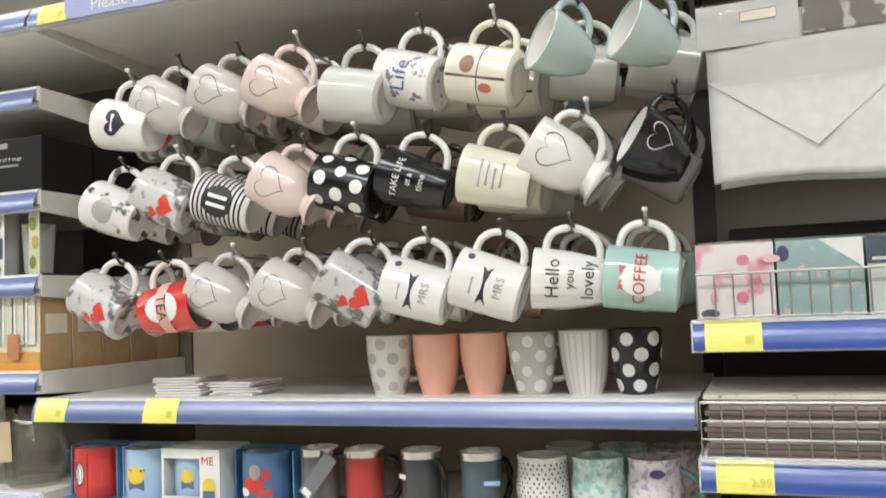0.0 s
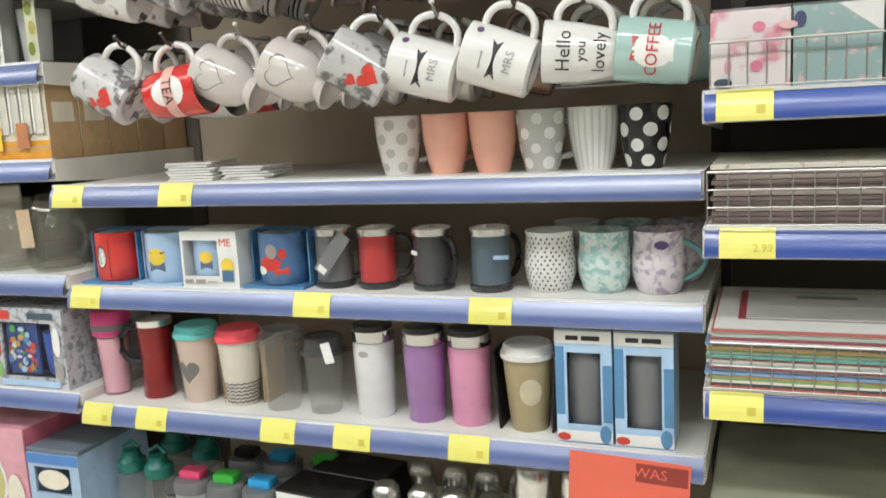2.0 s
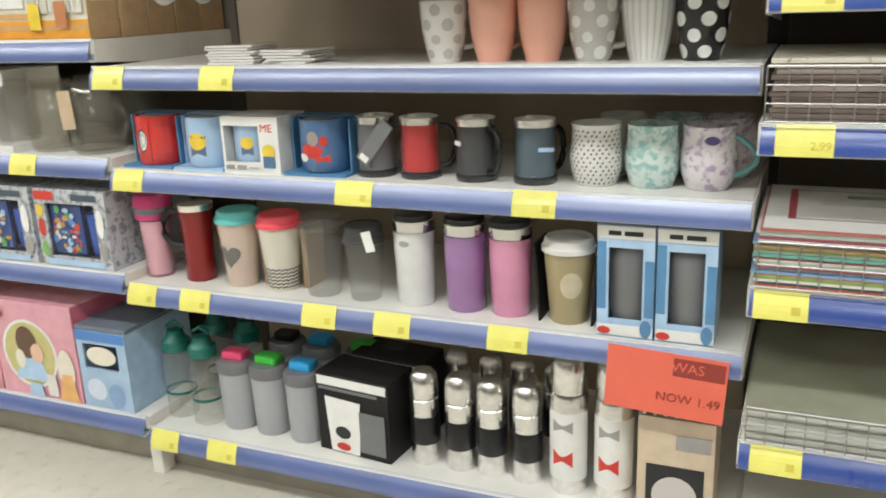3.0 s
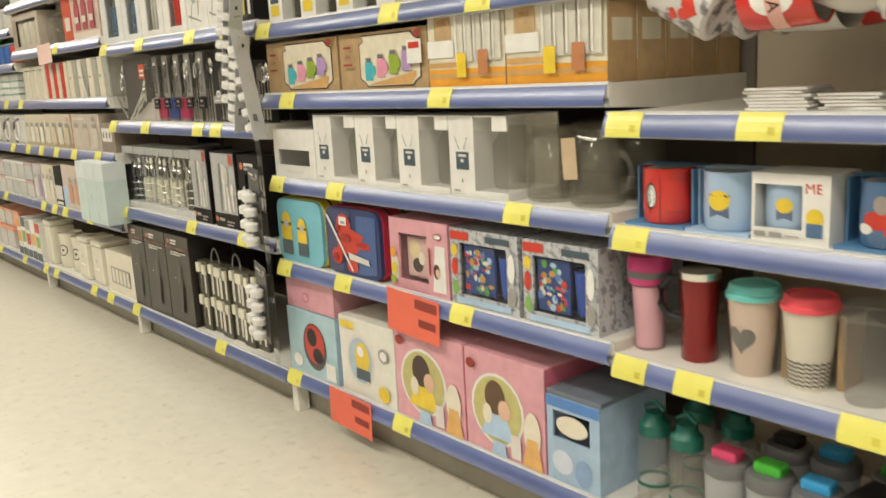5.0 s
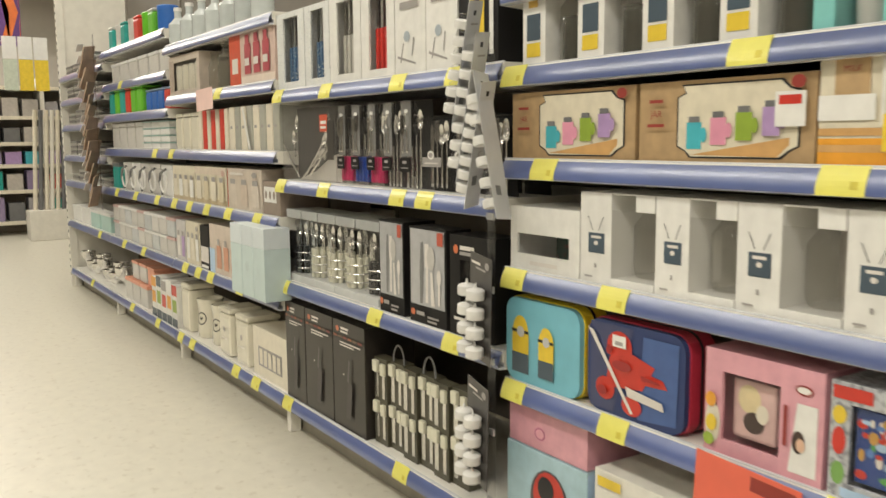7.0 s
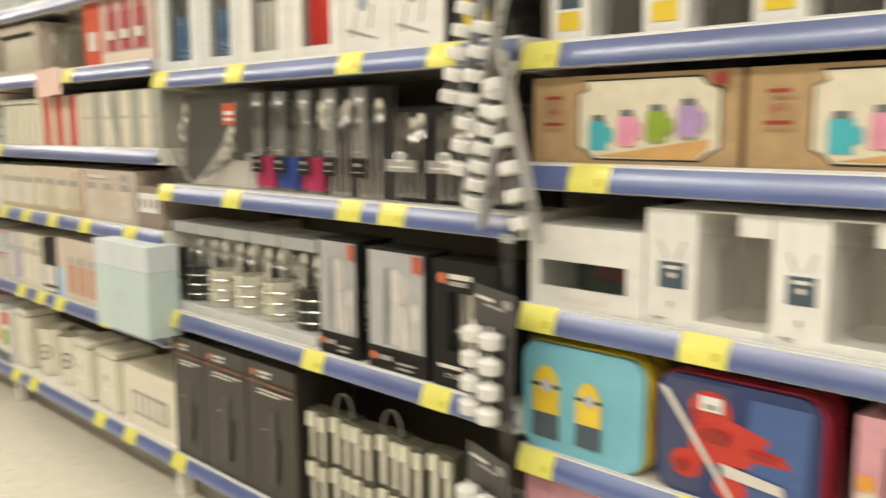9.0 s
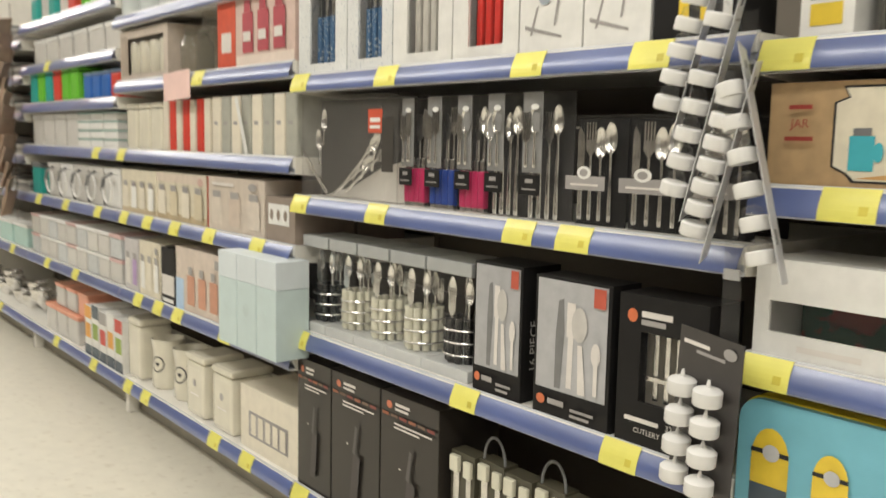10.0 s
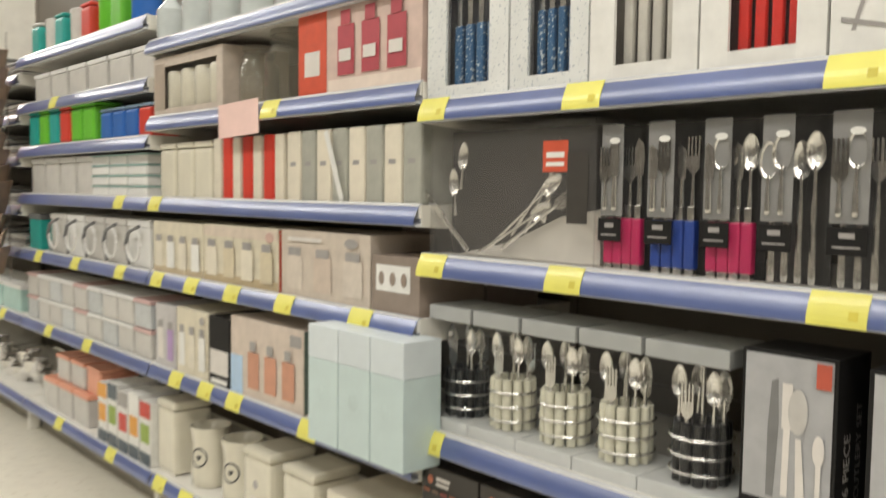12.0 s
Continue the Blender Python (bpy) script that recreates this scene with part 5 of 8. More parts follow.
# white boxes with a cut-out window and a slate label
def bottle_box(x0, x1, y0=0.018, h=0.177, z=L3Z):
    w = x1 - x0
    t = thing("glass_jar_box", "white card box with a shaped window, slate label and glass jar", "box", "white jar boxes", at=(x0, y0, z))
    s = w * 0.44
    part("front_panel", bx(0, s, 0, 0.16, 0, h, 0.001), CARD_W, t)
    part("base", bx(s, w, 0, 0.16, 0, 0.016, 0.001), CARD_W, t)
    part("back", bx(s, w, 0.155, 0.16, 0.016, h), ink(0.66, 0.63, 0.58), t)
    part("top_flap", bx(w * 0.76, w, 0, 0.006, h * 0.82, h, 0.001), CARD_W, t)
    part("top", bx(s, w, 0.006, 0.16, h - 0.003, h), CARD_W, t)
    part("window_film", bx(s, w - 0.001, 0.002, 0.0026, 0.016, h * 0.82), PVC_DUSTY, t, "scuffed clear window")
    smooth(part("jar", lathe([(0, 0.018), (0.040, 0.018), (0.045, 0.03), (0.045, 0.115), (0.030, 0.135), (0.030, 0.150), (0, 0.152)], 24, at=(s + (w - s) * 0.45, 0.075, 0)), GLASS_G, t), 40)
    art(t, 0, s, 0, h, -0.0004, [("r", 0.28, 0.80, 0.34, 0.56, SLATE), ("r", 0.38, 0.70, 0.50, 0.53, PALE), ("e", 0.54, 0.45, 0.07, 0.025, PALE), ("r", 0.50, 0.56, 0.18, 0.23, FOG), ("p", ((0.28, 0.74), (0.30, 0.74), (0.45, 0.59), (0.43, 0.59)), INK), ("p", ((0.80, 0.74), (0.78, 0.74), (0.63, 0.59), (0.65, 0.59)), INK), ("r", 0.2, 0.45, 0.07, 0.09, FOG)])


window_box("glass_set_box", "white boxed set of patterned glasses with a dark window", "box", -1.237, -1.018, 0.018, 0.16, L3Z, 0.137, CARD_W, (0.10, 0.86, 0.26, 0.58), "",
           [("r", 0.3, 0.7, 0.10, 0.16, PALE)], inside=speckle("dark_patterned_glass", (0.03, 0.10, 0.06), (0.30, 0.06, 0.05), 14, 0.5, 0.56, 0.2))
for x, w in ((-1.015, 0.192), (-0.820, 0.172), (-0.646, 0.185), (-0.458, 0.182)):
    bottle_box(x, x + w)


def glass_jar(label, x, y, z, r, h, handle=0, tag=False, lid=None):
    t = thing("glass_jar", label, "jar", "clear glass jars", at=(x, y, z))
    prof = [(r * 0.86, 0.0), (r, 0.008), (r, h * 0.70), (r * 0.76, h * 0.82), (r * 0.76, h * 0.98)]
    inner = [(q - 0.003, max(zz, 0.008)) for q, zz in reversed(prof)]
    smooth(part("glass", lathe([(0, 0.003)] + prof + inner + [(0, 0.008)], 28), GLASS_G, t), 40)
    part("neck_ring", lathe([(r * 0.76, h * 0.86), (r * 0.82, h * 0.87), (r * 0.82, h * 0.90), (r * 0.76, h * 0.91)], 24), GLASS, t)
    if handle:
        pts = [(r * 0.95 + 0.034 * math.sin(math.pi * i / 10) ** 0.6, -0.006, h * 0.2 + h * 0.5 * i / 10) for i in range(11)]
        smooth(part("handle", tube(pts, 0.006, 8), GLASS, t), 60)
    if tag:
        q = part("swing_tag", bx(-0.018, 0.018, -0.001, 0, -0.045, 0.035, 0.0004), ink(0.55, 0.42, 0.28), t, "kraft swing tag")
        q.matrix_basis = pose(-r * 0.35, -r - 0.006, h * 0.66, 0, -4, 0)
        smooth(part("clip", tube([(-0.01, -r * 0.8, h * 0.9), (0.012, -r * 0.9, h * 0.88), (0.03, -r * 0.7, h * 0.86)], 0.003, 6), STEEL, t), 60)
    if lid:
        smooth(part("lid", lathe([(r * 0.72, h * 0.97), (r * 0.82, h * 0.97), (r * 0.82, h * 1.05), (0, h * 1.06)], 24), lid, t), 40)
    return t


glass_jar("clear glass jug jar on the shelf", -0.215, 0.09, L3Z, 0.056, 0.155)
glass_jar("clear glass drinking jar with a kraft tag", -0.092, 0.085, L3Z, 0.056, 0.152, 1, True)
glass_jar("clear glass jug jar in the second row", -0.21, 0.21, L3Z, 0.056, 0.155)
glass_jar("clear glass jug jar in the second row", -0.085, 0.21, L3Z, 0.056, 0.155)


# shaped lunch bags
def lunch_bag(name, label, x0, x1, z, h, face, trim, shapes, turn=0, depth=0.075):
    w = x1 - x0
    t = thing(name, label, "lunch bag", "children's lunch bags", at=((x0 + x1) / 2, 0.014, z), rz=turn)

    def rounded(y0, y1, grow=0.0):
        bm = bmesh.new()
        r = 0.035
        pts = []
        for cx, cz, a0 in ((w / 2 - r, r, -90), (w / 2 - r, h - r, 0), (-w / 2 + r, h - r, 90), (-w / 2 + r, r, 180)):
            for i in range(6):
                a = radians(a0 + 18 * i)
                pts.append((cx + (r + grow) * math.cos(a), cz + (r + grow) * math.sin(a)))
        a = [bm.verts.new((p, y0, q)) for p, q in pts]
        b = [bm.verts.new((p, y1, q)) for p, q in pts]
        bm.faces.new(a)
        bm.faces.new(b[::-1])
        n = len(pts)
        for i in range(n):
            bm.faces.new((a[i], b[i], b[(i + 1) % n], a[(i + 1) % n]))
        bmesh.ops.recalc_face_normals(bm, faces=bm.faces)
        return bm
    part("front", rounded(0.0, 0.012, -0.003), face, t)
    part("side", rounded(0.012, depth, 0.0), trim, t)
    part("zip", rounded(depth * 0.5, depth * 0.5 + 0.006, 0.0012), INK, t)
    art(t, -w / 2, w / 2, 0, h, -0.0006, shapes)
    return t


BAG_BLUE = mat("sky_blue_polyester", (0.20, 0.52, 0.64), 0.5, var=0.06, bump=0.2, bscale=600)
BAG_YEL = mat("yellow_polyester", (0.80, 0.60, 0.03), 0.5, var=0.06, bump=0.2, bscale=600)
BAG_NAVY = mat("navy_polyester", (0.03, 0.05, 0.15), 0.5, var=0.06, bump=0.2, bscale=600)
EYE = ink(0.55, 0.55, 0.55)


def fig(u, v, s):
    return [("e", u, v + 0.12 * s, 0.10 * s, 0.20 * s, PAINT_Y), ("r", u - 0.10 * s, u + 0.10 * s, v - 0.14 * s, v + 0.10 * s, PAINT_Y), ("r", u - 0.10 * s, u + 0.10 * s, v - 0.26 * s, v - 0.06 * s, SLATE), ("r", u - 0.10 * s, u + 0.10 * s, v + 0.145 * s, v + 0.175 * s, INK), ("e", u + 0.01, v + 0.16 * s, 0.045 * s, 0.055 * s, EYE)]


lunch_bag("lunch_bag", "sky blue and yellow insulated lunch bag with yellow print", -1.250, -1.006, L4Z, 0.190, BAG_BLUE, BAG_YEL, fig(0.22, 0.42, 1.15) + fig(0.58, 0.40, 1.0))
lunch_bag("lunch_bag", "navy insulated lunch bag with a red action print", -0.988, -0.738, L4Z, 0.187, BAG_NAVY, mat("crimson_trim", (0.45, 0.03, 0.06), 0.5), [
    ("p", ((0.05, 0.05), (0.05, 0.95), (0.5, 0.95), (0.3, 0.05)), ink(0.05, 0.06, 0.14)), ("p", ((0.55, 0.05), (0.92, 0.1), (0.94, 0.9), (0.6, 0.9)), ink(0.06, 0.12, 0.32)),
    ("e", 0.36, 0.74, 0.13, 0.16, PAINT_R), ("p", ((0.22, 0.30), (0.60, 0.36), (0.72, 0.62), (0.50, 0.70), (0.26, 0.62)), PAINT_R), ("p", ((0.55, 0.56), (0.80, 0.52), (0.84, 0.44), (0.58, 0.42)), PAINT_R), ("e", 0.22, 0.28, 0.10, 0.12, PAINT_R), ("e", 0.50, 0.17, 0.10, 0.10, PAINT_R),
    ("p", ((0.03, 0.88), (0.09, 0.86), (0.52, 0.10), (0.49, 0.09)), PALE), ("p", ((0.44, 0.36), (0.80, 0.30), (0.82, 0.22), (0.46, 0.26)), PALE), ("r", 0.30, 0.44, 0.74, 0.86, CARD_W), ("r", 0.33, 0.41, 0.76, 0.80, FOG), ("e", 0.40, 0.56, 0.10, 0.05, ink(0.34, 0.02, 0.02)), ("e", 0.27, 0.70, 0.03, 0.05, ink(0.34, 0.02, 0.02)), ("p", ((0.60, 0.52), (0.78, 0.50), (0.79, 0.48), (0.61, 0.47)), ink(0.34, 0.02, 0.02)), ("e", 0.20, 0.26, 0.05, 0.05, ink(0.34, 0.02, 0.02))])
PRINCESS = ink(0.70, 0.35, 0.41)


def oval_art(first, second, dress):
    return [("e", 0.42, 0.46, 0.34, 0.36, CARD_W), ("e", 0.42, 0.46, 0.31, 0.33, ink(0.55, 0.50, 0.20)), ("p", ((0.20, 0.18), (0.64, 0.18), (0.52, 0.46), (0.32, 0.46)), dress), ("e", 0.40, 0.58, 0.13, 0.17, second), ("e", 0.52, 0.48, 0.08, 0.10, first), ("e", 0.30, 0.40, 0.06, 0.10, CARD_CREAM)]


APRICOT = ink(0.70, 0.45, 0.32)
DARKBROWN = ink(0.05, 0.025, 0.02)


def pink_content(t, a, b, c, d, depth):
    part("printed_cup", bx(a + 0.006, b - 0.02, 0.02, 0.08, c + 0.004, d - 0.01, 0.006), ink(0.72, 0.48, 0.46), t)
    part("handle", bx(b - 0.018, b - 0.008, 0.03, 0.05, c + 0.02, d - 0.03, 0.003), PRINCESS, t)
    part("print", poly(ellipse((a + b) / 2 - 0.016, (c + d) / 2 + 0.016, 0.022, 0.024), 0.0195), ink(0.74, 0.62, 0.36), t)
    part("print", poly(ellipse((a + b) / 2 - 0.006, (c + d) / 2 - 0.022, 0.020, 0.018), 0.019), DARKBROWN, t)
    part("print", poly(ellipse((a + b) / 2 + 0.010, (c + d) / 2 - 0.004, 0.012, 0.016), 0.0186), CARD_CREAM, t)


window_box("dinner_set_box", "pink windowed children's dinner set box", "box", -0.697, -0.478, 0.014, 0.11, L4Z, 0.180, PRINCESS, (0.16, 0.66, 0.16, 0.80), "children's dinner sets",
           [("e", 0.08, 0.30, 0.07, 0.20, CARD_CREAM), ("p", ((0.74, 0.08), (0.96, 0.08), (0.96, 0.7), (0.80, 0.7)), CARD_W), ("e", 0.85, 0.82, 0.07, 0.045, INK_R), ("e", 0.85, 0.82, 0.055, 0.03, CARD_W), ("e", 0.82, 0.36, 0.05, 0.10, DARKBROWN), ("e", 0.84, 0.34, 0.035, 0.06, APRICOT), ("r", 0.70, 0.73, 0.30, 0.66, INK_R), ("e", 0.07, 0.52, 0.05, 0.07, ORANGE), ("e", 0.08, 0.30, 0.05, 0.08, PAINT_Y), ("e", 0.06, 0.14, 0.05, 0.06, LIME)], inside=ink(0.62, 0.40, 0.36), content=pink_content)


SETBOX = speckle("busy_silver_print_card", (0.52, 0.54, 0.57), (0.24, 0.24, 0.27), 75, 0.48, 0.60, 0.35, 0.4)


def blue_content(t, a, b, c, d, depth):
    rng = random.Random(int((t.matrix_basis.translation.x + 9) * 100))
    part("printed_plate", bx(a + 0.004, b - 0.05, 0.012, 0.018, c + 0.004, d - 0.006), ink(0.02, 0.06, 0.25), t)
    for i in range(44):
        u, v = rng.uniform(a + 0.012, b - 0.06), rng.uniform(c + 0.01, d - 0.014)
        part("print", poly(ellipse(u, v, rng.uniform(0.003, 0.010), rng.uniform(0.003, 0.010), 8), 0.0116 - 0.0001 * i), (ink(0.10, 0.22, 0.55), PAINT_R, ink(0.10, 0.35, 0.08), PALE, ink(0.55, 0.30, 0.06), LIGHT_BLUE)[i % 6], t)
    smooth(part("beaker", lathe([(0, 0), (0.020, 0.0), (0.026, 0.09), (0, 0.09)], 20, at=(b - 0.028, 0.04, c + 0.004)), mat("blue_melamine", (0.02, 0.08, 0.42), 0.3), t), 40)


for x0, x1 in ((-0.468, -0.252), (-0.238, -0.038)):
    window_box("dinner_set_box", "white and blue windowed children's dinner set box", "box", x0, x1, 0.014, 0.13, L4Z, 0.176, SETBOX, (0.14, 0.84, 0.14, 0.82), "children's dinner sets",
               [("e", 0.07, 0.22, 0.05, 0.10, ink(0.2, 0.4, 0.1)), ("e", 0.07, 0.5, 0.05, 0.12, PAINT_R), ("e", 0.07, 0.72, 0.05, 0.08, PAINT_Y), ("r", 0.02, 0.30, 0.86, 0.97, PAINT_R), ("r", 0.55, 0.9, 0.87, 0.95, SLATE), ("r", 0.1, 0.9, 0.03, 0.11, LIGHT_BLUE), ("e", 0.92, 0.25, 0.06, 0.12, FOG), ("e", 0.92, 0.6, 0.05, 0.18, CARD_W)], inside=ink(0.03, 0.06, 0.22), content=blue_content)
    t = carton("dinner_set_box", "printed children's dinner set box in the second row", "box", x0, x1, 0.16, 0.13, L4Z, 0.178, ink(0.50, 0.56, 0.62))
for x0, x1 in ((-0.697, -0.478),):
    carton("dinner_set_box", "pink children's dinner set box in the second row", "box", x0, x1, 0.14, 0.13, L4Z, 0.18, PRINCESS)


def red_card(label, x, z, w, h, turn, y=-0.006, m=RED_SIGN, price=True):
    t = thing("sale_sign", label, "sign", "red sale signs", at=(x, y, z))
    t.matrix_basis = pose(x, y, z, 0, turn, 0)
    part("card", bx(-w / 2, w / 2, -0.0012, 0, -h / 2, h / 2), m, t)
    if price:
        art(t, -w / 2, w / 2, -h / 2, h / 2, -0.0016, [("r", 0.55, 0.96, 0.70, 0.92, INK_R), ("r", 0.62, 0.94, 0.30, 0.48, INK_R)])


red_card("red-orange sale card on the shelf edge", -0.597, 0.432, 0.200, 0.108, 3)
red_card("red-orange sale card on the bottom shelf edge", -0.905, 0.098, 0.200, 0.105, 2)

# base shelf: boxed dinner sets
carton("cup_set_box", "pale blue children's cup box with red print", "box", -1.245, -0.985, 0.015, 0.22, L5Z, 0.198, ink(0.40, 0.58, 0.66),
       [("e", 0.56, 0.48, 0.24, 0.36, ink(0.08, 0.06, 0.07)), ("e", 0.56, 0.52, 0.20, 0.30, PAINT_R), ("e", 0.52, 0.62, 0.10, 0.14, INK), ("e", 0.62, 0.36, 0.10, 0.12, INK), ("r", 0.78, 0.97, 0.05, 0.30, CARD_W), ("e", 0.2, 0.2, 0.1, 0.1, CARD_W)], "children's boxed sets", side=LIGHT_BLUE)
carton("cup_set_box", "pink children's set box lying on a blue box", "box", -1.243, -0.990, 0.02, 0.24, L5Z + 0.200, 0.088, PRINCESS, [("e", 0.42, 0.42, 0.07, 0.16, ink(0.5, 0.16, 0.26)), ("e", 0.42, 0.42, 0.055, 0.12, PRINCESS)], "children's boxed sets")
carton("cup_set_box", "white children's cup box with yellow print", "box", -0.962, -0.712, 0.015, 0.22, L5Z, 0.222, ink(0.78, 0.76, 0.70),
       [("e", 0.38, 0.48, 0.26, 0.34, PALE), ("e", 0.38, 0.48, 0.22, 0.29, ink(0.40, 0.50, 0.58)), ("e", 0.42, 0.52, 0.13, 0.20, PAINT_Y), ("r", 0.30, 0.55, 0.24, 0.38, SLATE), ("e", 0.40, 0.60, 0.06, 0.07, CARD_W), ("e", 0.82, 0.64, 0.09, 0.09, FOG), ("e", 0.82, 0.64, 0.06, 0.06, CARD_W), ("e", 0.80, 0.16, 0.10, 0.10, PAINT_Y), ("r", 0.05, 0.3, 0.86, 0.95, PAINT_Y)], "children's boxed sets", side=CARD_W)
for x0, x1, hc, dr in ((-0.708, -0.446, DARKBROWN, PAINT_Y), (-0.440, -0.190, ink(0.12, 0.06, 0.03), LIGHT_BLUE)):
    carton("cup_set_box", "pink children's set box with an oval picture", "box", x0, x1, 0.015, 0.24, L5Z, 0.240, PRINCESS,
           oval_art(APRICOT, hc, dr) + [("e", 0.86, 0.34, 0.10, 0.22, CARD_CREAM), ("p", ((0.74, 0.02), (0.98, 0.02), (0.92, 0.3), (0.80, 0.3)), ink(0.75, 0.42, 0.14)), ("r", 0.6, 0.72, 0.05, 0.28, PALE), ("e", 0.10, 0.86, 0.06, 0.05, INK_R), ("p", ((0.35, 0.02), (0.55, 0.02), (0.52, 0.16), (0.38, 0.16)), LIGHT_BLUE)], "children's boxed sets", side=ink(0.62, 0.16, 0.24))
window_box("cup_set_box", "light blue windowed children's cup box", "box", -0.184, -0.042, 0.015, 0.22, L5Z, 0.190, ink(0.38, 0.52, 0.70), (0.12, 0.82, 0.52, 0.84), "children's boxed sets",
           [("e", 0.3, 0.25, 0.2, 0.14, ink(0.6, 0.66, 0.78)), ("e", 0.7, 0.2, 0.16, 0.16, ink(0.25, 0.38, 0.60)), ("r", 0.0, 1.0, 0.88, 1.0, ink(0.08, 0.22, 0.55)), ("e", 0.5, 0.7, 0.3, 0.12, CARD_CREAM)], inside=ink(0.2, 0.28, 0.4))
carton("box_lid", "grey-blue card flap lying on a cup box", "box", -0.186, -0.040, 0.018, 0.215, L5Z + 0.191, 0.010, ink(0.16, 0.19, 0.24), ())

# top shelves of this bay
for i in range(4):
    x = -1.20 + i * 0.168
    t = carton("bottle_carton", "white card bottle carton with slate and yellow labels", "box", x, x + 0.072, 0.02, 0.10, L1Z, 0.165, CARD_W, [("r", 0.2, 0.8, 0.30, 0.62, SLATE), ("r", 0.2, 0.8, 0.10, 0.27, PAINT_Y), ("r", 0.3, 0.7, 0.70, 0.86, ink(0.7, 0.45, 0.1))], "bottle cartons")
    g = thing("glass_bottle", "dark glass oil bottle beside its carton", "bottle", "dark glass bottles", at=(x + 0.118, 0.07, L1Z))
    smooth(part("glass", lathe([(0, 0), (0.036, 0.0), (0.038, 0.004), (0.038, 0.11), (0.014, 0.14), (0.014, 0.165), (0, 0.165)], 24), GLASS_G, g), 40)
    smooth(part("oil", lathe([(0, 0.004), (0.034, 0.004), (0.034, 0.09), (0, 0.09)], 20), mat("dark_liquid", (0.03, 0.03, 0.025), 0.2), g), 40)
for i in range(4):
    x = -0.53 + i * 0.105
    t = carton("tall_carton", "turquoise and clear tall gift carton", "box", x, x + 0.034, 0.02, 0.09, L1Z, 0.165, ink(0.22, 0.56, 0.54), [("r", 0.2, 0.8, 0.5, 0.8, ink(0.3, 0.62, 0.6))], "turquoise cartons")
    g = thing("clear_box", "clear box with a pale glass inside", "box", "clear boxes", at=(x + 0.068, 0.02, L1Z))
    part("film", bx(-0.031, 0.031, 0, 0.09, 0, 0.165), PVC_DUSTY, g)
    smooth(part("glass", lathe([(0, 0.004), (0.024, 0.004), (0.028, 0.15), (0, 0.15)], 20, at=(0, 0.045, 0)), mat("pale_grey_glassware", (0.52, 0.53, 0.50), 0.2, coat=0.5), g), 40)
# clear presentation box and black cartons at the end
g = thing("glass_gift_box", "clear-fronted boxed glass with printed side cards", "box", at=(-0.075, 0.02, L1Z))
part("film", bx(-0.062, 0.062, 0.002, 0.12, 0.0, 0.135), PVC_DUSTY, g)
smooth(part("glass", lathe([(0, 0.008), (0.028, 0.008), (0.034, 0.11), (0, 0.11)], 24, at=(0.0, 0.06, 0)), mat("pale_grey_glassware", (0.52, 0.53, 0.50), 0.2, coat=0.5), g), 40)
part("side_card", bx(-0.062, -0.032, 0.0, 0.002, 0.0, 0.135), CARD_W, g)
part("side_card", bx(0.034, 0.062, 0.0, 0.002, 0.0, 0.135), ink(0.6, 0.6, 0.42), g)
art(g, -0.062, -0.032, 0, 0.135, -0.0004, [("r", 0.1, 0.9, 0.28, 0.60, SLATE), ("e", 0.5, 0.8, 0.3, 0.08, ink(0.3, 0.35, 0.1)), ("e", 0.5, 0.12, 0.3, 0.06, ink(0.3, 0.35, 0.1))])
art(g, 0.034, 0.062, 0, 0.135, -0.0004, [("e", 0.4, 0.2, 0.3, 0.1, ink(0.2, 0.25, 0.05)), ("e", 0.6, 0.5, 0.3, 0.1, ink(0.45, 0.40, 0.1)), ("e", 0.4, 0.78, 0.3, 0.1, ink(0.2, 0.25, 0.05))])
for x0, x1 in ((-0.40, -0.165), (-0.155, -0.006)):
    for k in range(2):
        carton("mug_set_box", "black boxed set of four mugs", "box", x0, x1, 0.02 + 0.15 * k, 0.14, 1.334, 0.115, CARD_K,
               [("r", 0.08, 0.4, 0.82, 0.92, FOG), ("t", "Set of 4 mugs", 0.42, 0.62, 0.11, 0, PALE), ("r", 0.12, 0.6, 0.48, 0.52, FOG), ("r", 0.1, 0.2, 0.12, 0.3, ink(0.4, 0.2, 0.1))], "black mug set boxes")

# ---- placemat bay ----
RY = -0.055
MAGNOLIA = speckle("pink_flower_print", (0.80, 0.74, 0.72), (0.70, 0.22, 0.30), 16, 0.50, 0.60, 0.35)
TEALFLOWER = speckle("teal_flower_print", (0.34, 0.47, 0.46), (0.66, 0.52, 0.50), 60, 0.56, 0.64, 0.4)
GREYGRID = ink(0.60, 0.64, 0.60)


def wire_front(x0, x1, z0, z1, y, nx, nz, label):
    t = thing("wire_shelf_guard", label, "wire guard", "wire shelf guards", at=(x0, y, z0))
    w, h = x1 - x0, z1 - z0
    for i in range(nx + 1):
        part("upright_wire", tube([(w * i / nx, 0, 0), (w * i / nx, 0, h)], 0.0013, 6), WIRE, t)
    for j in range(nz + 1):
        part("cross_wire", tube([(0, -0.002, h * j / nz), (w, -0.002, h * j / nz)], 0.0013 if j < nz else 0.0022, 6), WIRE, t)


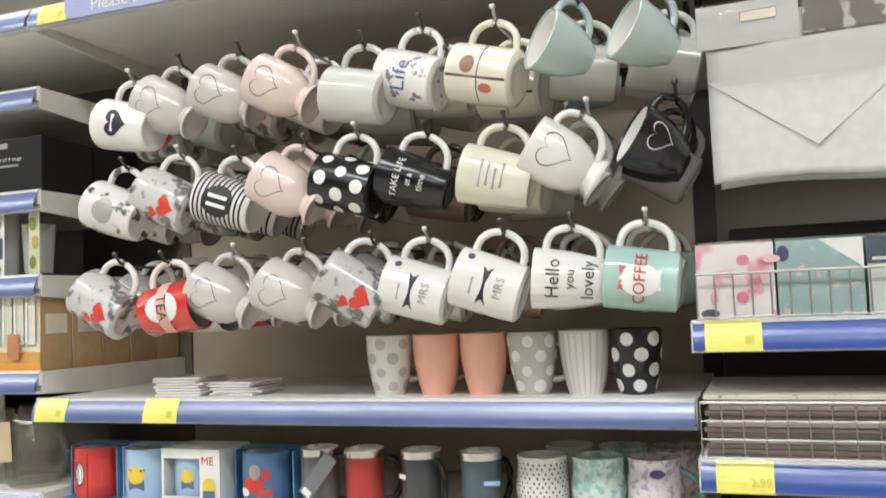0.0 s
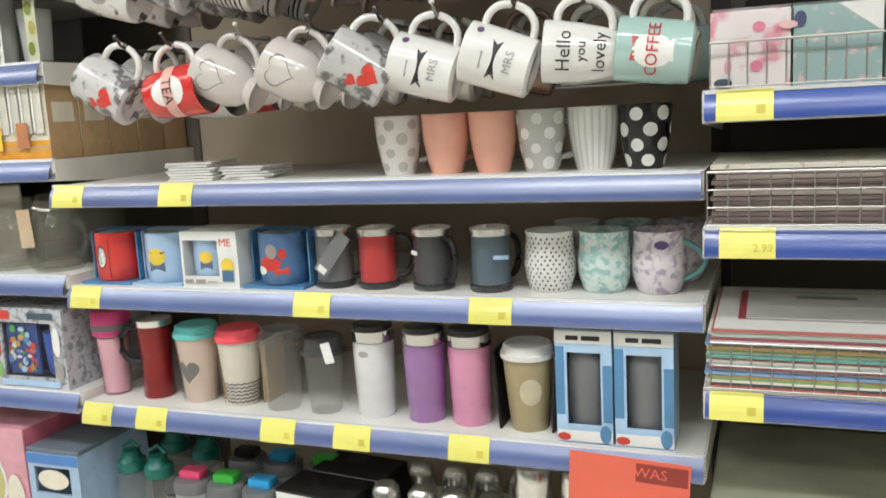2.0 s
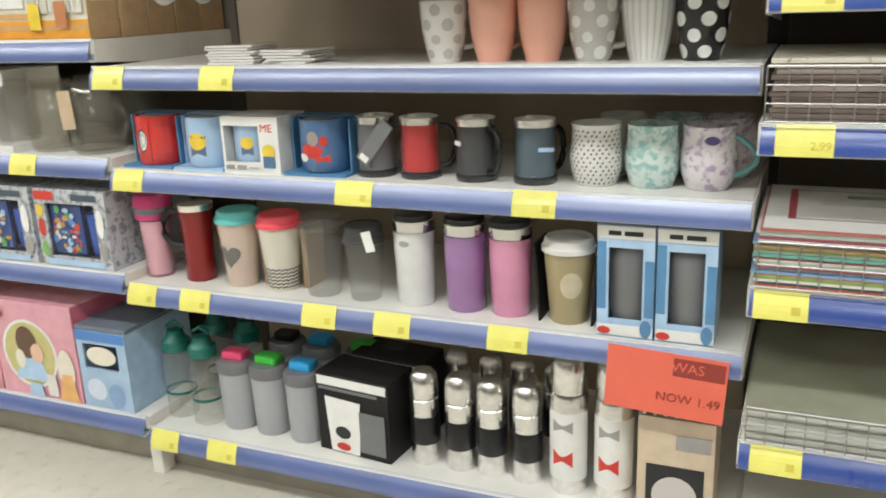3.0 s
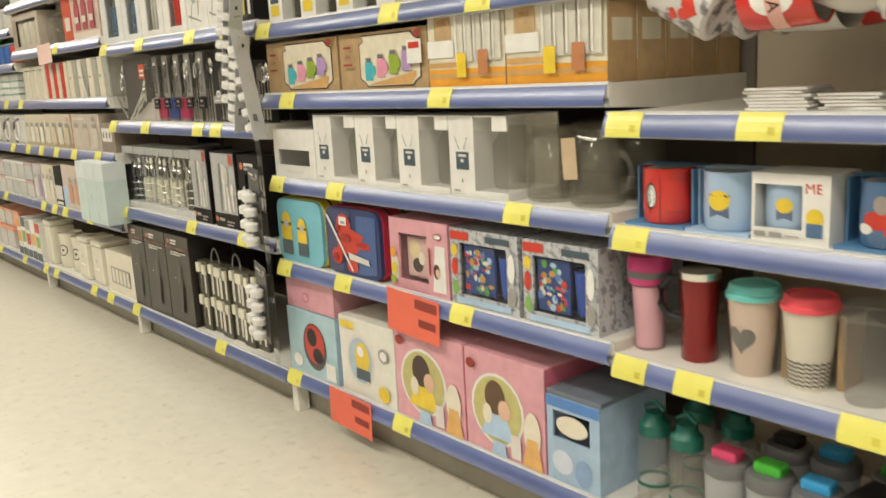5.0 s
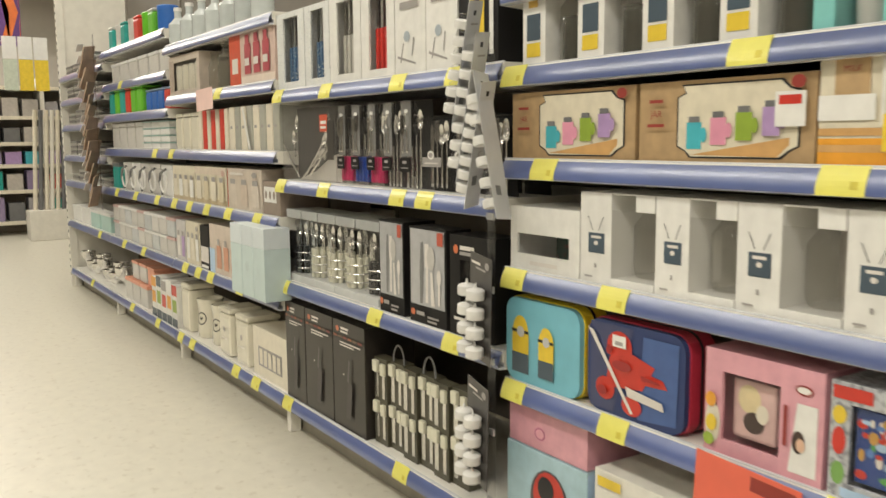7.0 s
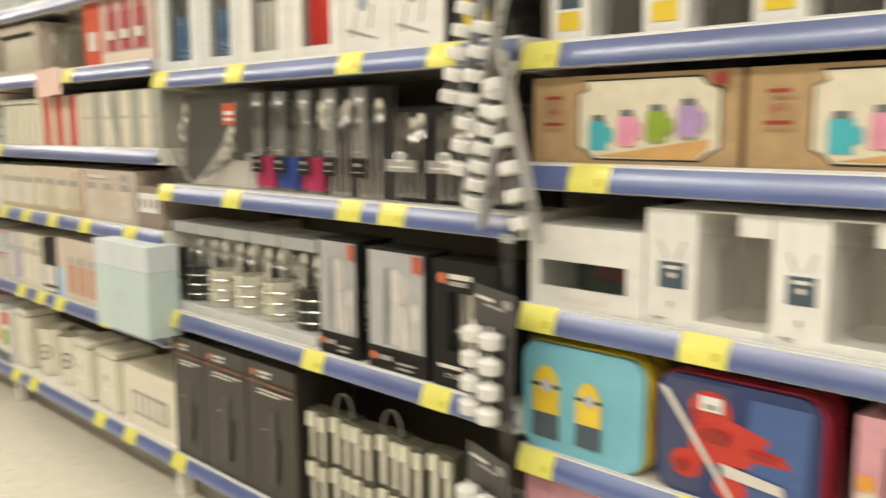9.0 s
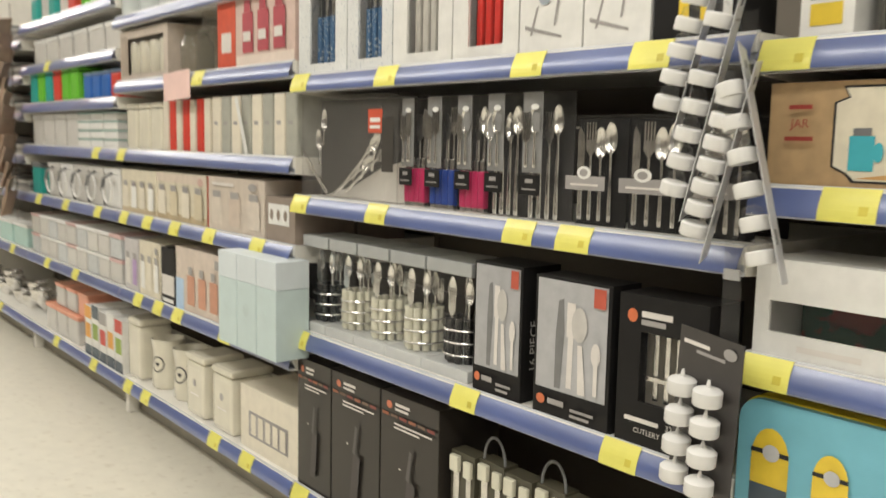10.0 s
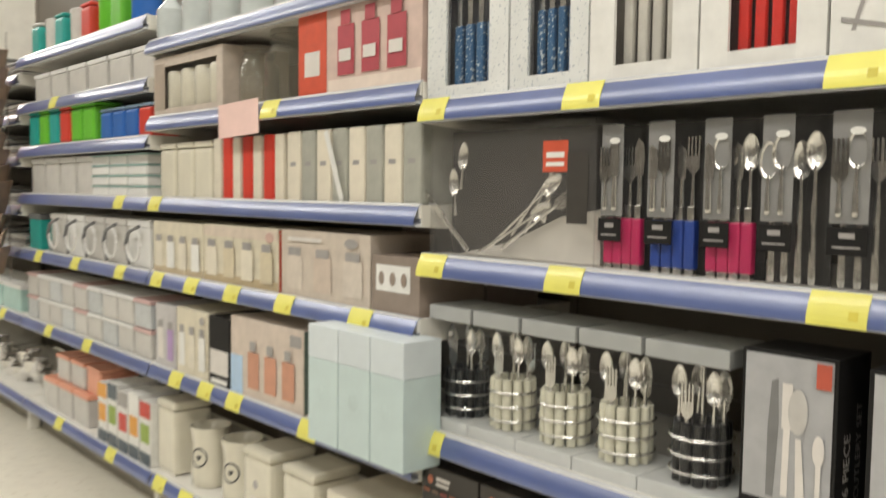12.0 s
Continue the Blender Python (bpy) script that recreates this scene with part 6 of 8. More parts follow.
for x0, x1, m, extra in ((1.262, 1.366, MAGNOLIA, [("e", 0.22 + 0.09 * i + 0.30 * (i % 2), 0.30 + 0.16 * ((i * 3) % 4), 0.05 + 0.03 * (i % 3), 0.09 - 0.02 * (i % 3), ink(*((0.74, 0.36, 0.42), (0.70, 0.22, 0.32), (0.80, 0.52, 0.52))[i % 3])) for i in range(7)] + [("e", 0.16, 0.10, 0.12, 0.06, SLATE)]),
                         (1.369, 1.478, TEALFLOWER, [("p", ((0.5, 1.0), (1.0, 1.0), (1.0, 0.62)), CARD_W), ("e", 0.08, 0.84, 0.07, 0.10, ink(0.05, 0.06, 0.15))]),
                         (1.482, 1.60, GREYGRID, [("r", 0, 1, 0.66, 1.0, SLATE), ("t", "4", 0.28, 0.84, 0.24, 0, PALE), ("r", 0.05, 0.8, 0.70, 0.74, PALE)]), (1.604, 1.74, TEALFLOWER, [])):
    for k in range(3):
        t = carton("coaster_pack", "clear-wrapped pack of printed coasters", "coasters", x0, x1, RY + 0.09 * k, 0.085, 1.033, 0.108, m, extra if k == 0 else (), "coaster packs")
        if k == 0:
            part("wrap_film", bx(-(x1 - x0) / 2 - 0.001, (x1 - x0) / 2 + 0.001, -0.005, -0.0045, 0, 0.110), PVC, t, "clear plastic wrap")
            part("wrap_film", bx(-(x1 - x0) / 2 - 0.001, (x1 - x0) / 2 + 0.001, -0.005, 0.24, 0.111, 0.1115), PVC, t, "clear plastic wrap")
wire_front(1.262, 2.49, 1.039, 1.099, -0.068, 50, 1, "low chrome wire guard on the coaster shelf")
wire_front(1.258, 2.49, 0.847, 0.922, -0.072, 44, 3, "chrome wire guard on the placemat shelf")
wire_front(1.262, 2.49, 0.608, 0.676, -0.072, 44, 2, "chrome wire guard on the placemat shelf")
wire_front(1.262, 2.49, 0.356, 0.415, -0.072, 44, 2, "chrome wire guard on the tray shelf")

rng = random.Random(21)
BOARD_TOP = speckle("cream_spotted_board", (0.66, 0.62, 0.53), (0.30, 0.25, 0.20), 70, 0.62, 0.70, 0.4)
BOARD_DARK = mat("brown_board_edge", (0.17, 0.13, 0.115), 0.55, var=0.15)
for col in (1.265, 1.70):
    for i in range(12):
        m = BOARD_TOP if i == 11 else (BOARD_DARK if i % 3 else mat("taupe_board_edge", (0.30, 0.25, 0.22), 0.5, var=0.15))
        t = thing("placemat", "stiff printed placemat in a stack", "placemat", "stacked placemats", at=(col + rng.uniform(-0.004, 0.004), RY + rng.uniform(-0.002, 0.004), 0.8415 + 0.0075 * i))
        part("board", bx(0, 0.42, 0, 0.29, 0, 0.0068, 0.0008), m, t)
cols = ((0.62, 0.60, 0.55), (0.42, 0.12, 0.10), (0.14, 0.40, 0.34), (0.74, 0.71, 0.64), (0.25, 0.38, 0.12), (0.52, 0.34, 0.14), (0.20, 0.34, 0.55), (0.70, 0.66, 0.60), (0.32, 0.09, 0.12), (0.45, 0.55, 0.46))
for col in (1.258, 1.70):
    for i in range(22):
        c = cols[i % 10]
        t = thing("placemat", "thin colourful placemat in a wrapped stack", "placemat", "stacked coloured placemats", at=(col + rng.uniform(-0.005, 0.005), RY - 0.01 + rng.uniform(-0.004, 0.004), 0.6015 + 0.0042 * i))
        part("board", bx(0, 0.40, 0, 0.30, 0, 0.0039), ink(*c), t)
        if i == 21:
            part("cover_card", bx(0.003, 0.397, 0.003, 0.297, 0.0041, 0.0046), CARD_W, t)
            part("border", bx(0.035, 0.33, 0.06, 0.26, 0.0048, 0.0052), ink(0.35, 0.30, 0.28), t)
            part("panel", bx(0.045, 0.32, 0.068, 0.252, 0.0054, 0.0058), CARD_W, t)
            part("stripe", bx(0.035, 0.046, 0.06, 0.26, 0.0060, 0.0064), ink(0.45, 0.08, 0.10), t)
            part("stripe", bx(0.315, 0.330, 0.06, 0.26, 0.0060, 0.0064), ink(0.45, 0.12, 0.10), t)
            part("lettering", bx(0.08, 0.27, 0.15, 0.16, 0.0060, 0.0064), PALE, t)
            part("lettering", bx(0.12, 0.21, 0.205, 0.225, 0.0060, 0.0064), ink(0.35, 0.42, 0.28), t)
            part("dark_print", bx(0.36, 0.39, 0.10, 0.24, 0.0060, 0.0064), ink(0.06, 0.05, 0.05), t)
TRAY = mat("glossy_sage_tray", (0.40, 0.40, 0.30), 0.18, var=0.15, scale=8, coat=0.5)
for i in range(9):
    t = thing("serving_board", "glossy sage green glass board wrapped in film", "tray", "stacked boards", at=(1.258 + rng.uniform(-0.004, 0.004), RY + rng.uniform(-0.004, 0.004), 0.3495 + 0.0066 * i))
    part("board", bx(0, 0.40, 0, 0.38, 0, 0.006, 0.001), TRAY if i == 8 else mat("pale_board_edge", (0.55, 0.55, 0.50), 0.3), t)

# hanging white table linen in a header-card bag
for k, (x0, y) in enumerate(((1.292, 0.02), (1.72, 0.02), (1.30, 0.09))):
    t = thing("table_runner_pack", "folded white fabric table runner in a clear hanging bag", "table linen", "hanging linen packs", at=(x0, y, 1.235), rz=-3)
    bm = bmesh.new()
    n = 18
    g = []
    for j in range(n + 1):
        row = []
        for i in range(n + 1):
            u, v = i / n, j / n
            row.append(bm.verts.new((0.0 + 0.38 * u, -0.006 * math.sin(math.pi * u) + 0.003 * noise.noise((u * 5, v * 5, k)), 0.20 * v + 0.004 * math.sin(u * 7) * (1 - v))))
        g.append(row)
    for j in range(n):
        for i in range(n):
            bm.faces.new((g[j][i], g[j][i + 1], g[j + 1][i + 1], g[j + 1][i]))
    ob = smooth(part("fabric", bm, mat("white_damask", (0.60, 0.59, 0.57), 0.75, var=0.05, scale=60, bump=0.3, bscale=220), t, "white woven fabric"), 60)
    sol = ob.modifiers.new("thickness", "SOLIDIFY")
    sol.thickness, sol.offset = 0.014, 1.0
    bm = bmesh.new()
    for q in (((0.0, -0.016, 0.150), (0.29, -0.016, 0.165), (0.145, -0.026, 0.042)),):
        a = [bm.verts.new(p) for p in q]
        b = [bm.verts.new((p[0], p[1] + 0.012, p[2])) for p in q]
        bm.faces.new(a)
        bm.faces.new(b[::-1])
        for i in range(3):
            bm.faces.new((a[i], b[i], b[(i + 1) % 3], a[(i + 1) % 3]))
    bmesh.ops.recalc_face_normals(bm, faces=bm.faces)
    part("flap", bm, mat("white_damask", (0.60, 0.59, 0.57), 0.75), t, "pointed fabric flap")
    part("bag_film", bx(-0.012, 0.39, -0.030, -0.0296, 0.14, 0.265), PVC_DUSTY, t, "clear plastic bag")
    part("header_card", bx(-0.012, 0.13, -0.0195, -0.018, 0.20, 0.265), ink(0.55, 0.54, 0.53), t)
    part("header_photo", bx(0.135, 0.39, -0.0195, -0.018, 0.205, 0.265), speckle("dark_photo_print", (0.16, 0.13, 0.11), (0.5, 0.47, 0.44), 30, 0.52, 0.58, 0.35), t)
    part("peg_hole", bx(0.05, 0.10, -0.0205, -0.020, 0.235, 0.250, 0.002), CARD_CREAM, t)
    hook(x0 + 0.19, 1.50, y + 0.03)
DKFAB = mat("dark_folded_fabric", (0.05, 0.042, 0.04), 0.85, var=0.15, bump=0.3, bscale=300)
for k in range(2):
    t = thing("table_linen_stack", "dark folded table linen lying behind the coasters", "table linen", at=(1.30 + 0.44 * k, 0.20, 1.033))
    for j in range(5):
        part("fold", bx(0, 0.40, 0.0, 0.22, 0.030 * j, 0.030 * j + 0.028, 0.008), DKFAB, t)

# ---- cutlery bay ----
K2Z, K3Z, K4Z, K5Z = 1.177, 0.883, 0.543, 0.135
NAVY_DOT = speckle("blue_dotted_handle", (0.05, 0.13, 0.26), (0.6, 0.66, 0.7), 160, 0.58, 0.62, 0.35)
WHITE_DOT = speckle("white_card_fine_dots", (0.74, 0.75, 0.74), (0.45, 0.48, 0.52), 170, 0.60, 0.64, 0.4)


def bar(x, y, z0, z1, rx, ry, bm, waist=1.0):
    """A slim handle of oval section, narrower at the middle."""
    n = 8
    rows = []
    for z, k in ((z0, 0.8), (z0 + (z1 - z0) * 0.08, 1.0), (z0 + (z1 - z0) * 0.6, waist), (z1, waist * 0.9)):
        rows.append([bm.verts.new((x + rx * k * math.cos(2 * math.pi * i / n), y + ry * k * math.sin(2 * math.pi * i / n), z)) for i in range(n)])
    for p, q in zip(rows, rows[1:]):
        for i in range(n):
            bm.faces.new((p[i], p[(i + 1) % n], q[(i + 1) % n], q[i])).smooth = True
    bm.faces.new(rows[0][::-1])
    bm.faces.new(rows[-1])
    return bm


def slab(outline, y0, y1, bm):
    a = [bm.verts.new((p, y0, q)) for p, q in outline]
    b = [bm.verts.new((p, y1, q)) for p, q in outline]
    bm.faces.new(a)
    bm.faces.new(b[::-1])
    for i in range(len(a)):
        j = (i + 1) % len(a)
        bm.faces.new((a[j], a[i], b[i], b[j]))
    return bm


def spoon_bm(x, y, z, length, bowl=0.019, bm=None):
    """A spoon that stands upright, bowl up."""
    bm = bm or bmesh.new()
    bar(x, y, z, z + length - bowl * 2.4, 0.0042, 0.0026, bm, 0.6)
    n = 14
    zc = z + length - bowl * 1.4
    rings = []
    for k, dy in ((1.0, -0.0012), (0.92, 0.0015), (0.6, 0.0055), (0.25, 0.0072)):
        rings.append([bm.verts.new((x + bowl * 0.74 * k * math.cos(2 * math.pi * i / n) * (1 - 0.12 * math.sin(2 * math.pi * i / n)), y + dy, zc + bowl * 1.4 * k * math.sin(2 * math.pi * i / n))) for i in range(n)])
    for p, q in zip(rings, rings[1:]):
        for i in range(n):
            bm.faces.new((p[i], p[(i + 1) % n], q[(i + 1) % n], q[i]))
    bm.faces.new(rings[-1])
    return bm


def fork_bm(x, y, z, length, bm=None):
    bm = bm or bmesh.new()
    bar(x, y, z, z + length - 0.050, 0.0042, 0.0026, bm, 0.6)
    top = z + length
    out = [(x - 0.003, top - 0.056), (x + 0.003, top - 0.056), (x + 0.011, top - 0.046)]
    for k in range(4):
        u = x + 0.011 - k * 0.006
        out += [(u, top - 0.002), (u - 0.003, top), (u - 0.0035, top - 0.030)]
        if k < 3:
            out.append((u - 0.0055, top - 0.030))
    out.append((x - 0.011, top - 0.046))
    return slab(out, y - 0.001, y + 0.001, bm)


def knife_bm(x, y, z, length, bm=None):
    bm = bm or bmesh.new()
    bar(x, y, z, z + length * 0.48, 0.0055, 0.0034, bm, 0.85)
    out = [(x - 0.007, z + length * 0.48), (x + 0.007, z + length * 0.48), (x + 0.009, z + length * 0.72), (x + 0.007, z + length * 0.92), (x - 0.003, z + length), (x - 0.007, z + length * 0.93)]
    return slab(out, y - 0.0008, y + 0.0008, bm)


# upper shelf: windowed handle sets
def handle_set(x0, x1, card, inside, hand, n, shapes=()):
    def fill(t, a, b, c, d, depth):
        for i in range(n):
            u = a + (b - a) * (i + 0.5) / n
            part("knife_handle", bx(u - (b - a) / n * 0.33, u + (b - a) / n * 0.33, 0.018, 0.030, c - 0.01, c + (d - c) * 0.55, 0.004), hand, t)
            part("blade", bx(u - 0.006, u + 0.006, 0.022, 0.024, c + (d - c) * 0.55, d + 0.01), STEEL, t)
    return window_box("cutlery_box", "pale windowed box of handled cutlery", "cutlery box", x0, x1, 0.02, 0.07, K2Z, 0.245, card, (0.24, 0.78, 0.10, 0.93), "windowed cutlery boxes", shapes, inside=inside, content=fill)


handle_set(-2.497, -2.285, WHITE_DOT, ink(0.10, 0.10, 0.11), NAVY_DOT, 4)
handle_set(-2.280, -2.110, WHITE_DOT, ink(0.10, 0.10, 0.11), NAVY_DOT, 4)
handle_set(-2.106, -1.914, CARD_W, ink(0.25, 0.23, 0.20), ink(0.55, 0.53, 0.48), 4)
handle_set(-1.910, -1.730, CARD_W, ink(0.10, 0.04, 0.04), ink(0.66, 0.03, 0.02), 4)
for x0, x1 in ((-1.726, -1.580), (-1.576, -1.442)):
    carton("steak_knife_box", "white carton with a line drawing of cutlery", "cutlery box", x0, x1, 0.02, 0.09, K2Z, 0.225, CARD_W, [("p", ((0.28, 0.35), (0.32, 0.36), (0.22, 0.14), (0.18, 0.14)), FOG), ("p", ((0.1, 0.22), (0.7, 0.12), (0.7, 0.10), (0.1, 0.19)), FOG), ("p", ((0.62, 0.40), (0.66, 0.40), (0.60, 0.2), (0.57, 0.2)), FOG), ("e", 0.42, 0.42, 0.10, 0.06, ink(0.4, 0.45, 0.5)), ("r", 0.2, 0.8, 0.72, 0.80, FOG)], "white cutlery cartons")
carton("knife_set_box", "dark boxed knives with yellow print", "cutlery box", -1.436, -1.285, 0.02, 0.09, K2Z, 0.215, CARD_K, [("r", 0.30, 0.42, 0.1, 0.8, PAINT_Y), ("r", 0.55, 0.67, 0.1, 0.8, PAINT_Y), ("r", 0.8, 0.9, 0.1, 0.7, CARD_W)])

# second shelf: clear packs
t = thing("cutlery_pack", "large clear plastic pack of loose steel cutlery on black card", "cutlery pack", at=(-2.292, 0.03, K3Z))
part("backing_card", bx(-0.195, 0.195, 0.05, 0.052, 0.0, 0.236), mat("dark_taupe_card", (0.035, 0.03, 0.027), 0.5, var=0.2), t, "dark backing card")
part("tray", slab([(-0.15, 0.002), (0.185, 0.002), (0.185, 0.095), (0.10, 0.080), (-0.02, 0.030)], 0.030, 0.05, bmesh.new()), ink(0.66, 0.63, 0.58), t)
part("film", poly(rect(-0.198, 0.198, 0.0, 0.242), -0.0018), film("crinkled_clear_film", (0.75, 0.73, 0.70), 0.80, 0.14, 0.42), t, "crinkled clear film")
for fx in (-0.1995, 0.1965):
    part("film_edge", bx(fx, fx + 0.003, -0.004, -0.0018, 0.0, 0.242), PVC_DUSTY, t, "folded film edge")
part("side_film", bx(0.198, 0.1984, -0.002, 0.055, 0.0, 0.242), PVC_DUSTY, t)
for x, z, ang, fn, ln in ((-0.12, 0.125, 6, spoon_bm, 0.09), (-0.135, 0.075, -4, spoon_bm, 0.09), (-0.09, 0.012, -50, knife_bm, 0.19), (-0.06, 0.008, 62, spoon_bm, 0.20), (-0.03, 0.022, 52, spoon_bm, 0.21), (0.0, 0.020, 58, fork_bm, 0.20), (0.02, 0.045, 40, spoon_bm, 0.19), (0.05, 0.05, 30, fork_bm, 0.17), (0.09, 0.07, 14, knife_bm, 0.15)):
    q = part("cutlery_piece", fn(0, 0, 0, ln), STEEL, t, "polished steel cutlery")
    q.matrix_basis = pose(x - 0.02, 0.022 - 0.002 * abs(ang) / 10, z, 0, ang, 0)
art(t, -0.195, 0.195, 0, 0.236, -0.0022, [("r", 0.72, 0.86, 0.66, 0.88, ink(0.62, 0.10, 0.05)), ("r", 0.74, 0.84, 0.76, 0.80, CARD_W), ("r", 0.74, 0.84, 0.70, 0.73, CARD_W), ("r", 0.86, 0.97, 0.30, 0.8, ink(0.05, 0.045, 0.04))])


def sleeve(label, x0, x1, col, heads):
    w = x1 - x0
    t = thing("cutlery_sleeve", label, "cutlery pack", "clear cutlery sleeves", at=((x0 + x1) / 2, 0.028, K3Z))
    part("film", poly(rect(-w / 2, w / 2, 0, 0.232), 0.0), PVC, t, "clear plastic sleeve")
    part("backing_card", bx(-w / 2 + 0.002, w / 2 - 0.002, 0.046, 0.048, 0, 0.230), ink(0.045, 0.043, 0.042), t)
    part("front_card", bx(-w / 2 + 0.004, w * 0.06, 0.004, 0.0048, 0.086, 0.229), ink(0.27, 0.265, 0.26), t, "grey card insert")
    for i in range(4):
        u = -w / 2 + w * (0.17 + 0.22 * i)
        if col:
            part("handle", bx(u - 0.0088, u + 0.0088, 0.010, 0.026, 0.010, 0.083, 0.004), col, t)
            part("end_cap", bx(u - 0.0072, u + 0.0072, 0.0115, 0.0245, 0.0, 0.012, 0.002), STEEL, t)
            part("ferrule", bx(u - 0.006, u + 0.006, 0.013, 0.023, 0.080, 0.104, 0.002), STEEL, t)
        else:
            part("handle", bar(u, 0.017, 0.004, 0.112, 0.0055, 0.0035, bmesh.new(), 0.8), STEEL, t)
        fn = heads[i % len(heads)]
        q = part("cutlery_piece", fn(u, 0.018 if i > 1 else 0.001, 0.095, 0.100 + 0.012 * (i % 2)), STEEL, t)
    s = w * 0.36
    part("label", bx(-w / 2 + 0.004, -w / 2 + 0.004 + s * 1.5, -0.0022, -0.001, 0.046, 0.082), CARD_K, t, "black paper label")
    art(t, -w / 2 + 0.004, -w / 2 + 0.004 + s * 1.5, 0.046, 0.082, -0.0024, [("r", 0.3, 0.7, 0.6, 0.8, FOG), ("r", 0.15, 0.85, 0.25, 0.32, FOG)])
    part("sticker", poly(ellipse(-w * 0.1, 0.203, 0.010, 0.005), -0.0012), CARD_W, t)


MAGENTA = mat("magenta_handle_plastic", (0.50, 0.025, 0.11), 0.3, coat=0.3)
COBALT = mat("cobalt_handle_plastic", (0.02, 0.06, 0.30), 0.3, coat=0.3)
sleeve("clear sleeve of magenta-handled cutlery", -2.090, -2.010, MAGENTA, (fork_bm, knife_bm))
sleeve("clear sleeve of cobalt blue-handled cutlery", -2.003, -1.915, COBALT, (knife_bm, fork_bm))
sleeve("clear sleeve of magenta-handled cutlery", -1.908, -1.826, MAGENTA, (knife_bm, spoon_bm))
sleeve("clear sleeve of plain steel spoons", -1.820, -1.734, None, (spoon_bm, spoon_bm))
sleeve("clear sleeve of plain steel cutlery", -1.726, -1.632, None, (fork_bm, spoon_bm))
for k, (x0, x1) in enumerate(((-1.616, -1.508), (-1.502, -1.378), (-1.366, -1.272))):
    w = x1 - x0
    t = thing("cutlery_pack", "clear pack of steel cutlery on black card with grey label", "cutlery pack", "black-backed cutlery packs", at=((x0 + x1) / 2, 0.025, K3Z))
    part("backing_card", bx(-w / 2, w / 2, 0.04, 0.042, 0, 0.182), CARD_K, t)
    part("film", poly(rect(-w / 2, w / 2, 0, 0.186), 0.0), PVC, t, "clear plastic front")
    part("top_film", bx(-w / 2, w / 2, 0, 0.04, 0.186, 0.1864), PVC_DUSTY, t)
    for i, fn in enumerate((knife_bm, fork_bm, spoon_bm, spoon_bm)):
        part("cutlery_piece", fn(-w / 2 + w * (0.2 + 0.2 * i), 0.022, 0.010, 0.158 + 0.008 * (i % 2)), STEEL, t)
    art(t, -w / 2, w / 2, 0, 0.182, -0.0006, [("r", 0.08, 0.88, 0.34, 0.47, FOG), ("e", 0.46, 0.50, 0.14, 0.06, CARD_W), ("e", 0.46, 0.50, 0.08, 0.035, FOG), ("r", 0.2, 0.76, 0.38, 0.40, PALE)])
    c = thing("cutlery_pack", "clear pack of steel cutlery in the second row", "cutlery pack", "black-backed cutlery packs", at=((x0 + x1) / 2, 0.12, K3Z))
    part("backing_card", bx(-w / 2, w / 2, 0.04, 0.042, 0, 0.185), CARD_K, c)
    part("film", bx(-w / 2, w / 2, 0, 0.0004, 0, 0.19), PVC_DUSTY, c)

# third shelf: caddies of cutlery on grey stands, and black cutlery boxes
CADDY = mat("matt_grey_card_stand", (0.40, 0.41, 0.40), 0.6, var=0.06)
CADDY_B = mat("pale_grey_card_base", (0.60, 0.61, 0.60), 0.6, var=0.06)
IVORYH = mat("ivory_handle_plastic", (0.70, 0.68, 0.55), 0.3, coat=0.3)


def caddy(x0, x1, z, hand):
    w = x1 - x0
    t = thing("cutlery_caddy", "boxed round cutlery stand under a grey lid", "cutlery set", "cutlery stands", at=((x0 + x1) / 2, 0.028, z))
    d = 0.13
    part("base", bx(-w / 2, w / 2, 0, d, 0, 0.024, 0.002), CADDY_B, t)
    part("lid", bx(-w / 2 + 0.003, w / 2 - 0.003, 0.008, d, 0.212, 0.240, 0.002), CADDY, t)
    part("film", poly(rect(-w / 2 + 0.006, w / 2 - 0.006, 0.024, 0.212), 0.0102), PVC, t, "clear plastic wall")
    cy, r = 0.060, min(w * 0.29, 0.036)
    for i in range(11):
        a = 2 * math.pi * i / 11
        u, v = r * math.cos(a), cy + r * math.sin(a)
        smooth(part("handle", lathe([(0, 0.026), (0.0085, 0.026), (0.0092, 0.06), (0.0085, 0.118), (0, 0.12)], 10, at=(u, v, 0)), hand, t), 40)
        if i % 2 == 0:
            fn = (spoon_bm, fork_bm, spoon_bm)[i // 2 % 3]
            part("cutlery_piece", fn(u, v, 0.112, 0.088 if fn is spoon_bm else 0.068), STEEL, t)
    for zz in (0.044, 0.070, 0.096):
        pts = [((r + 0.012) * math.cos(2 * math.pi * i / 20), cy + (r + 0.012) * math.sin(2 * math.pi * i / 20), zz) for i in range(20)]
        part("wire_ring", tube(pts, 0.0022, 6, closed=True), STEEL, t)
    part("post", lathe([(0, 0.024), (0.003, 0.024), (0.003, 0.20), (0, 0.2)], 8, at=(0, cy, 0)), STEEL, t)


caddy(-2.505, -2.384, K4Z, BLACKPL)
caddy(-2.382, -2.261, K4Z, IVORYH)
caddy(-2.259, -2.133, K4Z, IVORYH)
caddy(-2.131, -2.003, K4Z, IVORYH)
caddy(-2.001, -1.853, K4Z, BLACKPL)
SILVER_P = ink(0.42, 0.42, 0.43)


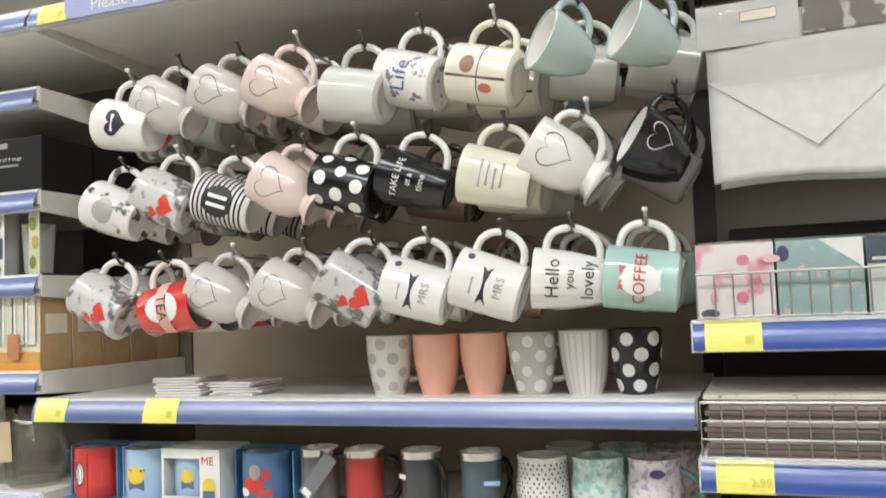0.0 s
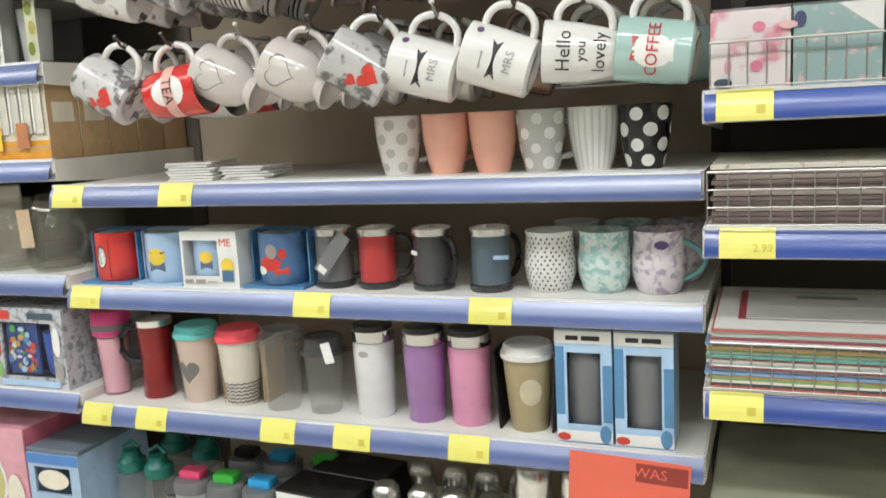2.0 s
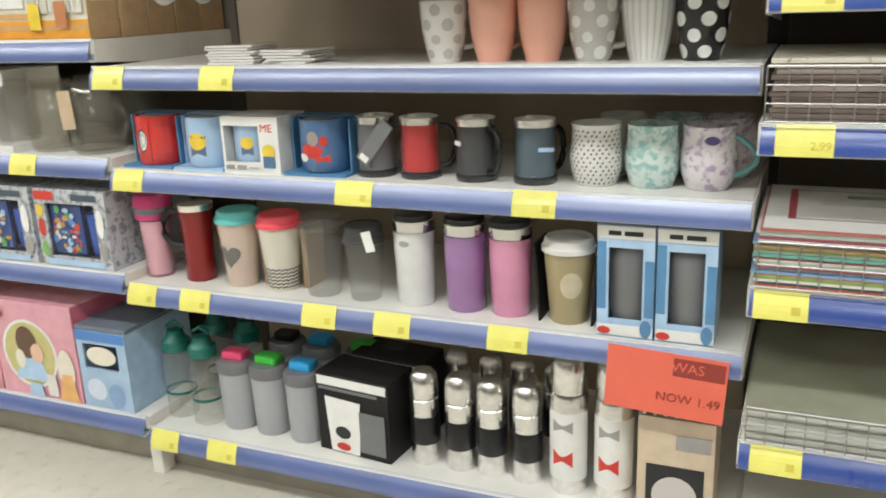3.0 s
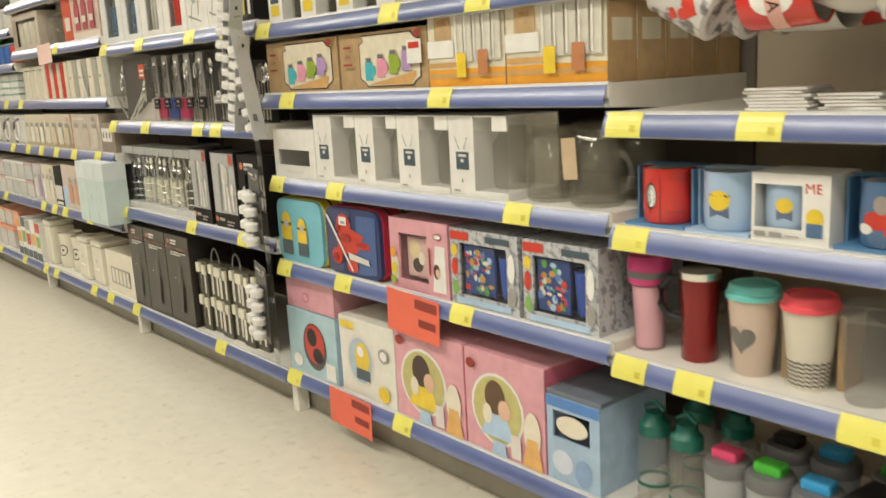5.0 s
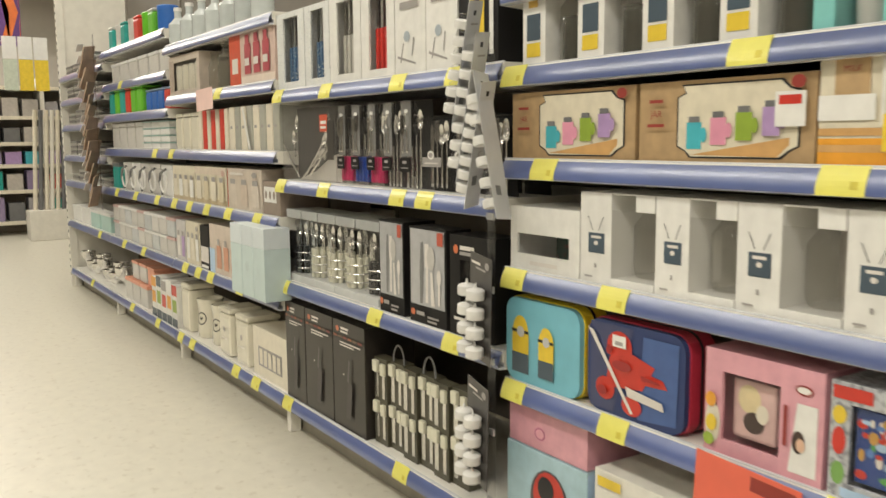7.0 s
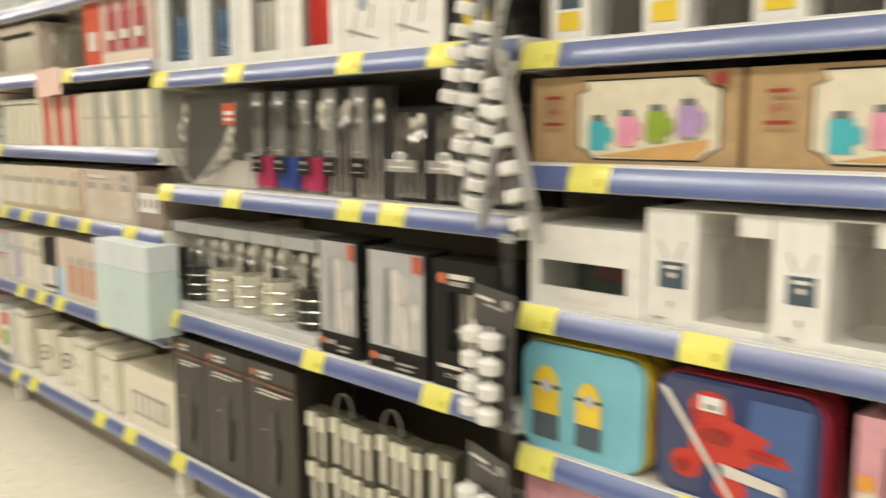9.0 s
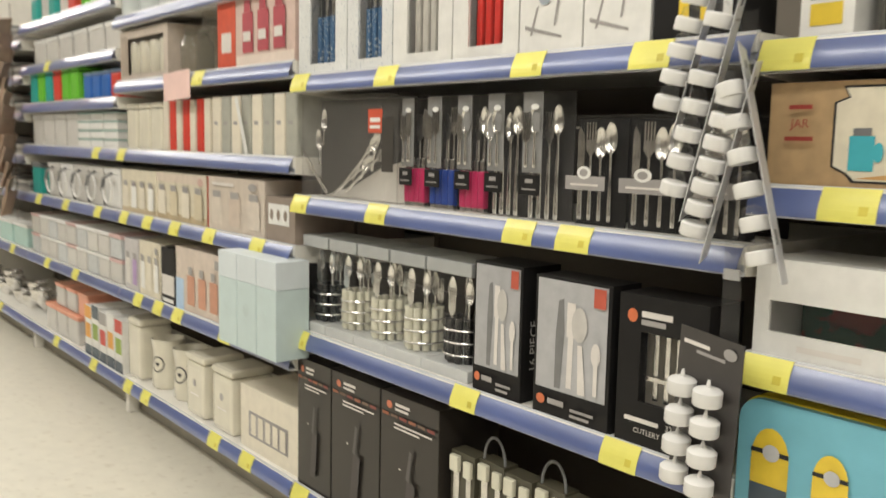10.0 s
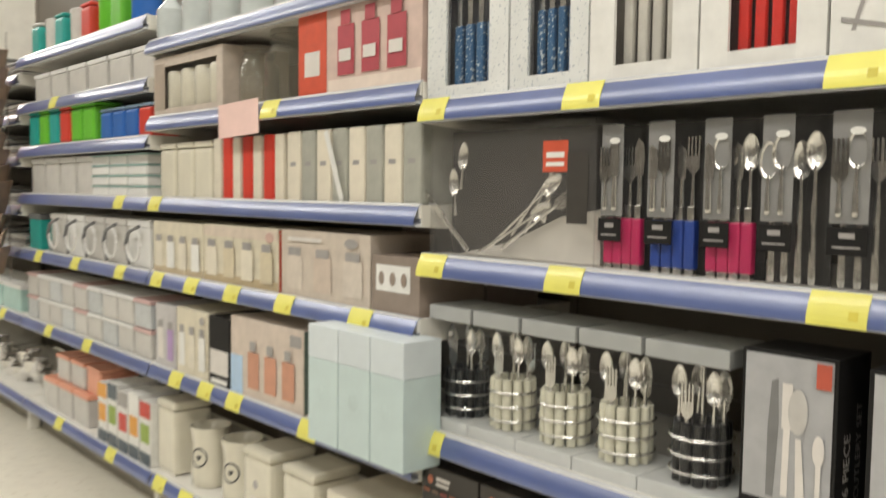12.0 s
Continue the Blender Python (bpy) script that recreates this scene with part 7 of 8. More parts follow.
def cutlery_art(extra=()):
    return [("r", 0.04, 0.96, 0.20, 0.98, SILVER_P), ("p", ((0.30, 0.22), (0.38, 0.22), (0.42, 0.62), (0.40, 0.86), (0.33, 0.84), (0.30, 0.60)), ink(0.20, 0.20, 0.20)), ("p", ((0.46, 0.24), (0.53, 0.24), (0.54, 0.60), (0.47, 0.60)), PALE), ("r", 0.45, 0.56, 0.60, 0.84, PALE), ("p", ((0.62, 0.22), (0.72, 0.22), (0.66, 0.56), (0.60, 0.56)), PALE), ("e", 0.62, 0.70, 0.10, 0.12, ink(0.55, 0.53, 0.50)), ("e", 0.84, 0.52, 0.06, 0.08, PALE), ("r", 0.82, 0.87, 0.24, 0.48, PALE), ("r", 0.80, 0.95, 0.84, 0.97, ink(0.52, 0.10, 0.06)), ("e", 0.14, 0.12, 0.06, 0.035, ink(0.62, 0.16, 0.06)), ("r", 0.24, 0.46, 0.10, 0.14, FOG), ("r", 0.55, 0.85, 0.09, 0.11, FOG), ("r", 0.55, 0.8, 0.05, 0.07, FOG)] + list(extra)


b = carton("cutlery_box", "black boxed 16 piece cutlery set with silver front", "cutlery box", -1.826, -1.695, 0.018, 0.10, K4Z, 0.254, CARD_K, cutlery_art(), "black cutlery boxes")
bm = text_mesh("16 PIECE", 0.026)
bmesh.ops.transform(bm, matrix=Matrix.Translation((0.0662, 0.032, 0.105)) @ Matrix.Rotation(radians(90), 4, "Z") @ Matrix.Rotation(radians(90), 4, "X") @ Matrix.Rotation(radians(90), 4, "Z"), verts=bm.verts)
part("lettering", bm, PALE, b)
bm = text_mesh("CUTLERY SET", 0.022)
bmesh.ops.transform(bm, matrix=Matrix.Translation((0.0662, 0.066, 0.125)) @ Matrix.Rotation(radians(90), 4, "Z") @ Matrix.Rotation(radians(90), 4, "X") @ Matrix.Rotation(radians(90), 4, "Z"), verts=bm.verts)
part("lettering", bm, FOG, b)
carton("cutlery_box", "black boxed cutlery set with silver front", "cutlery box", -1.656, -1.484, 0.012, 0.075, K4Z, 0.250, CARD_K, cutlery_art(), "black cutlery boxes", turn=0)


def boxed_set(t, a, b, c, d, depth):
    for i in range(5):
        u = a + (b - a) * (0.14 + 0.18 * i)
        part("cutlery_piece", bx(u - 0.005, u + 0.005, 0.02, 0.026, c, d, 0.002), STEEL, t)
    part("band", bx(a, b, 0.012, 0.018, c + (d - c) * 0.30, c + (d - c) * 0.36), STEEL, t)


window_box("cutlery_box", "black boxed 32 piece cutlery set with cream window", "cutlery box", -1.468, -1.303, 0.012, 0.09, K4Z, 0.245, CARD_K, (0.26, 0.98, 0.30, 0.76), "black cutlery boxes",
           [("e", 0.16, 0.86, 0.06, 0.045, ink(0.62, 0.16, 0.06)), ("r", 0.27, 0.62, 0.86, 0.90, PALE), ("r", 0.27, 0.55, 0.81, 0.845, FOG), ("r", 0.12, 0.52, 0.165, 0.195, PALE), ("t", "32", 0.64, 0.18, 0.055, 0, PALE), ("t", "CUTLERY SET", 0.46, 0.11, 0.05, 0, PALE)], inside=CARD_CREAM, content=boxed_set)

# base shelf: tall knife block boxes and hanging packs
for x0, x1 in ((-2.497, -2.340), (-2.335, -2.135), (-2.130, -1.925)):
    b = carton("knife_block_box", "tall dark brown boxed knife block", "knife block box", x0, x1, 0.018, 0.17, K5Z, 0.335, mat("dark_brown_printed_card", (0.030, 0.025, 0.021), 0.34, var=0.1, coat=0.2),
               [("e", 0.16, 0.92, 0.05, 0.026, ink(0.55, 0.16, 0.08)), ("r", 0.27, 0.52, 0.925, 0.945, PALE), ("r", 0.27, 0.50, 0.895, 0.912, PALE)]
               + [("r", 0.04 + 0.16 * i, 0.16 + 0.16 * i, 0.845, 0.866, (ink(0.30, 0.10, 0.05), ink(0.16, 0.10, 0.07), ink(0.22, 0.05, 0.04))[i % 3]) for i in range(6)]
               + [("r", 0.28, 0.92, 0.805, 0.817, PALE), ("r", 0.28, 0.72, 0.780, 0.792, PALE), ("p", ((0.45, 0.12), (0.60, 0.12), (0.66, 0.45), (0.52, 0.47)), ink(0.06, 0.05, 0.045)), ("p", ((0.50, 0.47), (0.56, 0.46), (0.60, 0.66), (0.56, 0.67)), ink(0.10, 0.09, 0.085)), ("e", 0.40, 0.52, 0.02, 0.006, PALE)], "knife block boxes")
for i, x in enumerate((-1.875, -1.80, -1.715, -1.64, -1.56, -1.485)):
    z = K5Z
    t = thing("steak_knife_pack", "black carded pack with ivory-handled knives", "knife pack", "ivory knife packs", at=(x, 0.03 + 0.01 * (i % 2), z))
    part("card", bx(-0.036, 0.036, 0.012, 0.05, 0, 0.255), ink(0.075, 0.068, 0.045), t)
    for zz in (0.095, 0.215):
        part("handle", bx(-0.030, -0.004, 0.0, 0.012, zz, zz + 0.034, 0.003), IVORYH, t)
        part("handle", bx(0.010, 0.032, 0.002, 0.012, zz - 0.006, zz + 0.028, 0.003), IVORYH, t)
        part("blade", bx(-0.026, -0.008, 0.009, 0.0115, zz - 0.075, zz), STEEL, t)
        part("blade", bx(0.014, 0.028, 0.009, 0.0115, zz - 0.075, zz - 0.006), STEEL, t)
    if i in (1, 3):
        pts = [(0.03 * math.cos(math.pi * k / 10), 0.02, 0.255 + 0.05 * math.sin(math.pi * k / 10)) for k in range(11)]
        smooth(part("hanging_loop", tube(pts, 0.003, 6), mat("grey_loop_plastic", (0.22, 0.22, 0.22), 0.35), t), 60)

# clip strips of tea lights between the bays
CARD_STRIP = mat("frosted_strip_card", (0.56, 0.56, 0.57), 0.4, var=0.08)
CANDLE = mat("white_plastic_candle", (0.78, 0.77, 0.75), 0.4, var=0.04)


def candle_strip(x, y, z, length, n, tilt, lean, rz):
    t = thing("tea_light_strip", "hanging card strip of white tea lights", "tea light strip", "tea light strips", m=Matrix.Translation((x, y, z)) @ Matrix.Rotation(radians(tilt), 4, "Y") @ Matrix.Rotation(radians(rz), 4, "Z"))
    bm = bmesh.new()
    bx(-0.030, 0.030, 0, 0.0012, -length, 0, bm=bm)
    part("card", bm, CARD_STRIP, t, "pale grey perforated card")
    part("hole", bx(-0.005, 0.005, -0.0006, 0.0018, -0.030, -0.020), INK, t)
    part("barcode", bx(-0.004, 0.014, 0.0012, 0.0018, -length + 0.050, -length + 0.070), GREYPL, t, "small grey printed code")
    part("printed_line", bx(-0.020, 0.010, 0.0012, 0.0018, -0.050, -0.046), FOG, t)
    for i in range(n):
        zz = -length + 0.028 + (length - 0.09) * i / max(n - 1, 1)
        q = smooth(part("tea_light", lathe([(0, 0), (0.017, 0), (0.0185, 0.002), (0.0185, 0.017), (0.016, 0.019), (0, 0.018)], 20), CANDLE, t), 40)
        q.matrix_basis = pose(0.0, -0.0225, zz, 0, 0, 0)
        f = part("blister", lathe([(0.0135, 0.019), (0.012, 0.030), (0.004, 0.034)], 12), PVC_DUSTY, t)
        f.matrix_basis = pose(0.0, -0.0225, zz, 0, 0, 0)


candle_strip(-1.262, -0.055, 1.300, 0.270, 6, 15, 0, -64)
candle_strip(-1.232, -0.060, 1.232, 0.320, 7, 14, 0, -65)
candle_strip(-1.205, -0.065, 1.130, 0.270, 7, 14, 0, -66)
candle_strip(-1.228, -0.070, 1.150, 0.310, 6, -15, 0, -68)
t = thing("clip_strip", "clear plastic clip strip hanging from the shelf", "clip strip", at=(-1.245, -0.030, 0.76))
part("strip", bx(-0.014, 0.014, 0, 0.0012, -0.60, 0.44), PVC_DUSTY, t)
for i in range(6):
    part("tab", bx(-0.012, 0.012, -0.004, 0, -0.56 + 0.16 * i, -0.545 + 0.16 * i), mat("clear_grey_tab", (0.5, 0.5, 0.5), 0.2), t)


def candle_card(x, z, n, h, tilt):
    t = thing("tea_light_pack", "black hanging card of white flameless tea lights", "tea light pack", "flameless tea light packs", m=pose(x, -0.045, z, 0, tilt, -14))
    part("card", bx(-0.062, 0.062, 0, 0.0016, -h, 0), ink(0.045, 0.04, 0.038), t)
    art(t, -0.062, 0.062, -h, 0, -0.0004, [("r", 0.08, 0.5, 0.90, 0.925, PALE), ("r", 0.3, 0.75, 0.86, 0.88, FOG), ("e", 0.82, 0.92, 0.10, 0.035, FOG)])
    for i in range(n):
        for u in (-0.026, 0.026):
            q = smooth(part("tea_light", lathe([(0, 0), (0.019, 0), (0.0205, 0.002), (0.0205, 0.020), (0.017, 0.023), (0.004, 0.026), (0.0015, 0.036), (0, 0.037)], 20), CANDLE, t), 40)
            q.matrix_basis = pose(u, -0.022, -h + 0.014 + (h - 0.105) * i / max(n - 1, 1), 0, 0, 0)


candle_card(-1.262, 0.762, 4, 0.235, 3)
candle_card(-1.275, 0.475, 4, 0.235, 3)

# ---- jar and canister bay ----
M1Z, M2Z, M3Z, M4Z, M5Z, M6Z = 1.437, 1.214, 0.977, 0.754, 0.474, 0.135
ROSE = ink(0.62, 0.42, 0.36)
DUSK = ink(0.30, 0.24, 0.20)
CREAMCER = glaze("cream_canister_glaze", 0.74, 0.70, 0.58)


def picture(cols, n):
    s = []
    for i in range(n):
        u = (i + 0.5) / n
        s += [("r", u - 0.30 / n, u + 0.30 / n, 0.12, 0.62, cols[i % len(cols)]), ("r", u - 0.22 / n, u + 0.22 / n, 0.62, 0.74, FOG)]
    return s


for i in range(7):
    x = -3.70 + 0.165 * i
    g = thing("glass_bottle", "clear swing-top glass bottle on the upper shelf", "bottle", "clear bottles", at=(x, 0.06, M1Z))
    smooth(part("glass", lathe([(0, 0), (0.040, 0.0), (0.042, 0.004), (0.042, 0.09), (0.016, 0.12), (0.016, 0.15), (0, 0.15)], 20), mat("milky_clear_glass", (0.56, 0.60, 0.60), 0.15, coat=0.6, var=0.1), g), 40)
    smooth(part("stopper", lathe([(0.018, 0.15), (0.018, 0.165), (0, 0.168)], 12), CANDLE, g), 40)
window_box("canister_box", "taupe printed box of cream canisters", "box", -3.735, -3.312, 0.02, 0.20, M2Z, 0.168, ink(0.58, 0.50, 0.43), (0.10, 0.92, 0.12, 0.84), "", [("r", 0.02, 0.18, 0.1, 0.9, ink(0.45, 0.37, 0.30))], inside=ink(0.48, 0.40, 0.33),
           content=lambda t, a, b, c, d, depth: [smooth(part("canister", lathe([(0, 0), (0.036, 0), (0.038, 0.004), (0.038, d - c - 0.02), (0.034, d - c - 0.012), (0, d - c - 0.008)], 16, at=(a + (b - a) * (k + 0.5) / 4, 0.045, c)), CREAMCER, t), 40) for k in range(4)])
glass_jar("small clear storage jar with clip lid", -3.245, 0.09, M2Z, 0.052, 0.150, lid=GLASS_G)
glass_jar("large clear storage jar with clip lid", -3.085, 0.11, M2Z, 0.088, 0.172, lid=GLASS_G)
glass_jar("clear storage jar with clip lid", -3.10, 0.27, M2Z, 0.060, 0.180, lid=GLASS_G)
carton("jar_set_box", "red and pink printed box of bottles", "box", -2.945, -2.512, 0.018, 0.16, M2Z, 0.182, ink(0.66, 0.50, 0.44), [("r", 0, 0.26, 0, 1, ink(0.66, 0.10, 0.05)), ("r", 0.06, 0.20, 0.24, 0.54, PALE), ("r", 0.28, 1, 0, 0.16, ink(0.78, 0.66, 0.58))] + [("r", 0.36 + 0.2 * i, 0.50 + 0.2 * i, 0.20, 0.78, ink(0.45, 0.08, 0.10)) for i in range(3)] + [("r", 0.39 + 0.2 * i, 0.47 + 0.2 * i, 0.78, 0.95, ink(0.45, 0.08, 0.10)) for i in range(3)] + [("r", 0.38 + 0.2 * i, 0.48 + 0.2 * i, 0.36, 0.5, PALE) for i in range(3)])
red_card("pale pink promotion card on the shelf edge", -3.185, 1.178, 0.20, 0.085, -2, m=PINK_SIGN, price=False)



def tin(x, y, z, r, h, m, square=False, label="enamel storage tin", lid=None):
    t = thing("storage_tin", label, "tin", "storage tins", at=(x, y, z))
    if square:
        part("body", bx(-r, r, -r, r, 0, h * 0.88, r * 0.25), m, t)
        part("lid", bx(-r * 1.02, r * 1.02, -r * 1.02, r * 1.02, h * 0.88, h, r * 0.2), lid or m, t)
    else:
        smooth(part("body", lathe([(0, 0), (r * 0.95, 0), (r, 0.004), (r, h * 0.86), (0, h * 0.86)], 24), m, t), 40)
        smooth(part("lid", lathe([(r * 1.03, h * 0.85), (r * 1.04, h * 0.97), (r * 0.9, h), (0, h)], 24), lid or m, t), 40)
    return t


for i, x in enumerate((-3.69, -3.575, -3.465)):
    tin(x, 0.09, M3Z, 0.052, 0.160, CREAMCER, True, "cream ceramic canister beside its twin")
for i in range(7):
    x = -3.385 + i * 0.052
    t = carton("plate_box", "upright red and cream boxed plate", "box", x, x + (0.048 if i % 2 else 0.040), 0.03, 0.20, M3Z, 0.162, (CARD_CREAM, ink(0.66, 0.05, 0.03))[i % 2], (), "upright plate boxes", bevel=0.006)
for i in range(8):
    x = -3.015 + i * 0.062
    t = carton("plate_box", "upright grey and white boxed plate", "box", x, x + 0.056, 0.03, 0.20, M3Z, 0.164, (CARD_CREAM, ink(0.40, 0.40, 0.35))[i % 2], [("r", 0.3, 0.7, 0.5, 0.56, FOG)], "upright plate boxes", bevel=0.006)
q = thing("loose_card", "loose white cardboard sleeve leaning on the boxes", "card", m=pose(-2.775, 0.018, M3Z + 0.004, 0, -22, 0))
part("card", bx(-0.008, 0.008, 0, 0.001, 0, 0.165), CARD_W, q)

carton("canister_set_box", "cream printed box of three canisters", "box", -3.745, -3.425, 0.018, 0.18, M4Z, 0.152, CREAM_P, [("r", 0, 1, 0, 0.14, ink(0.55, 0.45, 0.30))] + picture((CARD_CREAM, CARD_W), 4), "cream canister boxes")
carton("canister_set_box", "cream printed box of four canisters", "box", -3.418, -3.035, 0.018, 0.18, M4Z, 0.155, CREAM_P, [("r", 0, 1, 0, 0.16, ink(0.50, 0.40, 0.25)), ("r", 0.0, 1, 0.80, 0.97, ink(0.70, 0.60, 0.50)), ("e", 0.9, 0.85, 0.05, 0.08, ROSE)] + picture((CARD_CREAM, ink(0.66, 0.58, 0.42)), 4), "cream canister boxes", side=ink(0.6, 0.08, 0.04))
carton("canister_set_box", "taupe printed box of tea coffee sugar jars", "box", -3.020, -2.672, 0.018, 0.18, M4Z, 0.156, ink(0.62, 0.54, 0.46), picture((ink(0.68, 0.60, 0.52), ink(0.60, 0.50, 0.42)), 3) + [("e", 0.82, 0.86, 0.07, 0.07, FOG), ("r", 0.1, 0.5, 0.84, 0.9, PALE)], "cream canister boxes")
carton("canister_set_box", "brown printed box with white jar picture", "box", -2.665, -2.512, 0.018, 0.18, M4Z, 0.118, DUSK, [("r", 0.1, 0.82, 0.38, 0.84, CARD_W)] + [("e", 0.22 + 0.24 * i, 0.6, 0.06, 0.12, DUSK) for i in range(3)], "cream canister boxes")
carton("storage_box", "brown storage box in the second row", "box", -2.80, -2.515, 0.21, 0.16, M4Z, 0.17, ink(0.28, 0.23, 0.20))

carton("canister_set_box", "white printed box of glass jars", "box", -3.735, -3.600, 0.018, 0.16, M5Z, 0.185, ink(0.56, 0.54, 0.54), picture((PALE, LILACI), 2), "printed jar boxes")
carton("canister_set_box", "cream printed box of tall jars", "box", -3.590, -3.400, 0.018, 0.16, M5Z, 0.190, CREAM_P, picture((CARD_W, CARD_CREAM), 3) + [("e", 0.85, 0.86, 0.07, 0.06, FOG)], "printed jar boxes")
carton("canister_set_box", "black and white printed jar box", "box", -3.392, -3.280, 0.018, 0.16, M5Z, 0.186, CARD_K, [("r", 0.05, 0.95, 0.16, 0.52, PALE), ("r", 0.1, 0.9, 0.03, 0.10, CARD_W)], "printed jar boxes")
carton("canister_set_box", "rose printed box of copper canisters", "box", -3.270, -2.925, 0.018, 0.16, M5Z, 0.202, ink(0.66, 0.56, 0.48), [("r", 0, 0.18, 0.0, 0.5, LIGHT_BLUE), ("r", 0.84, 0.98, 0.78, 0.92, FOG)] + [("r", 0.26 + 0.24 * i, 0.42 + 0.24 * i, 0.12, 0.58, ink(0.58, 0.28, 0.18)) for i in range(3)] + [("r", 0.30 + 0.24 * i, 0.38 + 0.24 * i, 0.60, 0.72, FOG) for i in range(3)], "printed jar boxes", side=ink(0.12, 0.16, 0.13))
MINT = mat("pale_mint_printed_card", (0.56, 0.67, 0.67), 0.5, var=0.04)
MINTL = mat("pale_blue_grey_printed_card", (0.66, 0.72, 0.75), 0.5, var=0.04)
for x0, x1 in ((-2.770, -2.663), (-2.660, -2.556), (-2.553, -2.452)):
    carton("bread_bin_box", "pale mint boxed canister", "box", x0, x1, -0.070, 0.094, M5Z, 0.178, MINT, [("e", 0.5, 0.6, 0.16, 0.10, ink(0.54, 0.65, 0.65))], "mint boxes")
    carton("bread_bin_box", "pale blue-grey small box on a mint box", "box", x0, x1, -0.070, 0.094, M5Z + 0.1785, 0.070, MINTL, (), "mint boxes")

tin(-3.72, 0.10, M6Z, 0.062, 0.225, CREAMCER, True, "cream square storage canister")


def jug(x, y, z):
    t = thing("ceramic_jug", "cream ceramic jug with a black ring motif", "jug", "cream jugs", at=(x, y, z))
    prof = [(0.052, 0.0), (0.056, 0.004), (0.058, 0.05), (0.052, 0.12), (0.060, 0.175)]
    mug_parts(t, prof, CREAMCER, CREAMCER, reach=0.045, hr=0.008, angle=0.8)
    bm = bmesh.new()
    rings = []
    for q in (0.0285, 0.0235):
        row = []
        for u, v in ellipse(0, 0, q, q, 24):
            r = radius_at(prof, 0.09 + v) + 0.0008
            row.append(bm.verts.new((r * math.cos(FRONT + 0.4 + u / r), r * math.sin(FRONT + 0.4 + u / r), 0.09 + v)))
        rings.append(row)
    for k in range(24):
        bm.faces.new((rings[0][k], rings[0][(k + 1) % 24], rings[1][(k + 1) % 24], rings[1][k]))
    part("ring_motif", bm, INK, t)
    part("heart_motif", wrap(heart(0, 0, 0.018), prof, FRONT + 0.4, 0.09), INK, t)


jug(-3.545, 0.10, M6Z)
jug(-3.365, 0.105, M6Z)
for x in (-3.165, -2.970):
    t = tin(x, 0.10, M6Z, 0.070, 0.200, CREAMCER, True, "cream embossed bread canister")
    part("motif", poly(ellipse(0.0, 0.11, 0.012, 0.012), -0.0712), FOG, t)
    part("motif", poly(rect(-0.03, 0.03, 0.07, 0.075), -0.0712), PALE, t)
carton("canister_set_box", "cream boxed set with a grey picture", "box", -2.845, -2.515, 0.03, 0.18, M6Z, 0.185, CARD_CREAM, [("r", 0.16, 0.84, 0.22, 0.62, FOG)] + [("r", 0.2 + 0.13 * i, 0.29 + 0.13 * i, 0.26, 0.58, CARD_CREAM) for i in range(5)])

# ---- plastic food box bay ----
TEALP = mat("teal_plastic", (0.02, 0.34, 0.30), 0.4)
GREENP = mat("bright_green_plastic", (0.14, 0.50, 0.03), 0.4)
REDP = mat("bright_red_plastic", (0.62, 0.05, 0.03), 0.4)
BLUEP = mat("bright_blue_plastic", (0.03, 0.14, 0.48), 0.4)
MINTP = mat("mint_plastic", (0.42, 0.60, 0.56), 0.4)


def food_box(x, y, z, w, h, d, body, lid, label="plastic food box with a clip lid"):
    t = thing("food_box", label, "food box", "plastic food boxes", at=(x, y, z))
    part("tub", bx(-w / 2, w / 2, 0, d, 0, h * 0.85, 0.006), body, t)
    part("lid", bx(-w / 2 - 0.003, w / 2 + 0.003, -0.003, d + 0.003, h * 0.85, h, 0.003), lid, t)
    return t


MILKY = mat("milky_plastic", (0.60, 0.58, 0.55), 0.35, var=0.08)
PEACHP = mat("peach_plastic", (0.78, 0.36, 0.24), 0.4)
for i, m in enumerate((TEALP, MILKY, TEALP, MILKY, REDP, GREENP, GREENP, BLUEP)):
    tin(-4.86 + 0.135 * i, 0.08, 1.517, 0.048, 0.125, m, i % 2 == 0, "coloured plastic kitchen tub", MILKY if i % 3 == 0 else m)
for i in range(6):
    food_box(-4.78 + 0.19 * i, 0.03, 1.332, 0.165, 0.105, 0.12, MILKY, CANDLE, "clear plastic storage tub with white lid")
for i, m in enumerate((TEALP, GREENP, TEALP, REDP, GREENP, GREENP)):
    tin(-4.86 + 0.118 * i, 0.07, 1.162, 0.052, 0.135, m, True, "bright plastic drinks bottle carton")
for i in range(4):
    tin(-4.15 + 0.105 * i, 0.08, 1.162, 0.048, 0.105, BLUEP if i < 3 else REDP, True, "bright blue plastic tub with pale lid", ink(0.35, 0.5, 0.7))
for i in range(4):
    food_box(-4.85 + 0.17 * i, 0.03, M3Z, 0.15, 0.135, 0.14, MILKY, CANDLE, "clear plastic storage tub with white lid")
for i in range(3):
    for k in range(4):
        food_box(-4.20 + 0.155 * i, 0.03, M3Z + 0.034 * k, 0.145, 0.033, 0.13, CANDLE, MINTP, "flat white food box with mint lid")
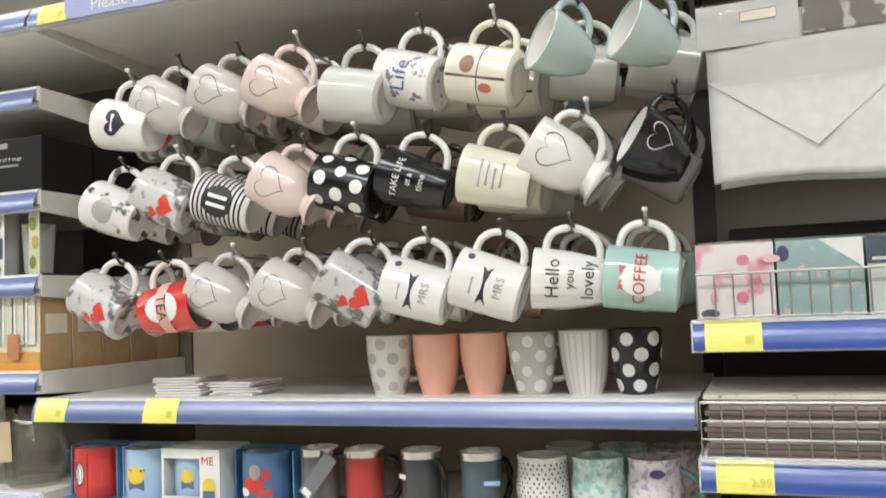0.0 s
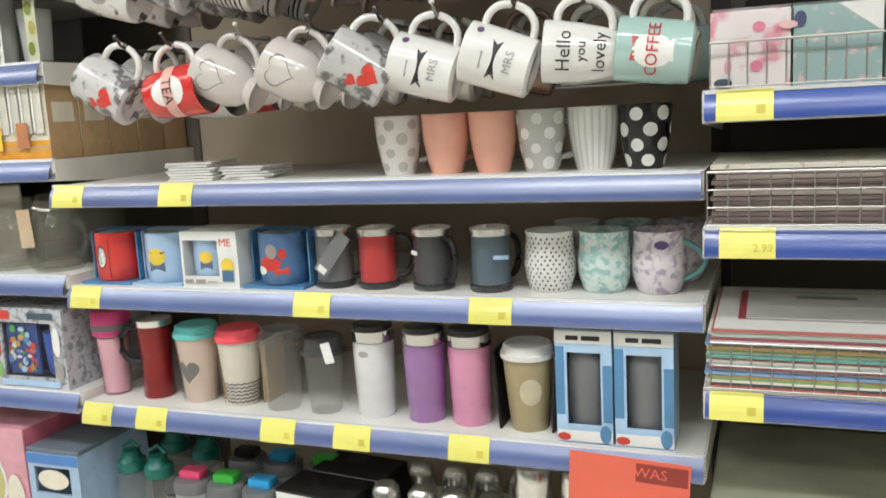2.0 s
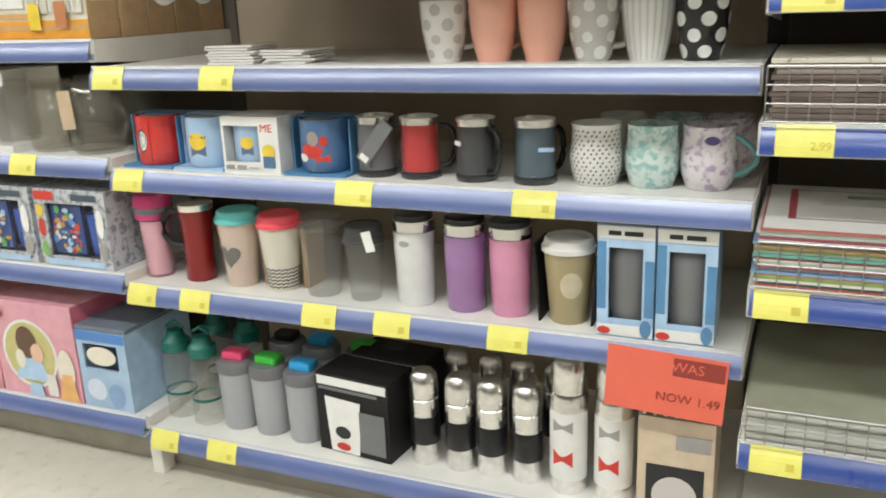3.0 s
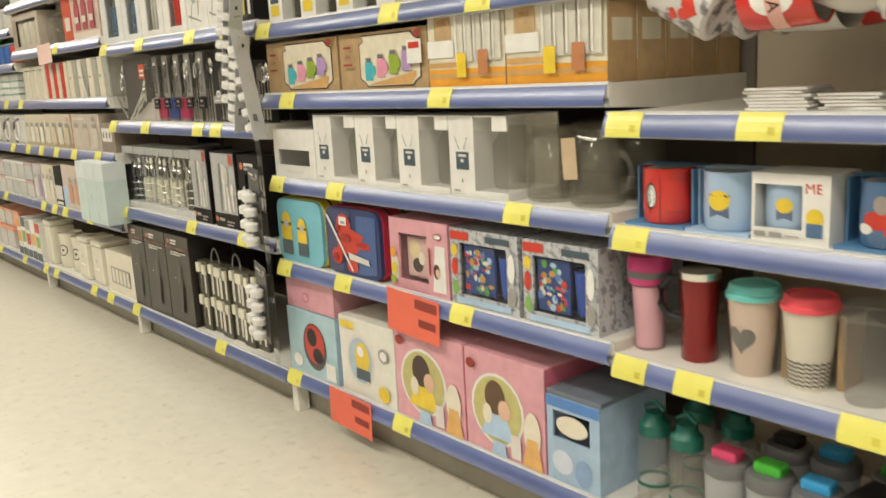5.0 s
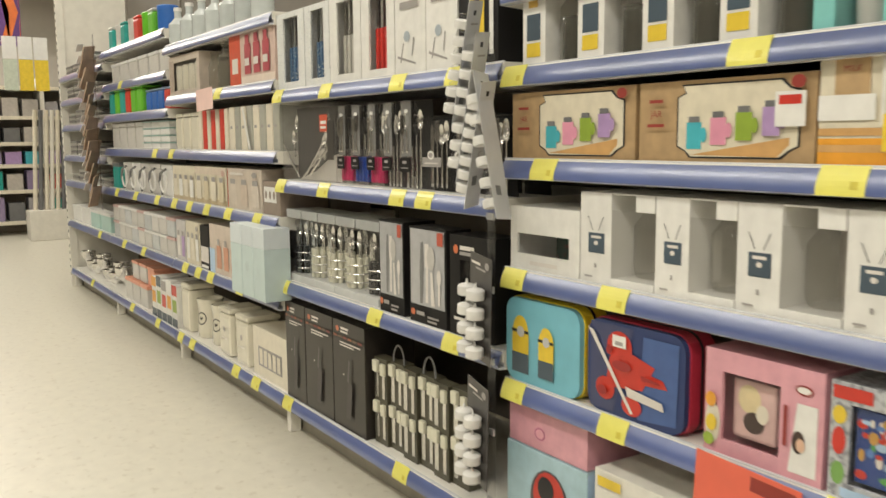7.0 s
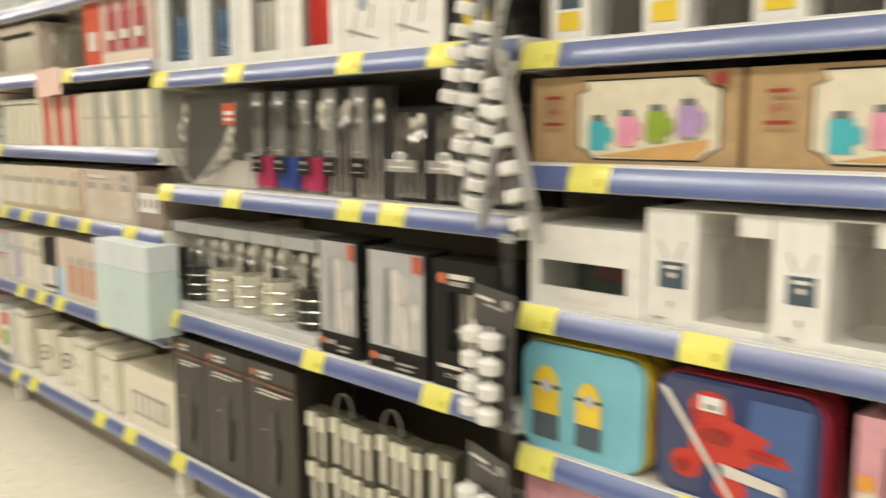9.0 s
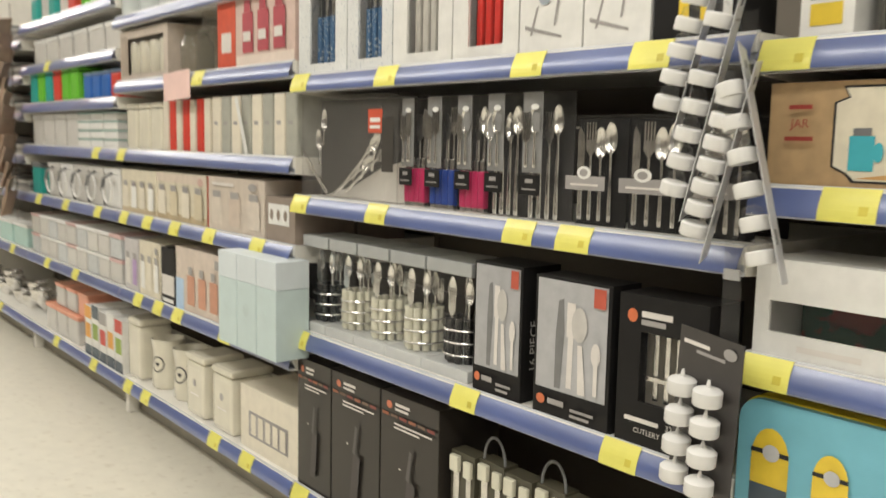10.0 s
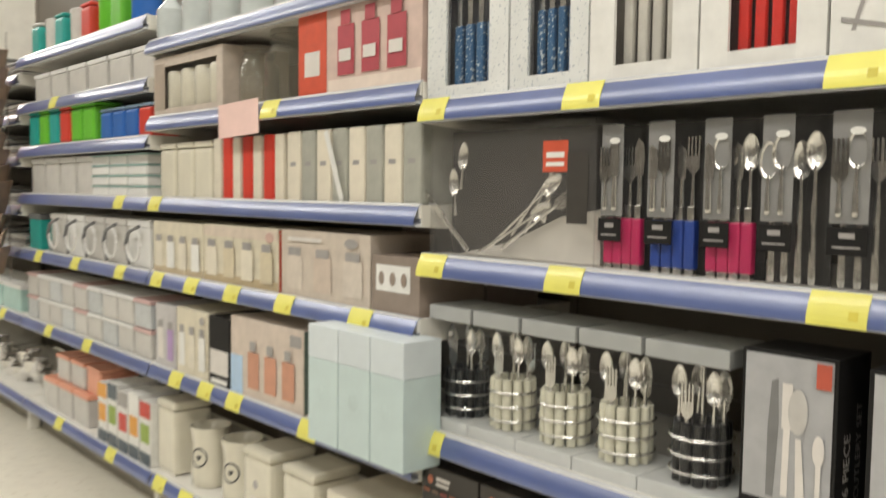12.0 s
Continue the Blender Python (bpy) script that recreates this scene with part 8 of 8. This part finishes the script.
for i in range(5):
    m = (MILKY, CANDLE, MILKY)[i % 3]
    food_box(-4.62 + 0.185 * i, 0.03, M4Z, 0.165, 0.150, 0.15, m, m, "white plastic sieve and tub set")
    st = thing("strainer", "white plastic strainer leaning on a tub", "strainer", "strainers", at=(-4.62 + 0.185 * i, 0.022, M4Z))
    part("handle", tube([(-0.05, -0.004, 0.006), (-0.055, -0.014, 0.07), (-0.02, -0.018, 0.11), (0.04, -0.010, 0.13)], 0.006, 8), GREYPL, st)
    part("rim", tube([(0.05 * math.cos(k * 0.4488), -0.012, 0.07 + 0.05 * math.sin(k * 0.4488)) for k in range(14)], 0.005, 6, closed=True), CANDLE, st)
food_box(-4.90, 0.03, M4Z, 0.14, 0.14, 0.15, TEALP, GREYPL)
for i in range(9):
    x = -4.93 + 0.135 * i
    for k in range(2):
        food_box(x, 0.025, M5Z + 0.092 * k, 0.122, 0.090, 0.14, MILKY if (i + k) % 3 else ink(0.55, 0.57, 0.58), CANDLE if i % 4 else ink(0.62, 0.42, 0.40), "stacked clear food tub with pale lid")
for i in range(3):
    food_box(-4.74 + 0.16 * i, 0.03, M6Z, 0.145, 0.12, 0.16, MILKY, PEACHP, "clear tub with a peach lid")
    food_box(-4.66 + 0.16 * i, 0.05, M6Z + 0.122, 0.13, 0.10, 0.14, PEACHP if i == 2 else MILKY, PEACHP, "clear tub with a peach lid")
for i, c in enumerate((ORANGE, SLATE, FOG, CARD_W, PAINT_R)):
    carton("gadget_box", "printed kitchen gadget carton with white and orange panels", "box", -4.22 + 0.088 * i, -4.14 + 0.088 * i, 0.02, 0.14, M6Z, 0.20 + 0.012 * (i % 2), CARD_W, [("r", 0, 1, 0.75, 1, c), ("r", 0.1, 0.9, 0.35, 0.65, (ORANGE, LIME, PAINT_R)[i % 3]), ("r", 0, 1, 0, 0.2, SLATE)], "gadget cartons")

# ---- end bay ----
GREYTIN = mat("dull_baking_tin", (0.26, 0.25, 0.24), 0.4, metal=0.6, var=0.15)
rng = random.Random(33)
for z in (1.457, 1.297, 1.127, 0.927, 0.754):
    for i in range(5):
        x = -6.18 + 0.235 * i
        n = rng.randint(3, 6)
        for k in range(n):
            t = thing("baking_tin", "grey baking tin in a stack", "baking tin", "baking tins", at=(x, 0.03, z + 0.016 * k))
            part("tray", bx(0, 0.21, 0, 0.25, 0, 0.014, 0.004), GREYTIN if k % 2 else mat("pale_baking_tin", (0.48, 0.46, 0.43), 0.4, metal=0.4, var=0.1), t)
for i in range(4):
    food_box(-6.10 + 0.29 * i, 0.03, M5Z, 0.26, 0.11, 0.2, MINTP if i > 1 else CANDLE, CANDLE, "pale mint and white plastic box")
for i in range(14):
    t = thing("steel_bowl", "polished steel bowl on the bottom shelf", "bowl", "steel bowls", at=(-6.16 + 0.083 * i, 0.10 + 0.05 * (i % 2), M6Z + (0.05 if i % 3 == 0 else 0)))
    smooth(part("bowl", lathe([(0, 0.0), (0.025, 0.0), (0.045, 0.03), (0.05, 0.07), (0.048, 0.07), (0.043, 0.032), (0.023, 0.004), (0, 0.004)], 18), STEEL, t), 40)

# hanging strip of tan packets between the food box and end bays
TAN = mat("tan_paper_packet", (0.42, 0.30, 0.22), 0.6, var=0.15)
t = thing("clip_strip", "clip strip hung with tan packets and white tags", "clip strip", at=(-5.03, -0.04, 0.0))
part("strip", bx(-0.015, 0.015, 0.012, 0.0135, 0.62, 1.62), PVC_DUSTY, t)
for i in range(13):
    z = 0.70 + 0.066 * i
    q = part("packet", bx(-0.07, 0.07, -0.004, 0.004, -0.10, 0.02, 0.002), TAN, t, "tan paper packet")
    q.matrix_basis = pose(0.012 * math.sin(i * 2.1), -0.012 - 0.003 * (i % 2), z + 0.04, -16, 8 * math.sin(i * 1.7), -32 + 10 * math.sin(i))
    w = part("tag", bx(-0.034, 0.034, -0.003, 0.0, -0.022, 0.022), CANDLE, t, "white card tag")
    w.matrix_basis = pose(-0.075 + 0.012 * math.sin(i * 1.3), -0.045, z + 0.055, -24, 12 * math.sin(i * 2.3), -40)

# ---- far end of the shop ----
FX = -10.2
u = thing("far_display", "cream shelving at the far end with mixed goods", "shelving", at=(FX, 0, 0))
part("back", bx(-0.5, -0.47, -1.6, 1.6, 0, 2.0), WALLM, u)
for s in (-1.6, -0.5, 0.5, 1.6):
    part("upright", bx(-0.5, 0.0, s - 0.02, s + 0.02, 0, 1.72), WHITE_PAINT, u)
for z in (0.16, 0.50, 0.78, 1.02, 1.30, 1.62):
    part("shelf", bx(-0.48, 0.0, -1.58, 1.58, z - 0.03, z), SHELF_TOP, u)
    part("price_rail", bx(0.0, 0.008, -1.58, 1.58, z - 0.04, z), CARD_CREAM, u)
rng = random.Random(8)
pal = (LILACI, PAINT_R, AQUA, GREYPL, ink(0.40, 0.38, 0.40), ink(0.5, 0.46, 0.42), ink(0.28, 0.22, 0.36), TEALP)
for j, (z, h) in enumerate(((0.16, 0.27), (0.50, 0.22), (0.78, 0.18), (1.02, 0.2), (1.30, 0.22))):
    for i in range(15):
        y = -1.5 + 0.2 * i
        c = thing("boxed_goods", "colourful boxed goods on the far shelf", "box", "far boxed goods", at=(FX, y, z))
        part("carton", bx(-0.25, -0.03, 0, 0.16, 0, h * rng.uniform(0.7, 1.0), 0.004), pal[rng.randrange(8) if j < 3 else 3 + rng.randrange(3)], c)
for i in range(6):
    y = 0.28 + 0.055 * i
    r = thing("rolled_blind", "long rolled blind standing on end", "rolled blind", "rolled blinds", m=pose(FX + 0.55, y, 0.30, -3, 0, 0))
    smooth(part("roll", lathe([(0, 0), (0.022, 0), (0.022, 1.05), (0, 1.05)], 12), (CARD_CREAM, GREYPL, CARD_CREAM, WHITE_PAINT)[i % 4], r), 40)
st = thing("blind_stand", "low cream stand holding rolled blinds", "stand", at=(FX + 0.45, 0.2, 0))
part("tray", bx(0, 0.25, 0, 0.5, 0.0, 0.31, 0.005), WHITE_PAINT, st)
for i in range(3):
    y = 0.02 + 0.14 * i
    c = thing("hanging_pack", "yellow carded pack on a hook", "pack", "hanging yellow packs", at=(FX + 0.95, y, 1.52))
    part("card", bx(0, 0.03, 0, 0.125, 0, 0.30), (ink(0.55, 0.6, 0.5), PAINT_Y, PAINT_Y)[i], c)
    part("clear_top", bx(0, 0.03, 0, 0.125, 0.305, 0.52), CANDLE, c)
    part("rod", tube([(0.015, 0.06, 0.52), (-1.43, 0.06, 0.54)], 0.004, 6), WIRE, c)
sign = thing("wall_sign", "purple and orange zigzag striped hanging sign", "sign", at=(FX - 0.1, -0.9, 2.05))
part("board", bx(0, 0.02, 0, 1.25, 0, 0.72, 0.004), mat("purple_sign", (0.13, 0.05, 0.22), 0.5), sign)
for i in range(8):
    bm = bmesh.new()
    y0 = -0.10 + 0.19 * i
    pts = [(y0, 0.02), (y0 + 0.09, 0.02), (y0 + 0.19, 0.36), (y0 + 0.09, 0.70), (y0, 0.70), (y0 + 0.10, 0.36)]
    pts = [(min(max(a, 0.01), 1.24), b) for a, b in pts]
    f = bm.faces.new([bm.verts.new((0.0225, a, b)) for a, b in pts])
    bmesh.ops.triangulate(bm, faces=bm.faces)
    part("stripe", bm, mat("orange_sign", (0.72, 0.17, 0.04), 0.5), sign)
PALEC = mat("pale_lamp_glass", (0.95, 0.93, 0.88), 0.4, emit=1.5)
for y in (-0.3, 0.6):
    t = thing("ceiling_light", "round white ceiling light at the far end", "ceiling light", "round ceiling lights", at=(FX + 1.2, y, 2.62))
    smooth(part("shade", lathe([(0, 0), (0.18, 0.01), (0.22, 0.05), (0.2, 0.09), (0, 0.1)], 24), PALEC, t), 40)
    part("stem", lathe([(0.01, 0.1), (0.01, CEILING - 2.62)], 8), WHITE_PAINT, t)
# frames of the strip luminaires on the ceiling
for lx, ly in [(x, LAMP_Y) for x in LAMP_X] + [(x, LAMP_SHELF_Y) for x in LAMP_X] + [(x, -4.0) for x in LAMP_X_2] + [(x, -6.0) for x in LAMP_X_3] + [(-10.5, -0.6), (-12.5, -0.6)]:
    t = thing("ceiling_light", "recessed rectangular ceiling luminaire", "ceiling light", "ceiling luminaires", at=(lx, ly, CEILING - 0.064))
    for a in ((-0.31, -0.28, -0.78, 0.78), (0.28, 0.31, -0.78, 0.78)):
        part("frame", bx(*a, 0, 0.064), WHITE_PAINT, t)
